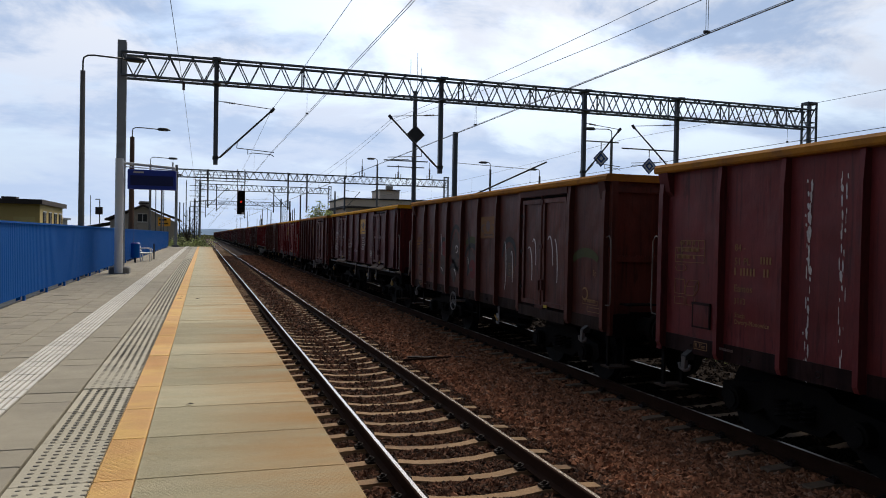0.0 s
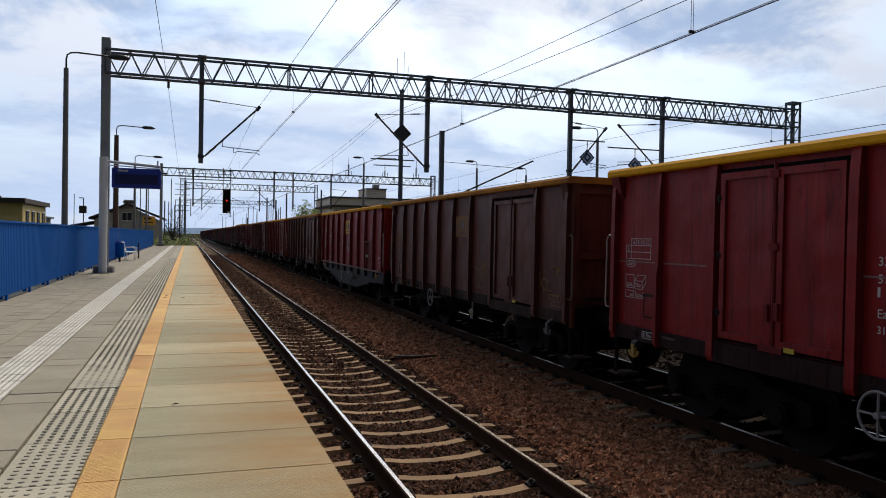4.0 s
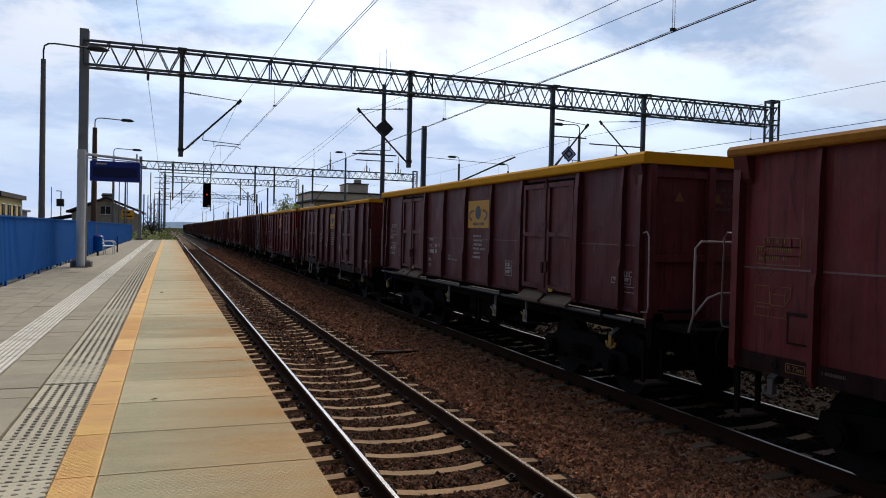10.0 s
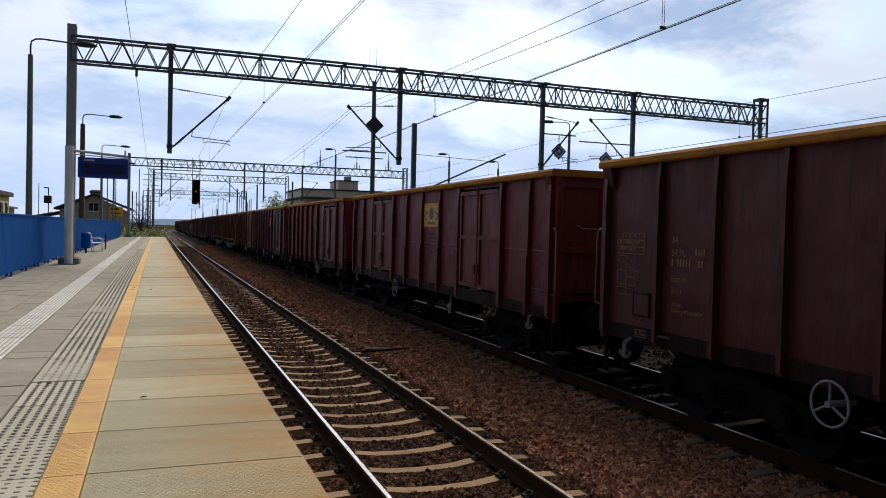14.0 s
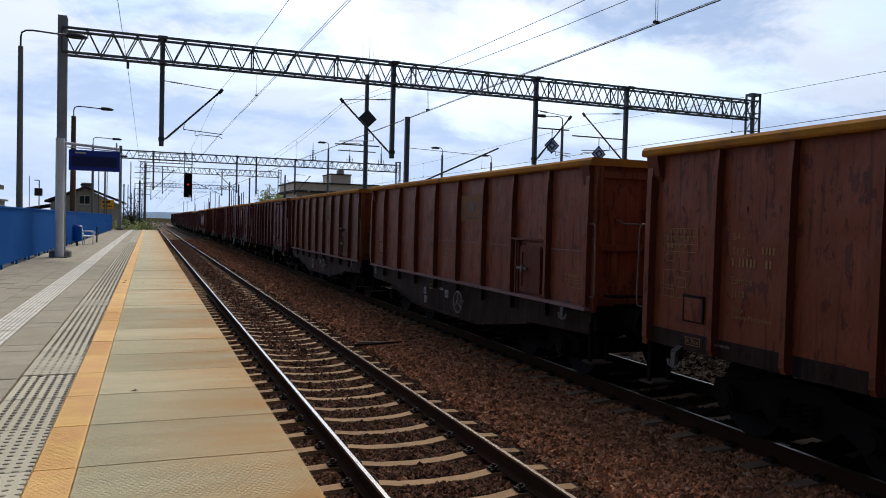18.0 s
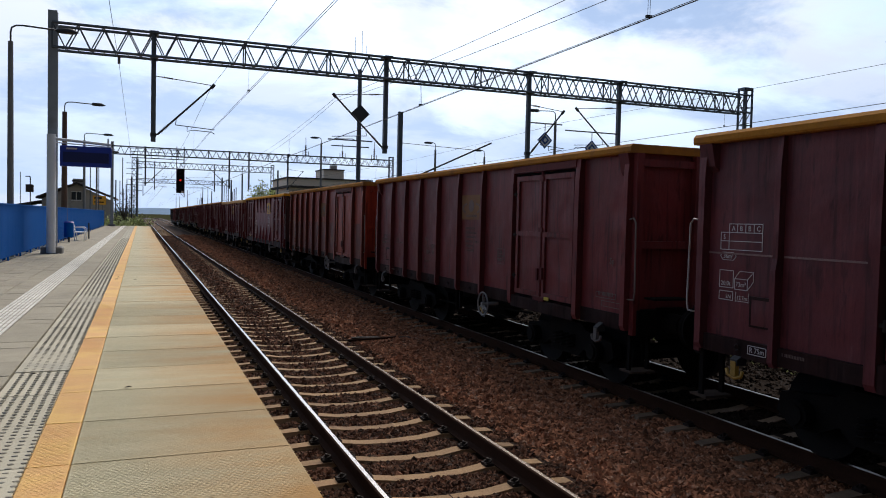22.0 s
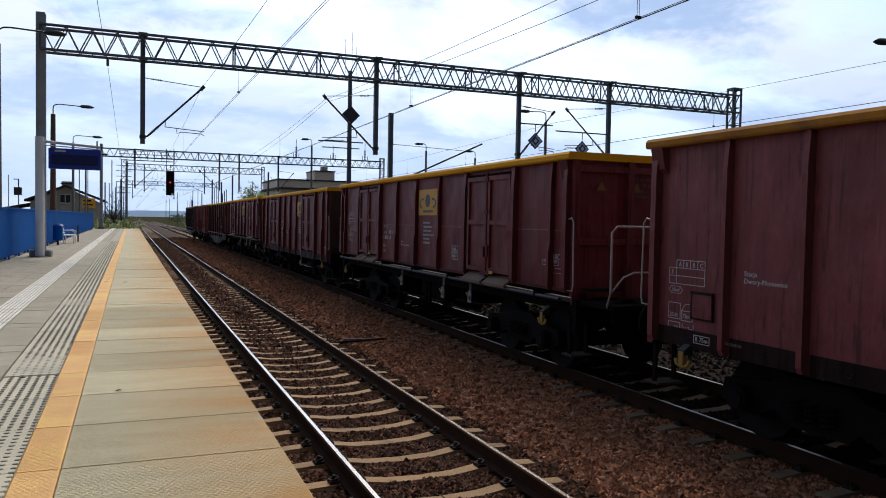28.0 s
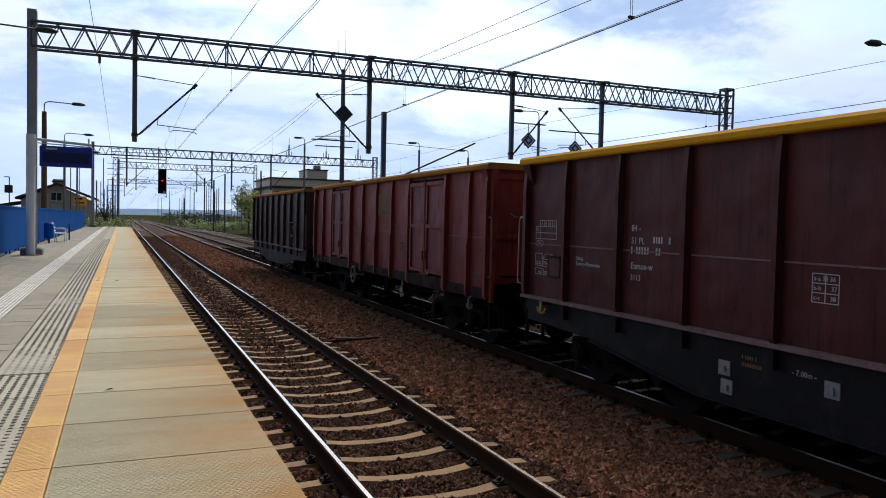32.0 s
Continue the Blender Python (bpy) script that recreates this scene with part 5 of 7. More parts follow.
    put("floor", lambda: Build().box(-1.36, 1.36, 0.03, L - 0.03, 1.16, 1.22), M["load"])
    put("top_rim", lambda: rim_make(L, TOP, rim_deep), M[rim], lab="yellow painted top rim" if rim == "yellow_rim" else "dull ochre top rim")
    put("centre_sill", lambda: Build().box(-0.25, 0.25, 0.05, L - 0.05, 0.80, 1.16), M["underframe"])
    if kind == "open_bogie":
        put("brake_gear_box", lambda: Build().box(-0.85, 0.85, 4.9, 7.3, 0.60, 0.98).box(-1.15, -0.8, 5.2, 6.1, 0.62, 0.98), M["underframe"])
    if not low:
        put("brake_rigging", lambda: Build().tube((-0.7, 4.6, 0.66), (-0.7, 5.5, 0.66), 0.17, 12).tube((-1.1, 3.6, 0.60), (-1.1, L - 3.6, 0.55), 0.018, 6).tube((-1.15, 3.0, 0.78), (-1.15, 4.6, 0.72), 0.02, 6)
            .box(-1.28, -1.22, 5.75, 5.81, 0.55, 1.0).box(-1.28, -1.22, 5.93, 5.97, 0.50, 1.0).tube((0.6, 6.2, 0.66), (0.6, 7.4, 0.66), 0.16, 10), M["underframe"])
        for yy, zz in ((4.40, 0.0),) if kind != "open_bogie" else ((3.42, 0.24), (4.72, 0.20), (7.22, 0.24)):
            put("brake_lever_plate", lambda: Build().box(-1.37, -1.36, 0, 0.15, 0.55, 0.76).box(-1.385, -1.37, 0.04, 0.10, 0.60, 0.68).box(-1.36, -1.33, 0.06, 0.09, 0.60, 1.0), M["brake_plate"], at=pose(0, yy, zz), lab="pale brake change-over plate")
            put("brake_lever", lambda: Build().tube((-1.39, 0.02, 0.62), (-1.39, 0.18, 0.72), 0.014, 5), M["hook_yellow"], at=pose(0, yy, zz))
    if wheel:
        put("handwheel", lambda: wheel_make(spokes), M["wheel_rim"], (spokes,), at=pose(0, wheel, 0 if not low else -0.03), lab="pale grey brake handwheel")
    if ladder == "stirrup":
        put("step_stirrup", lambda: Build().path([(-1.42, -0.26, 1.0), (-1.46, -0.26, 0.54), (-1.46, -0.22, 0.50), (-1.46, 0.22, 0.50), (-1.46, 0.26, 0.54), (-1.42, 0.26, 1.0)], 0.022, 6), M["handrail"], at=pose(0, ladder_y, 0), lab="white step stirrup")
    elif ladder:
        put("step_ladder", lambda: Build().box(-1.44, -1.40, -0.26, -0.23, 0.42, 1.0).box(-1.44, -1.40, 0.23, 0.26, 0.42, 1.0), M["underframe"], at=pose(0, ladder_y, 0))
        for z in (0.46, 0.68):
            put("rung", lambda: Build().box(-1.50, -1.36, -0.23, 0.23, -0.02, 0.02), M["worn_board"], at=pose(0, ladder_y, z))
    for k, y in enumerate((2.05, L - 2.05)):
        bog = put("bogie", lambda: Build().box(-0.95, 0.95, -0.2, 0.2, 0.50, 0.72).box(-0.3, 0.3, -0.35, 0.35, 0.62, 0.80).tube((-0.93, -1.15, 0.4), (0.93, -1.15, 0.4), 0.04)
                  .tube((-0.93, 1.15, 0.4), (0.93, 1.15, 0.4), 0.04), M["underframe"], at=pose(0, y, 0))
        for s in (-1, 1):
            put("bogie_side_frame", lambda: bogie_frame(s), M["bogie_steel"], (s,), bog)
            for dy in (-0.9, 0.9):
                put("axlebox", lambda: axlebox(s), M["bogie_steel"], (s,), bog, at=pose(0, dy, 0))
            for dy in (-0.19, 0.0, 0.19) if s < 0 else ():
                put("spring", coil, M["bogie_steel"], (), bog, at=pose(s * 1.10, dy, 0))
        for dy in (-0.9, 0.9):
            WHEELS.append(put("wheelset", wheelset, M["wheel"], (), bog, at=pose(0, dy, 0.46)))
    # plate and writing on the side towards the platform
    X = -WALL - 0.004
    mat = M[lettering]
    face = pose(0, 0, 0, 90, 0, -90)
    pa, pc = plate_bay or spec["plate"]
    zp, hp = spec["pz"]
    w, centre = min(pc - pa - 0.16, 1.08), (pa + pc) / 2
    if plate:
        pl = put("owner_plate", lambda: Build().box(X - 0.018, X - 0.010, -w / 2, w / 2, zp, zp + hp), M[plate], (round(w, 2),), at=pose(0, centre, 0), lab="yellow owner plate with a dark emblem")

        def emblem():
            e = Build().tube((X - 0.019, w * 0.02, zp + hp * 0.56), (X - 0.022, w * 0.02, zp + hp * 0.56), hp * 0.25, 20)
            return e

        def wreath():
            e = Build()
            for side in (-1, 1):
                for q in range(8):
                    t = radians(-65 + q * 22)
                    e.box(-0.003, 0.0, -0.022, 0.022, -hp * 0.040, hp * 0.040, pose(X - 0.019, w * 0.02 + side * (w * 0.24 + math.cos(t) * w * 0.17), zp + hp * 0.46 + math.sin(t) * hp * 0.17, side * (40 - math.degrees(t) * 0.6)))
            for q in range(10):
                e.box(X - 0.022, X - 0.019, -w * 0.26 + q * w * 0.054, -w * 0.26 + q * w * 0.054 + 0.028, zp + hp * 0.10, zp + hp * 0.20)
            return e
        worn = plate != "plate_yellow"
        put("emblem", emblem, M["letter_dim"] if worn else M["emblem_blue"], (round(w, 2), plate, zp), pl)["kind"] = "stuff"
        put("wreath", wreath, M["letter_dim"] if worn else M["plate_mark"], (round(w, 2), plate, zp), pl)["kind"] = "stuff"
    if lettering == "letter" or plate == "plate_yellow" or seed in (3, 8, 23, 24, 28):
        put("plate_mark", lambda: marks(6, 0.62, 0.50, 21), mat, (), at=pose(X, centre + 0.3, zp - 0.64))
    la, lc = spec["num"] if seed == 21 else spec["load"]
    base_y = lc - 0.22
    dz = -0.42 if seed in (28, 17, 23) else 0.25 if seed == 6 else (0.18 if kind == "open_bogie" else 0.0)
    put("load_table", load_lines, mat, ("t",), at=pose(X, base_y, dz))
    if lettering == "letter":
        for body, size, u, z in LOAD_TEXT:
            part("lettering", text_mesh(body, size, mat), None, ob, at=pose(X - 0.003, base_y - u, z + dz) @ face)
    else:
        put("load_mark", lambda: marks(3, 0.5, 0.26, 8), mat, (), at=pose(X, base_y - 0.04, 2.04 + dz))
    if not low and kind != "open_bogie":
        put("sill_label", lambda: frame_lines(((0, 0.24, 0.0, 0.085),)), mat, ("r",), at=pose(-1.443, L - 0.76, 1.0))
        part("lettering", text_mesh("R 75m", 0.075, mat), None, ob, at=pose(-1.446, L - 0.78, 1.018) @ face)
        put("sill_mark", lambda: marks(1, 0.38, 0.05, 4), M["letter_dim"], ("s",), at=pose(-1.443, L - 1.2, 1.03))
    na, nc = num_bay or (spec["load"] if seed == 21 else spec["num"])
    yn, zn = nc - 0.20, -0.38 if seed in (17, 23, 28) else 0.28 if seed == 6 else (-0.10 if kind in ("long", "smooth", "open_bogie") else 0.0)
    for body, size, z in (("33 RIV" if kind not in ("fishbelly", "short") else "84 -", 0.115, 2.20), ("51 PL", 0.115, 2.045), (code, 0.115, 1.74), ("3113", 0.10, 1.60)):
        part("lettering", text_mesh(body, size, mat), None, ob, at=pose(X - 0.003, yn, z + zn) @ face)
    put("number_mark", lambda: marks(1, 0.40, 0.125, 11), mat, ("o",), at=pose(X, yn - 0.42, 2.015 + zn))
    put("number_mark", lambda: marks(1, 0.72, 0.14, 12), mat, ("n",), at=pose(X, yn, 1.87 + zn))
    sa, sc = (3.22, 4.43) if seed == 21 else spec["station"]
    big = seed == 21
    part("lettering", text_mesh("Stacja\nDwory-Monowice", 0.13 if big else 0.075, mat), None, ob, at=pose(X - 0.003, sc - 0.22, 1.45 if big or sa == na else 1.78) @ face)
    ba, bc = spec["brake"]
    yb = 5.73 if low else (ba + bc) / 2 + 0.05
    put("brake_table", lambda: grid_marks(2, 3, 0.28, 0.26), mat, ("b",), at=pose(X, yb, 1.615 if low else 1.55))
    if low and lettering == "letter":
        for k, row in enumerate(("c-c      38", "b-b      37", "a-a 38 36")):
            part("lettering", text_mesh(row, 0.062, mat), None, ob, at=pose(X - 0.003, yb - 0.015, 1.637 + k * 0.087) @ face)
    else:
        put("brake_mark", lambda: marks(3, 0.24, 0.22, 17), mat, (), at=pose(X, yb - 0.02, 1.555))
    part("lettering", text_mesh("UIC" if kind != "short" else "Sp", 0.12, mat), None, ob, at=pose(X - 0.003, 0.48, 1.75) @ face)
    put("end_code_mark", lambda: marks(1, 0.5, 0.08, 3), mat, (), at=pose(X, 0.72, z0 + 0.36))
    put("revision_frame", lambda: frame_lines(((0, 0.46, 0.0, 0.07), (0.14, 0.60, -0.11, -0.04))), mat, ("f",), at=pose(X, 0.78, z0 + 0.36))
    if kind == "open_bogie" or seed == 12:
        b = Build()
        for k in range(26):
            yy, zz, hh = r.uniform(0.2, L - 0.2), r.uniform(1.6, 2.9), r.uniform(0.04, 0.16)
            ww = hh * r.uniform(0.12, 0.24)
            if not any(abs(yy - q) < 0.14 for q in ribs) and not any(d[0] < yy < d[1] for d in doors):
                b.add([(X - 0.002, yy, zz), (X - 0.002, yy + ww, zz + hh * 0.4), (X - 0.002, yy + ww * 0.4, zz + hh), (X - 0.002, yy - ww * 0.6, zz + hh * 0.6)], [(3, 2, 1, 0)])
        part("paint_scuff", b, M["letter_dim"], ob, "pale scuffed spots")["kind"] = "stuff"
    bays = [(a, c) for a, c in zip(ribs, ribs[1:]) if not any(abs(a - d[0]) < 0.01 for d in doors)]
    if paint == "orange_red":
        for a, c in bays:
            put("repainted_panel", lambda: Build().box(X - 0.003, X - 0.0005, a + 0.05, c - 0.05, z0 + 0.15, 2.12), PAINT["brown_red"], (round(a, 2),), lab="browner repainted lower panel")
    if seed == 8:
        for a, c in bays:
            put("repainted_panel", lambda: Build().box(X - 0.003, X - 0.0005, a + 0.05, c - 0.05, z0 + 0.14, 1.50), PAINT["crimson"], (round(a, 2),), lab="crimson repainted lower band")
        put("number_mark", lambda: marks(1, 1.05, 0.13, 41), mat, ("sill",), at=pose(-1.404, 6.4, 0.985))
        put("sill_mark", lambda: marks(1, 1.0, 0.09, 42), mat, ("sill2",), at=pose(-1.404, 5.2, 0.99))
    if kind != "smooth" and seed != 6:
        flap = put("access_flap", lambda: Build().box(X - 0.018, X, 0, 0.30, z0 + 0.34, z0 + 0.60), P, (), at=pose(0, {"open_bogie": 10.78, "long": 11.50}.get(kind, L - 0.98), 0))
        put("flap_frame", lambda: Build().box(X - 0.022, X, -0.02, 0, z0 + 0.32, z0 + 0.62).box(X - 0.022, X, 0.30, 0.32, z0 + 0.32, z0 + 0.62).box(X - 0.022, X, 0, 0.30, z0 + 0.32, z0 + 0.34)
            .box(X - 0.030, X, -0.02, 0.32, z0 + 0.60, z0 + 0.63), PAINT["grime"], (), flap)
    if streak:
        b = Build()
        for yy, thick, gap in ((0.0, 0.05, 0.02), (0.05, 0.03, 0.10), (-0.39, 0.035, 0.05), (-0.43, 0.02, 0.16))[:4 if seed == 0 else 2]:
            z = 3.02 - r.uniform(0, 0.1)
            while z > (1.0 if seed == 0 else 1.9):
                h = r.uniform(0.03, 0.16)
                wd = thick * r.uniform(0.25, 1.0) * (1.0 if z > 2.0 else 0.6) * (1.0 if seed == 0 else 0.4)
                o = yy + streak + r.uniform(-0.02, 0.02)
                b.add([(X - 0.003, o - wd * 0.3, z - h), (X - 0.003, o + wd * 0.4, z - h * 0.8), (X - 0.003, o + wd * 0.6, z - h * 0.2), (X - 0.003, o, z), (X - 0.003, o - wd * 0.5, z - h * 0.4)], [(4, 3, 2, 1, 0)])
                z -= h * r.uniform(0.5, 1.0) + r.uniform(0.0, gap) * ((1 if z > 2.2 else 2.5) if seed == 0 else 6)
        part("lime_streaks", b, M["lime"], ob, "white run-down streaks")["kind"] = "stuff"

    def paint_on(strokes, width, mm, lab, depth=0.004):
        b = Build()
        for p in strokes:
            ribbon(b, p, width, X - depth)
        part("spray_paint", b, mm, ob, lab)["kind"] = "stuff"

    if seed == 1:   # the large faded piece: pale letters with dark outlines, white glints, green and red
        fill = Build()
        for y, z, ry, rz in ((8.15, 1.72, 0.34, 0.40), (7.20, 1.95, 0.36, 0.50), (7.30, 1.52, 0.30, 0.30), (6.05, 1.72, 0.40, 0.32), (3.85, 1.85, 0.30, 0.34)):
            p = [(y + (a - y) * (0.78 + 0.3 * noise.noise(Vector((3 * a, 3 * c, 1)))), z + (c - z) * (0.85 + 0.4 * noise.noise(Vector((3 * a, 3 * c, 5))))) for a, c in arc(y, z, ry, rz, 0, 345, 23)]
            fill.add([(X - 0.003, a, c) for a, c in p], [tuple(range(len(p)))])
        part("spray_paint", fill, M["spray_grey"], ob, "faded grey letter bodies")["kind"] = "stuff"
        paint_on([arc(8.15, 1.80, 0.36, 0.46, 20, 190), arc(7.18, 1.95, 0.42, 0.62, 10, 185), arc(7.05, 1.72, 0.20, 0.16, 90, 400), arc(6.05, 1.72, 0.45, 0.42, 20, 200), arc(6.35, 1.95, 0.16, 0.5, 100, 260), arc(3.85, 1.85, 0.36, 0.44, 10, 190), arc(7.3, 1.40, 0.36, 0.24, 30, 170)],
                 0.055, M["spray_black"], "dark outlines", 0.006)
        paint_on([arc(7.10, 2.03, 0.09, 0.08, 0, 300), arc(7.32, 1.35, 0.2, 0.2, 100, 170), arc(6.9, 1.55, 0.08, 0.25, 90, 150), arc(4.1, 1.75, 0.10, 0.50, 100, 250), arc(3.72, 1.6, 0.06, 0.45, 60, 200), arc(8.35, 1.35, 0.2, 0.2, 90, 150), arc(6.3, 1.55, 0.06, 0.3, 80, 150), arc(8.4, 2.0, 0.12, 0.4, 100, 200)],
                 0.016, M["lime"], "white glints", 0.008)
        paint_on([arc(0.72, 1.88, 0.45, 0.22, 20, 150), arc(6.05, 2.12, 0.42, 0.14, 20, 160), arc(8.95, 1.65, 0.15, 0.2, 0, 90)], 0.075, M["spray_green"], "faded green spray", 0.0035)
        paint_on([arc(6.0, 1.6, 0.13, 0.13, 0, 330), arc(8.1, 2.02, 0.10, 0.10, 0, 330)], 0.10, M["spray_red"], "red blots", 0.007)
        paint_on([arc(0.72, 1.45, 0.09, 0.09, 40, 330)], 0.02, M["letter_yellow"], "orange ring", 0.006)
        dz_ = [[(y, z) for y, z in p] for p in (arc(1.75, 1.75, 0.12, 0.55, 90, 200), arc(1.95, 1.85, 0.14, 0.5, 60, 180), arc(2.8, 1.7, 0.14, 0.45, 70, 200), arc(2.6, 1.9, 0.10, 0.4, 60, 190))]
        paint_on(dz_, 0.016, M["lime"], "white strokes on the door", 0.046)
    if seed in (7, 5):
        tags = scribble(71, 0.40, 1.42, 0.72, 0.40, 6) + scribble(72, 3.60, 1.25, 0.62, 0.45, 6) + scribble(73, 7.9, 1.3, 0.5, 0.4, 5)
        paint_on(tags, 0.017, M["spray_ochre"], "faded ochre tag", 0.005)
    if seed in (18, 19, 20):   # scars where the paint has flaked away
        b = Build()
        for k in range({18: 240, 19: 420, 20: 60}[seed]):
            yy, zz, hh, lean = r.uniform(0.1, L - 0.1), r.triangular(1.3, 3.05, 2.5), r.uniform(0.02, 0.11), r.gauss(0, 0.35)
            ww = r.uniform(0.004, 0.013)
            if any(abs(yy - q) < 0.16 for q in ribs) or any(d[0] < yy < d[1] for d in doors) or (low and 1.2 < yy < 2.4 and zz < 2.15):
                continue
            m2 = pose(X - (0.02 if zp - 0.1 < zz < zp + hp + 0.1 and pa < yy < pc else 0.002), yy, zz, math.degrees(lean))
            b.add([m2 @ Vector(p) for p in ((0, -ww, 0), (0, ww * 0.3, -hh * 0.2), (0, ww, hh * 0.5), (0, 0, hh), (0, -ww * 0.8, hh * 0.6))], [(0, 1, 2, 3, 4)])
        part("flaked_spots", b, PAINT["brown"], ob, "dark flaked scars in the paint")["kind"] = "stuff"
    for o in ob.children:
        if o.name.split(".")[0] in ("plate_mark", "load_mark", "number_mark", "end_mark", "end_code_mark", "load_table", "brake_table", "sill_mark", "lettering", "brake_mark", "sill_label", "length_mark", "revision_frame"):
            o["kind"] = "stuff"
    return ob


WHEELS = []
SPEED = 13.0
# where each wagon's near end stood at 0 s
NEAR = [-4.93, 7.37, 19.95, 33.93, 46.23, 60.12, 72.30, 84.50, 96.74, 108.95, 121.38, 135.61, 149.62, 163.47, 177.36, 189.73, 203.62, 215.87, 228.22, 240.43, 252.80, 265.10, 277.50, 291.36, 303.63,
        316.02, 329.98, 343.90, 357.81, 370.58, 384.65, 398.49, 412.63, 424.90, 438.90]
FORMS = [  # kind, paint, rim, plate, end platform, lettering
    ("short", "maroon", "dull_rim", "", 0, "letter_yellow"), ("short", "brown", "dull_rim", "plate_faded", 0, "letter_yellow"),
    ("open_bogie", "deep_maroon", "yellow_rim", "plate_yellow", 1, "letter"), ("short", "dim_maroon", "dull_rim", "plate_faded", 0, "letter_dim"),
    ("long", "bright_red", "yellow_rim", "plate_yellow", 0, "letter"), ("short", "brown", "dull_rim", "plate_faded", 0, "letter_yellow"),
    ("fishbelly", "bright_red", "yellow_rim", "plate_yellow", 0, "letter"), ("short", "brown", "dull_rim", "plate_faded", 0, "letter_yellow"),
    ("short", "red_brown", "yellow_rim", "plate_faded", 0, "letter"), ("short", "pink_brown", "dull_rim", "plate_faded", 0, "letter_yellow"),
    ("long", "maroon", "dull_rim", "plate_yellow", 0, "letter_yellow"), ("open_bogie", "dark_maroon", "yellow_rim", "plate_yellow", 1, "letter"),
    ("long", "dark_maroon", "yellow_rim", "plate_yellow", 0, "letter"), ("long", "crimson", "yellow_rim", "plate_yellow", 0, "letter"),
    ("short", "dim_maroon", "dull_rim", "plate_faded", 0, "letter_yellow"), ("long", "maroon", "dull_rim", "plate_yellow", 0, "letter_dim"),
    ("short", "maroon", "dull_rim", "plate_faded", 0, "letter_dim"), ("short", "dark_maroon", "dull_rim", "plate_yellow", 0, "letter_yellow"),
    ("short", "rust", "dull_rim", "plate_faded", 0, "letter_yellow"), ("fishbelly", "rust", "dull_rim", "plate_faded", 0, "letter_yellow"),
    ("fishbelly", "rust_brown", "dull_rim", "plate_faded", 0, "letter_yellow"), ("short", "dark_maroon", "dull_rim", "plate_faded", 0, "letter"),
    ("long", "dark_maroon", "dull_rim", "plate_yellow", 0, "letter"), ("short", "maroon", "dull_rim", "plate_faded", 0, "letter_dim"),
    ("short", "orange_red", "dull_rim", "plate_faded", 0, "letter_yellow"), ("smooth", "maroon", "yellow_rim", "plate_yellow", 0, "letter"),
    ("long", "maroon", "pale_rim", "plate_yellow", 0, "letter"), ("long", "maroon", "dull_rim", "plate_faded", 0, "letter"),
    ("short", "faded_maroon", "dull_rim", "plate_yellow", 0, "letter"), ("open_bogie", "maroon", "yellow_rim", "plate_yellow", 1, "letter"),
    ("long", "maroon", "yellow_rim", "plate_yellow", 0, "letter"), ("open_bogie", "maroon", "yellow_rim", "plate_yellow", 2, "letter"),
    ("fishbelly", "dim_maroon", "yellow_rim", "plate_yellow", 0, "letter"), ("long", "warm_red", "dull_rim", "plate_faded", 0, "letter_dim"),
    ("fishbelly", "soot", "dull_rim", "", 0, "letter_dim"),
]
HANDWHEEL = {0: 6.9, 1: 7.0, 3: 4.06, 4: 8.1, 5: 7.0, 6: 4.5, 7: 7.0, 8: 7.1, 9: 7.2, 10: 8.14, 12: 7.93, 13: 8.35, 14: 7.08, 15: 8.0, 16: 4.1, 17: 7.1, 18: 4.1, 19: 4.6, 20: 4.5, 22: 4.75, 23: 4.2, 24: 4.2, 25: 3.66, 26: 4.7, 27: 8.0,
             28: 7.1, 32: 4.5, 33: 7.9}
MORE = {0: dict(streak=8.38), 17: dict(streak=6.95, num_bay=(6.63, 7.71)), 23: dict(num_bay=(6.63, 7.71)), 28: dict(num_bay=(6.63, 7.71)), 6: dict(plate_bay=(4.84, 6.10)), 32: dict(num_bay=(7.37, 8.60)), 26: dict(top=3.22, rim_deep=0.17, ladder="stirrup", ladder_y=8.9),
        11: dict(top=3.38, rim_deep=0.15), 30: dict(plate_bay=(3.88, 5.02)), 4: dict(spokes=4), 12: dict(ladder="stirrup", ladder_y=9.9), 22: dict(ladder="stirrup", ladder_y=9.9), 10: dict(ladder="ladder", ladder_y=9.0), 13: dict(ladder="ladder", ladder_y=9.1, num_bay=(10.38, 11.46)), 15: dict(num_bay=(7.33, 8.43)), 25: dict(ladder="ladder", ladder_y=11.0),
        8: dict(ladder="ladder", ladder_y=2.6)}
MID_RAIL = (2, 11, 12, 13, 14, 15, 23, 25, 29, 30, 31, 33)   # wagons whose door leaves have a middle rail
WORDS = {"short": "open freight wagon with one side door and ribs", "long": "open freight wagon with two side doors", "open_bogie": "open freight wagon on exposed bogies with two side doors",
         "fishbelly": "open freight wagon over a black fishbelly sill", "smooth": "open freight wagon with smooth sides and gussets"}
COLOURS = {"faded_maroon": "faded dusty maroon", "warm_red": "streaky warm red", "rust_brown": "rusty brown", "dim_maroon": "dull brownish maroon", "crimson": "deep crimson", "deep_maroon": "dark maroon", "maroon": "maroon", "red_brown": "weathered red-brown", "dark_maroon": "dark maroon", "bright_red": "fresh red", "brown": "dusty brown", "pink_brown": "faded pinkish brown", "rust": "rusty orange-brown",
           "orange_red": "faded orange-red", "soot": "sooty dark brown"}
TRAIN = []
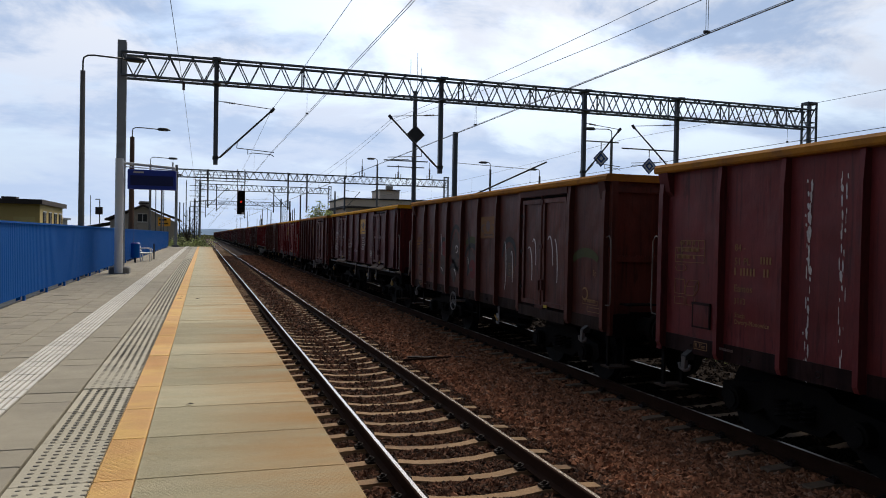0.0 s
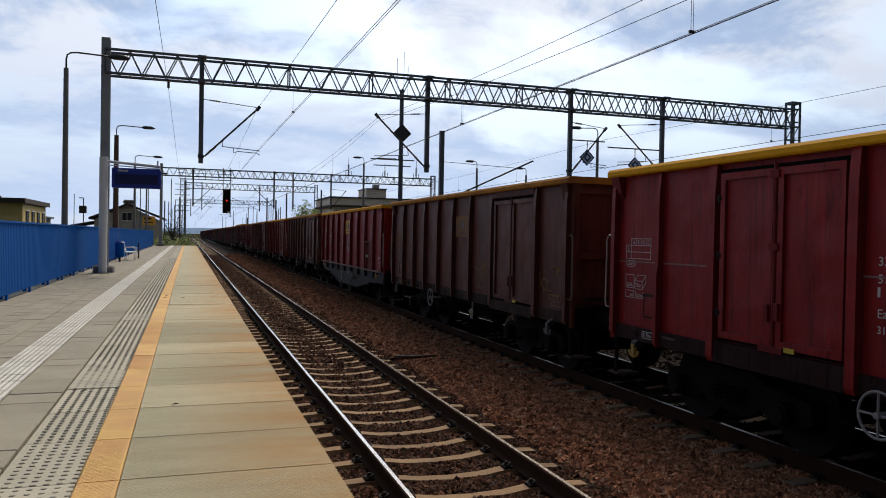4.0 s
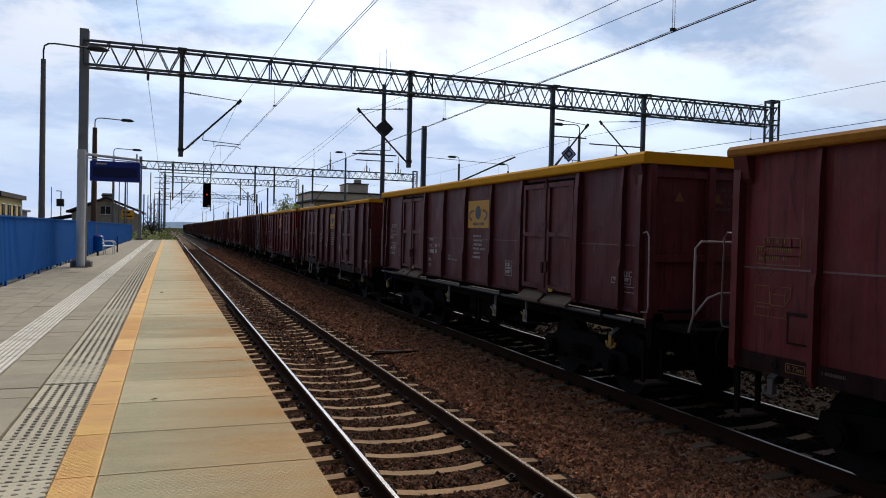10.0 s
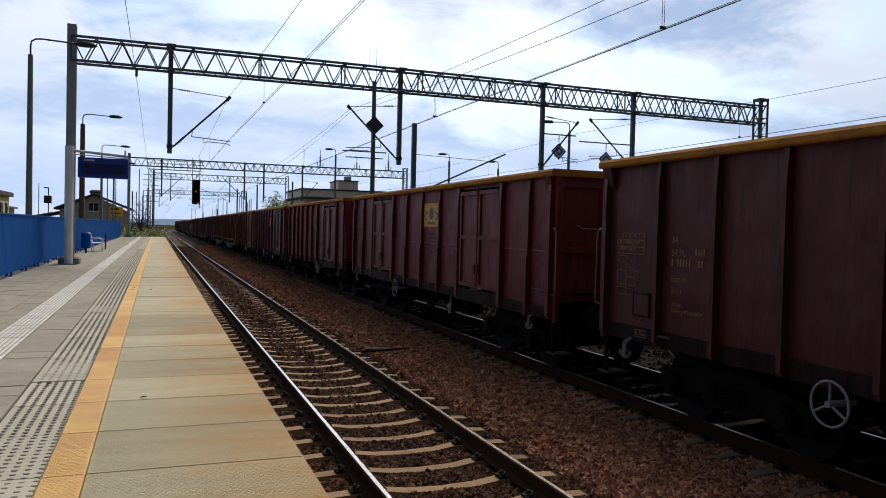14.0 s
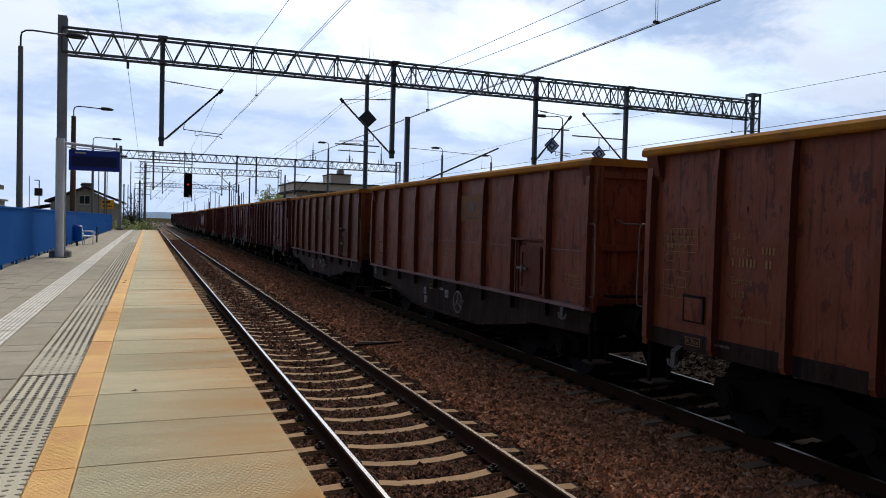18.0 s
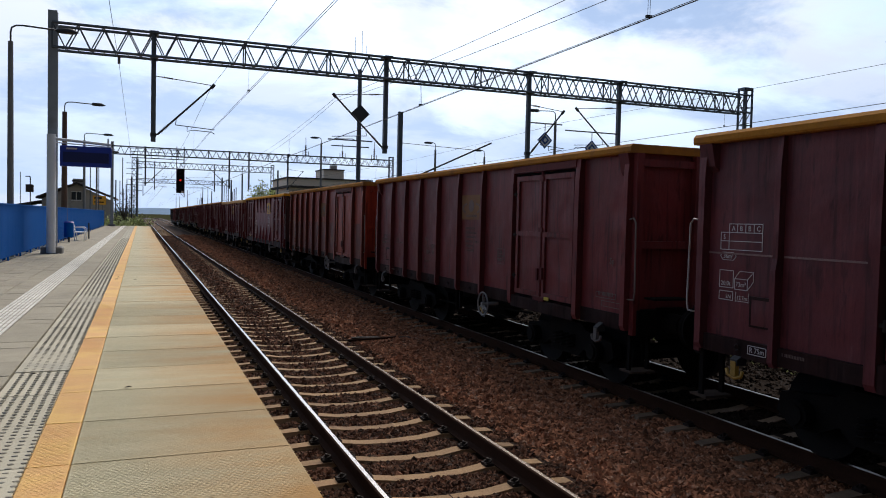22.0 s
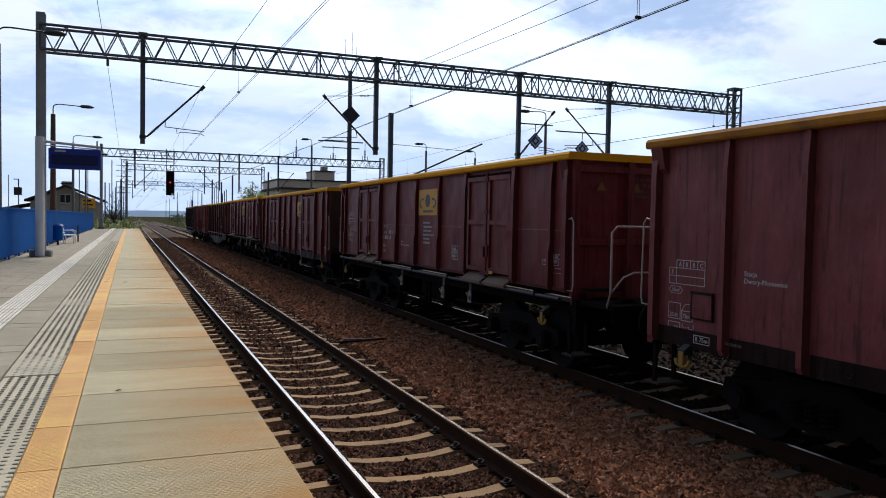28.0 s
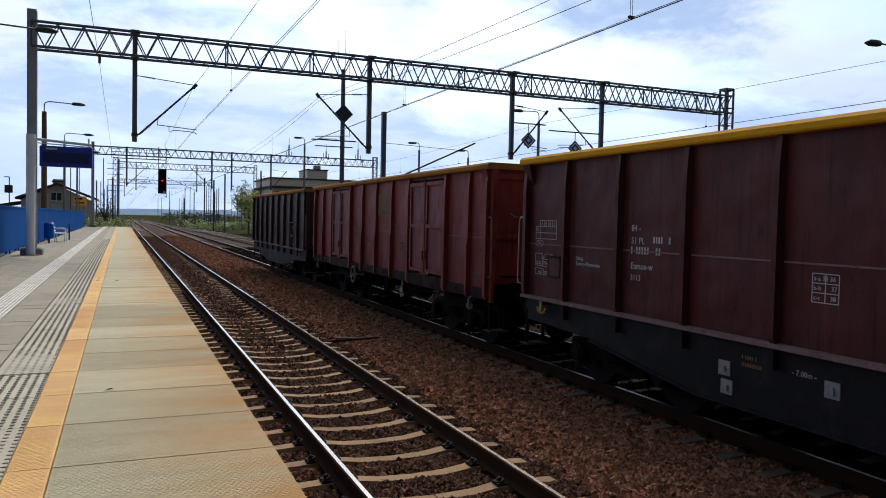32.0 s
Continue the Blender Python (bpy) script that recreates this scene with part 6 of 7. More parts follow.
for i, (form, near) in enumerate(zip(FORMS, NEAR)):
    kind, paint, rim, plate, pf, lett = form
    w = wagon(kind, paint, rim, plate, COLOURS[paint] + " " + WORDS[kind], platform_end=pf, lettering=lett, seed=i, mid=i in MID_RAIL, wheel=HANDWHEEL.get(i, 0),
              code="Eamos-w" if kind == "fishbelly" else ("Eamos" if kind == "short" else ("Eacs" if kind == "open_bogie" else "Eaos")), **MORE.get(i, {}))
    w.matrix_basis = pose(AX2, near, 0)
    TRAIN.append((w, near))

# ---- overhead line ----


def lattice(parent, a, b, depth, width, bays, mat, r=0.035, name="truss"):
    """A box girder from a to b (upper chord's level at a.z), with zigzag webs; chords, front web and back web are parts."""
    a, b = Vector(a), Vector(b)
    d = (b - a) / bays
    side = Vector((-d.y, d.x, 0)).normalized() * width / 2
    dn = Vector((0, 0, -depth))
    for off in (side, -side):
        part("chord", Build().tube(a + off, b + off, r * 1.5, 5), mat, parent)
        part("chord", Build().tube(a + off + dn, b + off + dn, r * 1.5, 5), mat, parent)
    for off in (side, -side):
        w = Build()
        for i in range(bays):
            p, q, m = a + d * i + off, a + d * (i + 1) + off, a + d * (i + 0.5) + off
            w.tube(p, m + dn, r * 0.8, 4).tube(m + dn, q, r * 0.8, 4)
            if i % 4 == 0:
                w.tube(p, p + dn, r, 4)
        part("web", w, mat, parent)["kind"] = "stuff"
    w = Build()
    for i in range(bays + 1):
        w.tube(a + d * i + side, a + d * i - side, r * 0.7, 4).tube(a + d * i + side + dn, a + d * i - side + dn, r * 0.7, 4)
    part("cross_bracing", w, mat, parent)["kind"] = "stuff"


def cantilever(parent, tube_x, y, track_x, z_low, z_top, tag):
    """The bracket that holds one track's wires at a drop tube."""
    s = 1 if track_x > tube_x else -1
    lo, hi = Vector((tube_x + s * 0.15, y, z_low + 0.28)), Vector((track_x - s * 0.1, y, z_top))
    part("bracket_tube", Build().tube(lo, hi, 0.036, 8), M["dark_steel"], parent)
    rod0, rod1 = Vector((tube_x, y, z_top + 0.20)), Vector((track_x - s * 0.18, y, z_top + 0.02))
    part("tie_rod", Build().tube(rod0, rod1, 0.015, 6), M["dark_steel"], parent)
    part("insulator", Build().shed(rod0.lerp(rod1, 0.14), rod0.lerp(rod1, 0.34), 0.042, 7), M["insulator"], parent)
    part("insulator", Build().shed(lo.lerp(hi, 0.04), lo.lerp(hi, 0.20), 0.060, 7), M["insulator"], parent)
    part("apex_clamp", Build().tube(hi - Vector((s * 0.08, 0, 0.10)), hi + Vector((s * 0.05, 0, 0.06)), 0.065, 8), M["dark_steel"], parent)
    part("tube_hinge", Build().box(tube_x - 0.11, tube_x + 0.11, y - 0.11, y + 0.11, z_low + 0.20, z_low + 0.32).tube((tube_x, y, z_low + 0.26), lo, 0.03, 6), M["dark_steel"], parent)
    a0 = tube_x + (track_x - tube_x) * 0.35
    part("registration_arm", Build().tube((a0, y, z_low + 0.68), (track_x - s * 0.03, y, z_low + 0.58), 0.016, 6).tube((a0, y, z_low + 0.68), (a0 + s * 0.03, y, z_low + 0.90), 0.014, 5)
         .path([(a0 + s * 0.42, y, z_low + 0.64), (a0 + s * 0.42, y, z_low + 0.46), (a0 + s * 0.60, y, z_low + 0.52), (track_x - s * 0.15, y, z_low + 0.49), (track_x - s * 0.03, y, z_low + 0.42)], 0.015), M["dark_steel"], parent)


def gantry(y, x0, x1, top, depth, bays, drops, label, signal_x=None):
    g = thing("catenary_gantry", label, "gantry", "overhead line gantries")
    h = Build()
    h.extrude_z([(x0 + a, y + c) for a, c in ((-0.15, -0.17), (0.15, -0.17), (0.15, -0.14), (0.015, -0.14), (0.015, 0.14), (0.15, 0.14), (0.15, 0.17), (-0.15, 0.17), (-0.15, 0.14),
                                              (-0.015, 0.14), (-0.015, -0.14), (-0.15, -0.14))], -0.8, top + 0.45)
    part("mast", h, M["mast_grey"], g, "grey steel H-section mast")
    part("mast_footing", Build().soft(x0 - 0.35, x0 + 0.35, y - 0.35, y + 0.35, -0.8, PZ + 0.25, 0.05), M["concrete_pole"], g)
    h = Build()
    for dx_, dy_ in ((-0.25, -0.2), (0.25, -0.2), (0.25, 0.2), (-0.25, 0.2)):
        h.box(x1 + dx_ - 0.04, x1 + dx_ + 0.04, y + dy_ - 0.04, y + dy_ + 0.04, -0.8, top + 0.4)
    for i in range(11):
        z = -0.6 + i * (top + 0.9) / 11
        for yy in (-0.2, 0.2):
            h.tube((x1 - 0.25, y + yy, z), (x1 + 0.25, y + yy, z + 0.8), 0.025, 4)
        h.box(x1 - 0.25, x1 + 0.25, y - 0.2, y + 0.2, z, z + 0.03)
    h.box(x1 - 0.28, x1 + 0.28, y - 0.24, y + 0.24, top + 0.3, top + 0.42)
    part("lattice_mast", h, M["mast"], g, "lattice steel mast")
    lattice(g, (x0, y, top), (x1, y, top), depth, 0.62, bays, M["mast"])
    for x, zl, tx in drops:
        t = part("drop_tube", Build().box(x - 0.085, x + 0.085, y - 0.085, y + 0.085, zl, top + 0.10).box(x - 0.16, x + 0.16, y - 0.4, y + 0.4, top - 0.02, top + 0.06)
                 .box(x - 0.14, x + 0.14, y - 0.4, y + 0.4, top - depth - 0.05, top - depth), M["mast"], g)
        if tx is not None:
            cantilever(t, x, y, tx, zl, zl + 2.25, "")
    return g


GY = 27.84
gantry(GY, -5.58, 25.9, 8.92, 0.86, 38, ((-2.23, 4.95, 0.0), (6.80, 5.0, AX2), (13.5, 5.1, 15.4), (18.3, 5.3, 15.9)), "wide grey lattice gantry carrying the overhead line across the tracks")
gantry(88.0, -5.58, 26.3, 9.55, 0.86, 38, ((-2.2, 5.3, 0.0), (6.8, 5.3, AX2), (9.0, 5.3, None), (13.5, 5.4, 15.4)), "distant lattice gantry over the tracks with a hanging signal")
gantry(136.0, -3.2, 19.3, 11.0, 1.0, 26, ((-0.5, 6.3, 1.5), (9.3, 6.3, AX2)), "far lattice gantry over the tracks")
gantry(190.0, -3.6, 17, 10.4, 0.9, 24, ((-2.2, 6.3, 0.0), (7.0, 6.3, AX2)), "far lattice gantry over the tracks")


def overhead(name, x, zc, zm, y0, y1, spans, label, twin=True, slack=0.35, drift=0.0):
    """Contact and messenger wires with droppers over one track."""
    ob = thing(name, label, "overhead wire", "overhead wires")
    edges = [y0] + list(spans) + [y1]
    drops = Build()

    def at_y(y):
        return x + drift * max(0.0, GY - y)

    for a, c in zip(edges, edges[1:]):
        n = 14
        sag = slack * ((c - a) / 60.0) ** 2
        pts = []
        for i in range(n + 1):
            t = i / n
            pts.append((at_y(a + (c - a) * t) + (0.05 * math.sin(t * 6.28) if not drift else 0.0), a + (c - a) * t, zm - sag * 4 * t * (1 - t)))
        part("messenger_wire", Build().path(pts, 0.0065, 5), M["wire"], ob)
        k = max(2, int((c - a) / 9))
        for i in range(1, k):
            t = i / k
            y = a + (c - a) * t
            o = at_y(y)
            drops.tube((o, y, zm - sag * 4 * t * (1 - t)), (o, y, zc), 0.004, 4)
            drops.box(o - 0.03, o + 0.03, y - 0.02, y + 0.02, zc + 0.01, zc + 0.05)
    part("dropper", drops, M["wire"], ob)["kind"] = "stuff"
    for dx_ in ((-0.02, 0.02) if twin else (0.0,)):
        part("contact_wire", Build().path([(at_y(y0) + dx_, y0, zc), (x + dx_, GY, zc), (x + dx_, y1, zc)], 0.0055, 5), M["wire"], ob)


overhead("overhead_wires", -0.17, 5.47, 7.15, -34, 420, (GY, 88, 136, 190, 250, 310, 370), "thin dark contact and messenger wires above the near track", True, 0.5, 0.0088)
overhead("overhead_wires", AX2 + 0.1, 5.47, 7.10, -34, 420, (GY, 88, 136, 190, 250, 310, 370), "thin dark contact and messenger wires above the train", True, 0.83)
overhead("overhead_wires", AX2 + 0.14, 5.47, 7.0, -34, 150, (GY, 88, 136), "second thin messenger wire above the train", False, 1.05)
feeder = thing("feeder_wire", "single thin feeder wire hung under the gantries", "overhead wire", "overhead wires")
part("wire", Build().path([(-3.42, -40, 7.9), (-3.42, -5, 7.35), (-3.42, GY, 7.72), (-3.42, 58, 7.2), (-3.42, 88, 8.2), (-3.42, 300, 8.2)], 0.008, 5), M["wire"], feeder)
part("insulator", Build().tube((-3.42, GY, 7.72), (-3.42, GY, 8.03), 0.05, 8), M["insulator"], feeder)
overhead("overhead_wires", 15.4, 5.6, 6.9, -34, 250, (GY, 88, 136, 190), "thin dark wires above the far sidings")

# ---- lamps, board, bench, bin ----


def lamp(x, y, h=8.1, reach=1.35, face=1, base=PZ - 0.2, thick=0.11, mat="concrete_pole"):
    ob = thing("street_lamp", "tall tapered grey platform lamp with a curved arm", "lamp", "platform lamps", at=pose(x, y, PZ - 0.2))
    part("pole", Build().tube((0, 0, base - PZ + 0.2), (0, 0, h - PZ - 0.25), thick, 12, thick * 0.7), M[mat], ob)
    part("arm", Build().path([(0, 0, h - PZ - 0.3), (0, 0, h - PZ + 0.05), (0.03 * face, 0, h - PZ + 0.2), (0.15 * face, 0, h - PZ + 0.28), (0.35 * face, 0, h - PZ + 0.3),
                              (reach * face, 0, h - PZ + 0.26)], 0.028, 8), M["dark_steel"], ob)
    b = Build()
    n = 10
    top_, bot = [], []
    for i in range(n):
        a = 2 * math.pi * i / n
        top_.append((reach * face + face * (0.30 + 0.38 * math.cos(a)), 0.16 * math.sin(a), h - PZ + 0.24))
        bot.append((reach * face + face * (0.30 + 0.26 * math.cos(a)), 0.11 * math.sin(a), h - PZ + 0.18))
    crown = [(reach * face + face * (0.26 + 0.24 * math.cos(2 * math.pi * i / n)), 0.10 * math.sin(2 * math.pi * i / n), h - PZ + 0.34) for i in range(n)]
    b.add(bot + top_ + crown, [(i, (i + 1) % n, n + (i + 1) % n, n + i) for i in range(n)] + [(n + i, n + (i + 1) % n, 2 * n + (i + 1) % n, 2 * n + i) for i in range(n)]
          + [tuple(range(2 * n, 3 * n)), tuple(range(n - 1, -1, -1))], True)
    part("lamp_head", b, M["dark_steel"], ob)
    return ob


lamp(-6.62, 25.8, h=8.22)
for y in (60.7, 78.1):
    lamp(-6.62, y)
lamp(-6.50, 43.3, thick=0.17, mat="rust_pole")

# departure board on its own arm at the gantry mast
board = thing("departure_board", "blue hanging departure board, screen dark, on a grey post", "display board")
part("post", Build().tube((-5.58, GY - 0.45, PZ), (-5.58, GY - 0.45, 4.98), 0.15, 14), M["grey_paint"], board, "light grey round post")
part("post_foot", Build().soft(-5.85, -5.31, GY - 0.72, GY - 0.18, PZ, PZ + 0.03, 0.01), M["dark_steel"], board)
part("arm", Build().tube((-5.58, GY - 0.45, 4.83), (-3.65, GY - 0.45, 4.70), 0.05, 8).tube((-5.58, GY - 0.45, 4.70), (-3.65, GY - 0.45, 4.62), 0.02, 6).tube((-3.75, GY - 0.45, 4.5), (-3.75, GY - 0.45, 4.92), 0.03, 8),
     M["grey_paint"], board)
part("case", Build().soft(-5.30, -3.62, GY - 0.58, GY - 0.30, 3.88, 4.60, 0.02), M["navy"], board)
part("screen", Build().box(-5.20, -3.72, GY - 0.60, GY - 0.582, 4.02, 4.38), M["screen"], board)
part("heading_bar", Build().box(-5.1, -4.75, GY - 0.596, GY - 0.583, 4.47, 4.53), M["letter"], board)

bench = thing("bench", "curved metal slatted bench beside the blue fence", "bench", at=pose(-5.55, 41.5, PZ))
for i in range(5):
    part("slat", Build().box(-0.30 + i * 0.11, -0.22 + i * 0.11, -0.8, 0.8, 0.43, 0.46), M["grey_paint"], bench)
for i in range(4):
    part("slat", Build().box(-0.36 - i * 0.02, -0.33 - i * 0.02, -0.8, 0.8, 0.52 + i * 0.1, 0.59 + i * 0.1), M["grey_paint"], bench)
for y in (-0.7, 0.7):
    part("bench_leg", Build().path([(0.2, y, 0), (0.2, y, 0.43), (-0.3, y, 0.43), (-0.45, y, 0.95)], 0.025).tube((-0.25, y, 0), (-0.28, y, 0.43), 0.025), M["grey_paint"], bench)
    part("armrest", Build().path([(0.2, y, 0.43), (0.24, y, 0.62), (0.1, y, 0.70), (-0.36, y, 0.68)], 0.022), M["grey_paint"], bench)
bin_ = thing("litter_bin", "blue round litter bin on a low post", "litter bin", at=pose(-5.92, 38.9, PZ))
part("drum", Build().tube((0, 0, 0.25), (0, 0, 0.95), 0.22, 14), M["fence"], bin_)
part("lid", Build().tube((0, 0, 0.95), (0, 0, 1.03), 0.25, 14, 0.18), M["navy"], bin_)
part("foot", Build().tube((0, 0, 0), (0, 0, 0.25), 0.05, 8), M["dark_steel"], bin_)
solid("marker_post", Build().tube((-5.35, 44.5, PZ), (-5.35, 44.5, PZ + 0.9), 0.04, 8), M["dark_steel"], "short dark post standing on the platform", "post")

# hanging signal under the second gantry
sig = thing("railway_signal", "black hanging railway signal showing a red light", "signal")
part("hanger", Build().box(1.03, 1.10, 87.95, 88.05, 7.3, 9.8).box(1.82, 1.89, 87.95, 88.05, 7.3, 9.8).box(-3.8, 2.2, 87.1, 87.16, 8.6, 8.66).box(-3.8, 2.2, 87.1, 87.16, 8.95, 9.01).box(-3.6, 1.9, 87.1, 87.7, 8.3, 8.36), M["dark_steel"], sig)
for i in range(9):
    part("walkway_post", Build().tube((-3.7 + 0.7 * i, 87.13, 8.3), (-3.7 + 0.7 * i, 87.13, 9.35), 0.03, 5), M["dark_steel"], sig)
part("walkway_rail", Build().box(-3.8, 2.2, 87.1, 87.16, 9.30, 9.35), M["dark_steel"], sig)
part("signal_back", Build().soft(1.03, 1.9, 87.55, 87.95, 4.62, 7.36, 0.05), M["black"], sig)
for k in range(5):
    z = 5.05 + k * 0.50
    part("hood", Build().tube((1.46, 87.55, z), (1.46, 87.25, z), 0.17, 12, caps=False), M["black"], sig)
    part("lens", Build().tube((1.46, 87.56, z), (1.46, 87.52, z), 0.10, 12), M["red_glow"] if k == 2 else M["glass"], sig, "lit red lens" if k == 2 else "")
part("number_board", Build().box(1.55, 1.8, 87.50, 87.55, 4.66, 4.86), M["letter"], sig)

# poles beyond the train


def plain_pole(x, y, top, r, label, square=False, name="mast"):
    b = Build()
    if square:
        b.box(x - r, x + r, y - r, y + r, -0.8, top)
    else:
        b.tube((x, y, -0.8), (x, y, top), r, 10, r * 0.8)
    return solid(name, b, M["mast"], label, "mast", "line-side masts")


post = thing("sign_mast", "tall thin grey mast with a diamond sign seen from behind", "mast")
part("pole", Build().tube((9.0, 40, -0.8), (9.0, 40, 10.8), 0.15, 10, 0.12), M["mast"], post)
part("diamond_sign", Build().box(-0.39, 0.39, -0.02, 0.02, -0.39, 0.39, pose(9.0, 39.8, 8.25, 0, 45, 0)), M["dark_steel"], post, "grey back of a diamond sign")
for ax_, az_ in ((8.7, 12.6), (9.1, 13.0), (9.35, 12.2)):
    part("antenna", Build().tube((ax_, 40, 10.3), (ax_, 40, az_), 0.012, 5), M["wire"], post)
part("crossarm", Build().box(7.2, 9.8, 39.95, 40.05, 6.7, 6.76).box(7.4, 9.6, 39.95, 40.05, 6.35, 6.40), M["dark_steel"], post)
plain_pole(14.14, 48, 9.75, 0.15, "dark square steel mast beyond the train", True)
m2 = thing("bracket_mast_arm", "long diagonal bracket arm with wires on the dark mast", "bracket")
part("bracket_tube", Build().tube((14.3, 48, 4.8), (21.2, 48, 8.0), 0.06, 8), M["dark_steel"], m2)
part("tie_rod", Build().tube((14.3, 48, 7.6), (20.2, 48, 7.4), 0.02, 6), M["dark_steel"], m2)
part("registration_arm", Build().tube((16.5, 48, 5.5), (23.5, 48, 5.3), 0.02, 6), M["dark_steel"], m2)
for x, y, top in ((18.35, 52, 8.1), (22.5, 52, 7.75), (11.7, 62, 9.0)):
    lamp(x, y, top, 0.3, -1, -0.76)
lamp(19.6, 36, 8.6, 1.1, -1, -0.76)
lamp(20.1, 14, 7.98, 1.1, -1, -0.76)
for x, z, tx in ((14.38, 6.01, 13.5), (16.87, 5.78, 18.3)):
    sgn = thing("diamond_signal_sign", "blue and white diamond sign hung on the overhead line", "sign", "diamond signs")
    part("board", Build().box(-0.27, 0.27, -0.01, 0.01, -0.27, 0.27, pose(x, GY, z, 0, 45, 0)), M["sign_blue"], sgn)
    part("white_frame", Build().box(-0.21, 0.21, -0.006, 0.0, -0.21, 0.21, pose(x, GY - 0.014, z, 0, 45, 0)), M["white"], sgn)
    part("blue_field", Build().box(-0.15, 0.15, -0.006, 0.0, -0.15, 0.15, pose(x, GY - 0.024, z, 0, 45, 0)), M["sign_blue"], sgn)
    part("white_square", Build().box(-0.07, 0.07, -0.006, 0.0, -0.07, 0.07, pose(x, GY - 0.034, z, 0, 45, 0)), M["white"], sgn)
    part("hanger", Build().tube((x, GY, z + 0.4), (x, GY, z + 0.75), 0.02, 6).tube((tx, GY, z + 0.75), (2 * x - tx, GY, z + 0.75), 0.03, 6), M["dark_steel"], sgn)

# ---- buildings ----


def window(parent, x, y, z, w, h, face=-1, axis="y"):
    f = Build()
    if axis == "y":
        f.box(x - w / 2, x + w / 2, y - 0.03, y + 0.03, z, z + h)
        fr = Build().box(x - w / 2 - 0.06, x + w / 2 + 0.06, y - 0.05, y - 0.03, z + h, z + h + 0.08).box(x - w / 2 - 0.06, x + w / 2 + 0.06, y - 0.09, y - 0.03, z - 0.1, z)
        fr.box(x - 0.03, x + 0.03, y - 0.05, y - 0.03, z, z + h)
    else:
        f.box(x - 0.03, x + 0.03, y - w / 2, y + w / 2, z, z + h)
        fr = Build().box(x + 0.03, x + 0.05, y - w / 2 - 0.06, y + w / 2 + 0.06, z + h, z + h + 0.08).box(x + 0.03, x + 0.09, y - w / 2 - 0.06, y + w / 2 + 0.06, z - 0.1, z)
        fr.box(x + 0.03, x + 0.05, y - 0.03, y + 0.03, z, z + h)
    p = part("window", f, M["glass"], parent)
    part("window_frame", fr, M["white"], p)


# flat-roofed signal building on the far side
bld = thing("signal_building", "cream flat-roofed station building with a roof block", "building")
part("wall", Build().box(18.6, 31.0, 115, 128, -0.8, 6.75), M["cream_plaster"], bld)
part("roof", Build().box(18.0, 31.7, 114.2, 129, 6.75, 7.05).box(18.0, 31.7, 114.2, 129, 8.15, 8.35), M["roof_dark"], bld)
part("parapet", Build().box(18.2, 31.5, 114.4, 128.6, 7.05, 8.15), M["cream_plaster"], bld)
part("roof_block", Build().box(24.6, 27.9, 118, 124, 8.35, 9.9), M["cream_plaster"], bld)
part("roof_block_cap", Build().box(24.5, 28.0, 117.8, 124.2, 9.9, 10.05), M["roof_dark"], bld)
part("chimney", Build().box(26.0, 27.0, 119, 120, 10.05, 10.75), M["plaster"], bld)
for k in range(8):
    window(bld, 19.6 + k * 1.45, 114.98, 5.0, 1.1, 1.2)

house = thing("gable_house", "small grey rendered house with a dark gable roof", "house")
hx0, hx1, hy, hr = -14.3, -5.5, 100.0, -9.9
part("wall", Build().extrude_y([(hx0 + 0.6, -0.8), (hx1 - 0.6, -0.8), (hx1 - 0.6, 3.75), (hr, 5.6), (hx0 + 0.6, 3.75)], hy, hy + 11), M["plaster"], house)
part("roof", Build().extrude_y([(hr, 5.85), (hx0, 4.0), (hx0, 3.75), (hr, 5.6)], hy - 0.5, hy + 11.5), M["roof_dark"], house)
part("roof", Build().extrude_y([(hr, 5.85), (hr, 5.6), (hx1, 3.85), (hx1, 4.1)], hy - 0.5, hy + 11.5), M["roof_dark"], house)
part("chimney", Build().box(-10.5, -9.35, hy + 2, hy + 3, 4.8, 6.35), M["plaster"], house)
part("chimney_cap", Build().box(-10.6, -9.25, hy + 1.9, hy + 3.1, 6.0, 6.15), M["roof_dark"], house)
part("annex_wall", Build().box(-18.5, hx0 + 0.55, hy + 1, hy + 9, -0.8, 2.6), M["plaster"], house)
part("annex_roof", Build().extrude_y([(-18.8, 2.35), (hx0 + 0.6, 3.4), (hx0 + 0.6, 3.6), (-18.8, 2.55)], hy + 0.6, hy + 9.4), M["roof_dark"], house)
window(house, -9.95, hy - 0.02, 3.7, 1.05, 0.95)
window(house, -12.2, hy - 0.02, 1.0, 1.1, 1.4)
ysign = thing("orange_notice_sign", "orange notice sign with dark bars on posts", "sign")
part("panel", Build().box(-7.75, -6.35, 92.9, 92.96, 3.1, 4.15), M["sign_orange"], ysign)
part("writing_bar", Build().box(-7.6, -6.8, 92.88, 92.9, 3.78, 3.98), M["black"], ysign)
part("writing_bar", Build().box(-7.6, -6.6, 92.88, 92.9, 3.35, 3.48), M["black"], ysign)
part("post", Build().tube((-7.4, 93, -0.8), (-7.4, 93, 4.0), 0.04).tube((-6.7, 93, -0.8), (-6.7, 93, 4.0), 0.04), M["steel"], ysign)

yb = thing("yellow_building", "long low yellow rendered building with a dark flat roof", "building")
part("wall", Build().box(-40, -14.2, 60, 69.5, -0.8, 4.25), M["yellow_plaster"], yb)
part("roof", Build().box(-40.5, -13.95, 59.5, 70.0, 4.25, 4.6), M["roof_dark"], yb)
for k in range(4):
    window(yb, -14.19, 61.7 + 2.2 * k, 2.75, 1.1, 0.95, axis="x")
part("pale_patch", Build().box(-15.95, -14.5, 59.97, 60.0, 2.2, 3.3), M["pale_yellow"], yb, "paler repainted patch")
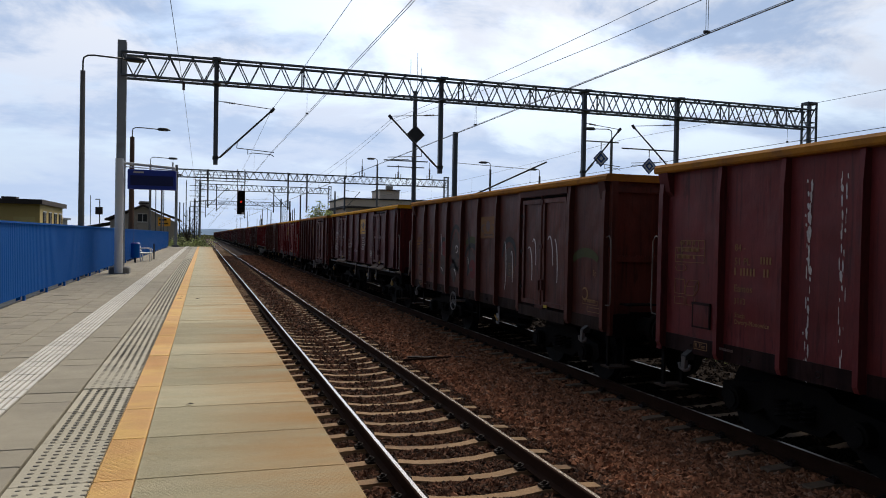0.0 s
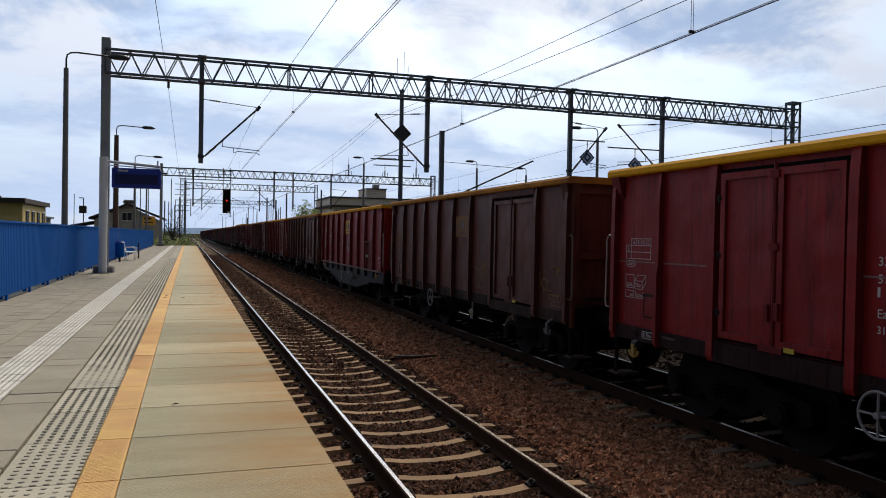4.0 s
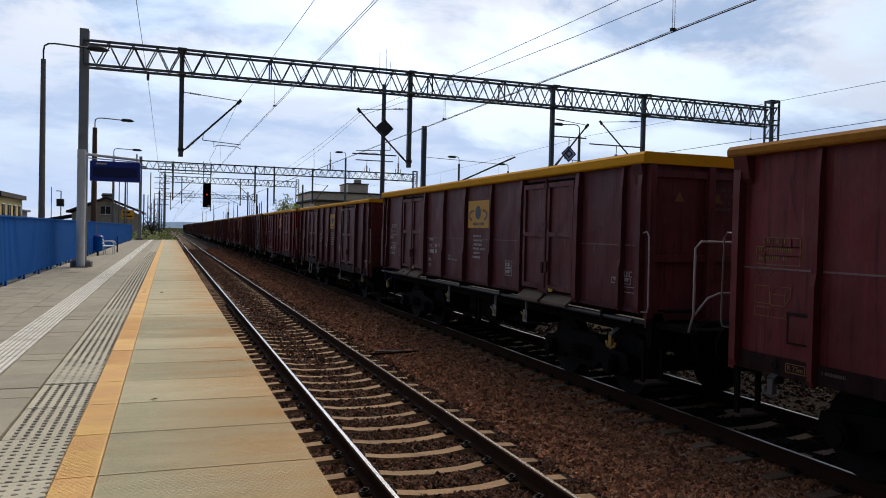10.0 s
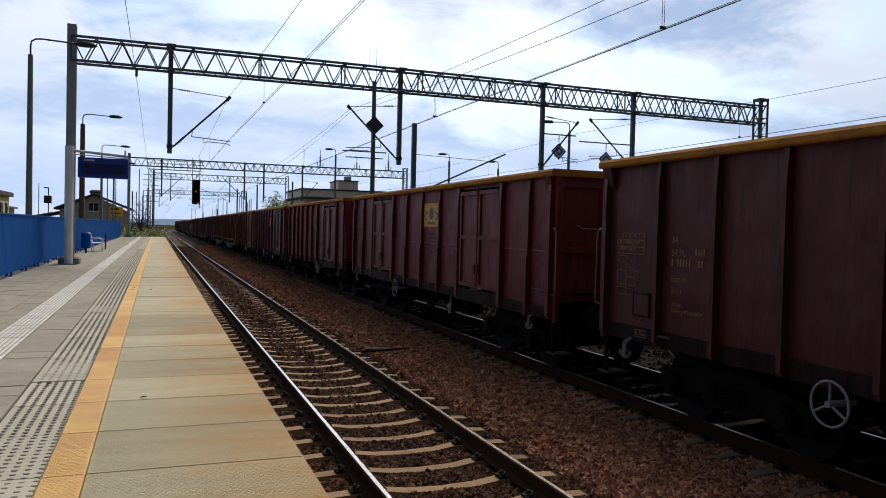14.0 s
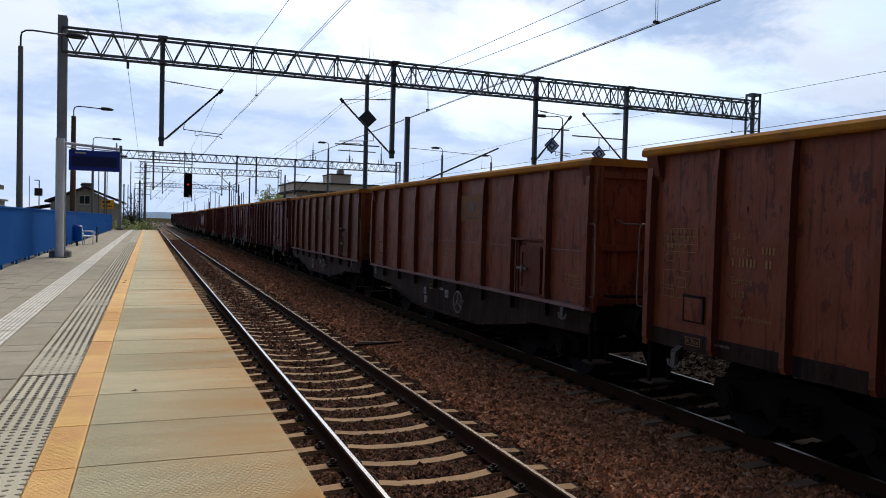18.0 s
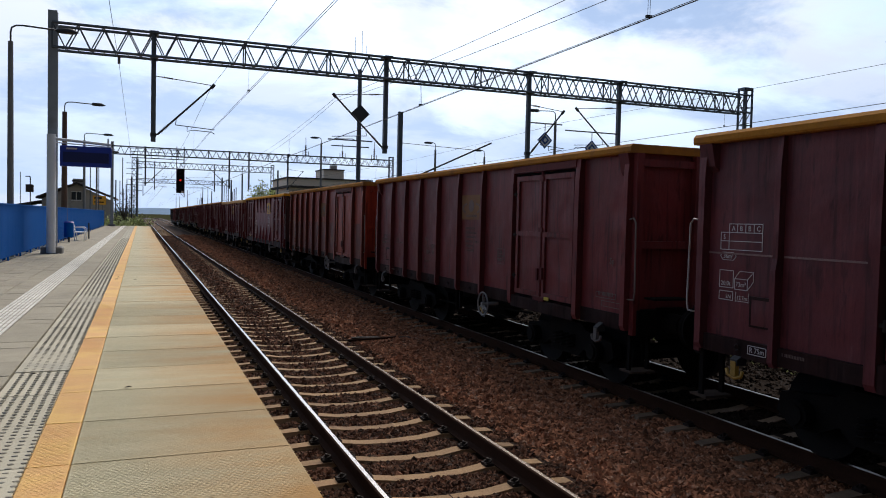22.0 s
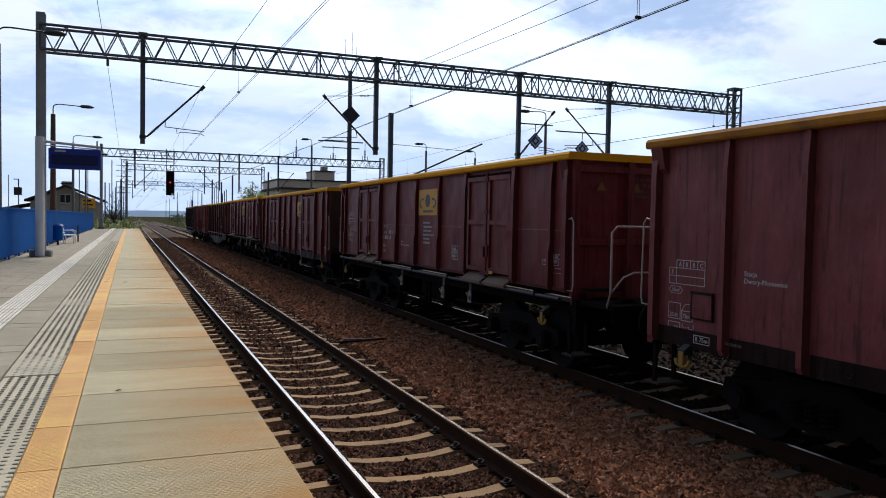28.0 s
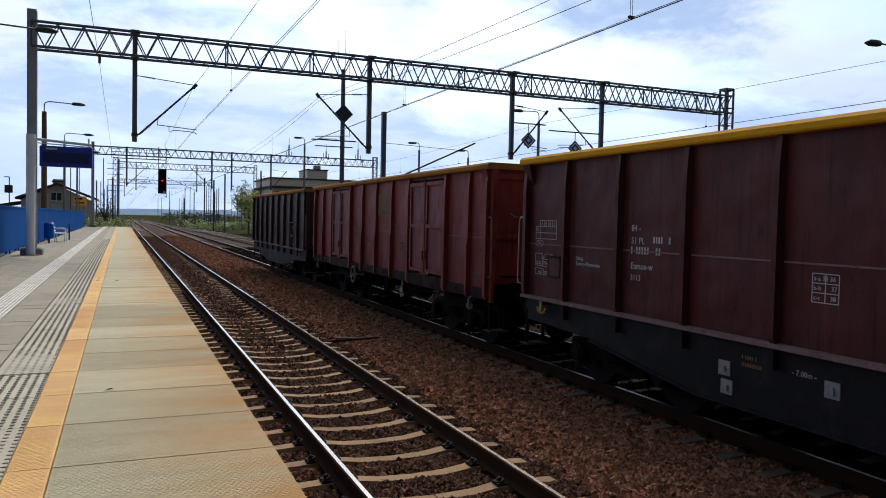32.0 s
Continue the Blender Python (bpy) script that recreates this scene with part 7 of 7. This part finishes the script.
part("roof_vent", Build().box(-17.2, -16.2, 62, 63, 4.6, 4.85), M["roof_dark"], yb)
shed = thing("pale_shed", "low pale shed behind the yellow building", "building")
part("wall", Build().box(-20, -17.6, 86, 94, -0.8, 3.6), M["plaster"], shed)
part("roof", Build().box(-20.3, -17.3, 85.7, 94.3, 3.6, 3.8), M["steel"], shed)

sp = thing("loudspeaker_pole", "thin pole with a dark loudspeaker box behind the house", "pole")
part("pole", Build().tube((-14.8, 99, -0.8), (-14.8, 99, 6.3), 0.06, 8), M["dark_steel"], sp)
part("box", Build().soft(-15.25, -14.45, 98.6, 99.2, 4.45, 5.35, 0.04), M["roof_dark"], sp)
part("small_lamp", Build().box(-15.3, -14.8, 98.9, 99.1, 6.25, 6.35), M["dark_steel"], sp)
plain_pole(-15.9, 99.5, 6.8, 0.05, "thin pole behind the fence")
for k in (1, 3):
    plain_pole(-6.7 - 0.25 * (k % 2), 66.5 + 7.5 * k, 7.6 - 0.1 * k, 0.05, "slim pole behind the blue fence")
for x, z in ((15.6, 10.5), (20.1, 10.0), (24.1, 10.5)):
    ins = thing("post_insulator", "dark switch insulator standing on the gantry", "insulator", "gantry insulators")
    part("bracket", Build().box(x - 0.35, x + 0.35, 87.8, 88.2, 9.56, 9.62).box(x - 0.35, x - 0.30, 87.95, 88.05, 9.62, 10.1).box(x + 0.30, x + 0.35, 87.95, 88.05, 9.62, 10.1), M["dark_steel"], ins)
    part("insulator", Build().shed((x, 88, 9.62), (x, 88, z + 0.35), 0.14), M["insulator"], ins)
    part("horn", Build().tube((x, 88, z + 0.35), (x, 88, z + 1.2), 0.03, 6), M["dark_steel"], ins)

# ---- far masts, track 3, hills ----
r = random.Random(11)
for k in range(34):
    y = r.uniform(100, 380)
    side = r.choice((-1, 1))
    x = r.uniform(-6.5, -3.2) if side < 0 else r.uniform(8.5, 26) * (y / 160)
    plain_pole(x, y, r.uniform(7, 11), r.uniform(0.05, 0.09) if side < 0 else r.uniform(0.09, 0.17), "far thin overhead line mast", True)
lm = thing("lattice_tower", "dark lattice mast with insulator arms at the platform's end", "mast")
b = Build()
for dx_, dy_ in ((-0.35, -0.35), (0.35, -0.35), (0.35, 0.35), (-0.35, 0.35)):
    b.box(-3.7 + dx_ - 0.05, -3.7 + dx_ + 0.05, 134 + dy_ - 0.05, 134 + dy_ + 0.05, -0.8, 11.6)
for i in range(14):
    z = -0.6 + 0.87 * i
    b.tube((-4.05, 133.65, z), (-3.35, 133.65, z + 0.87), 0.04, 4).tube((-3.35, 133.65, z), (-4.05, 133.65, z + 0.87), 0.04, 4)
part("tower", b, M["dark_steel"], lm)
for i in range(6):
    part("arm", Build().box(-4.9, -2.5, 133.9, 134.1, 6.0 + 0.9 * i, 6.08 + 0.9 * i), M["dark_steel"], lm)

t3 = thing("siding_track", "diverging siding track with rusty rails", "track", kind="structure")
b, c = Build(), Build()
for i in range(60):
    y0, y1 = 60 + i * 4, 64 + i * 4
    off = lambda y: AX2 + 4.6 * min(1.0, max(0.0, (190 - y) / 80.0))
    for s in (-0.7525, 0.7525):
        b.add([(off(y0) + s - 0.035, y0, -0.02), (off(y0) + s + 0.035, y0, -0.02), (off(y1) + s + 0.035, y1, -0.02), (off(y1) + s - 0.035, y1, -0.02),
               (off(y0) + s - 0.035, y0, -0.2), (off(y1) + s - 0.035, y1, -0.2)], [(0, 1, 2, 3), (4, 0, 3, 5)])
    if y1 < 190:
        for j in range(6):
            y = y0 + j * 0.66
            c.box(off(y) - 1.25, off(y) + 1.25, y - 0.12, y + 0.12, -0.40, -0.17)
part("siding_rails", b, M["rail_dull"], t3)
part("siding_sleepers", c, M["old_sleeper"], t3)["kind"] = "stuff"
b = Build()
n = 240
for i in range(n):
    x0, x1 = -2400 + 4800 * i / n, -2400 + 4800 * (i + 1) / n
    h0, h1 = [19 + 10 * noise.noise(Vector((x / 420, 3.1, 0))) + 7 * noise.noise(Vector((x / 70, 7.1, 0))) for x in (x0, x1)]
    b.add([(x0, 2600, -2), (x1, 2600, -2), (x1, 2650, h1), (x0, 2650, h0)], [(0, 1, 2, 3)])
solid("far_hills", b, M["hill"], "wooded hills on the horizon, painted haze blue", "hills", kind="structure")


def clump(name, x, y, w, h, depth, count, leaf, mat, label, seed, z=-0.75, trunk=True):
    """A tree or bush: trunk, limbs and a ragged crown of many small leaf cards."""
    r = random.Random(seed)
    ob = thing(name, label, "tree" if trunk else "bush", "trees and bushes", at=pose(x, y, z))
    b = Build()
    tips = []
    if trunk:
        b.tube((0, 0, 0), (0.1, 0, h * 0.45), 0.16, 8, 0.10)
    for i in range(14 if trunk else 9):
        a = r.uniform(0, 6.28)
        p0 = Vector((0.1, 0, h * r.uniform(0.2, 0.45))) if trunk else Vector((r.uniform(-w / 3, w / 3), r.uniform(-depth / 3, depth / 3), 0))
        p1 = p0 + Vector((math.cos(a) * w * r.uniform(0.15, 0.42), math.sin(a) * depth * r.uniform(0.15, 0.42), h * r.uniform(0.2, 0.52)))
        b.tube(p0, p1, 0.05, 5, 0.015)
        tips += [p0.lerp(p1, t) for t in (0.5, 0.8, 1.0)]
    part("branch", b, M["bark"], ob)
    c = Build()
    for i in range(count):
        q = r.choice(tips) + Vector((r.gauss(0, w * 0.09), r.gauss(0, depth * 0.09), r.gauss(0, h * 0.075)))
        u = Vector((r.gauss(0, 1), r.gauss(0, 1), r.gauss(0, 1))).normalized() * leaf
        v = u.orthogonal().normalized() * leaf * 0.6
        c.add([q - u, q + v, q + u, q - v], [(0, 1, 2, 3)])
    part("crown", c, mat, ob)["kind"] = "stuff"


for i, (x, y, w, h, cnt) in enumerate(((17.6, 132, 7, 9.6, 2600), (20.5, 137, 5, 7.6, 1200))):
    clump("tree", x, y, w, h, w, cnt, 0.22, M["leaf"], "small tree in fresh light green spring leaf", 50 + i)
for i in range(16):
    clump("bush", -8 + r.uniform(-1.5, 4.2), 94.5 + i * 5, 4.5, r.uniform(2.5, 4.5), 4, 600, 0.16, M["bush"] if i % 2 else M["leaf"], "low half-bare spring bushes beside the line", 80 + i, trunk=False)
for i in range(22):
    clump("bush", 12.5 + i * 1.9 + r.uniform(-1, 1), 150 + i * 6, 8, r.uniform(2.6, 3.6), 6, 650, 0.25, M["bush"] if i % 2 else M["leaf"], "low green bushes beyond the tracks", 120 + i, trunk=False)
clump("bare_tree", -4.9, 108, 4.5, 6.2, 4.5, 260, 0.10, M["bark"], "bare thin-branched tree behind the house", 300)
# low woods towards the horizon
r = random.Random(77)
c = Build()
for i in range(9000):
    y = r.uniform(240, 620)
    x = r.uniform(-70, 120) * y / 300
    if -9 < x < 13 + (y - 240) * 0.03:
        continue
    hump = 2.2 + 1.8 * noise.noise(Vector((x / 16, y / 40, 1.0)))
    q = Vector((x, y, -0.7 + max(0.4, hump) * r.random() ** 0.6 * (1 + (y - 240) / 500)))
    u = Vector((r.gauss(0, 1), r.gauss(0, 1), r.gauss(0, 1))).normalized() * 0.75
    v = u.orthogonal().normalized() * 0.5
    c.add([q - u, q + v, q + u, q - v], [(0, 1, 2, 3)])
solid("far_woods", c, M["bush"], "low dull green scrub and woods towards the horizon", "woods", kind="stuff")
for k in range(16):
    y = r.uniform(170, 400)
    plain_pole(r.choice((r.uniform(-4.5, -3), r.uniform(7.5, 16), r.uniform(7.5, 26))) * (1 + (y - 170) / 500), y, r.uniform(8, 11), 0.10, "far thin overhead line mast")


def motions():
    # wheels roll as fast as the train runs; all front and all rear axles share their turning
    turn = [i / FPS for i in range(32 * FPS + 1)]
    for k, dy in ((0, -0.9), (1, 0.9)):
        walk(WHEELS[k], [(t, pose(0, dy, 0.46, math.degrees(SPEED * t / 0.46) % 360.0)) for t in turn])
        keys = WHEELS[k].animation_data
        for w in WHEELS[k + 2::2]:
            w.rotation_mode = "QUATERNION"
            w.animation_data_create().action = keys.action
            w.animation_data.action_slot = keys.action_slot
    for w, near in TRAIN:
        walk(w, [(t, pose(AX2, near - SPEED * t, 0)) for t in (0.0, 16.0, 32.0)])


motions()
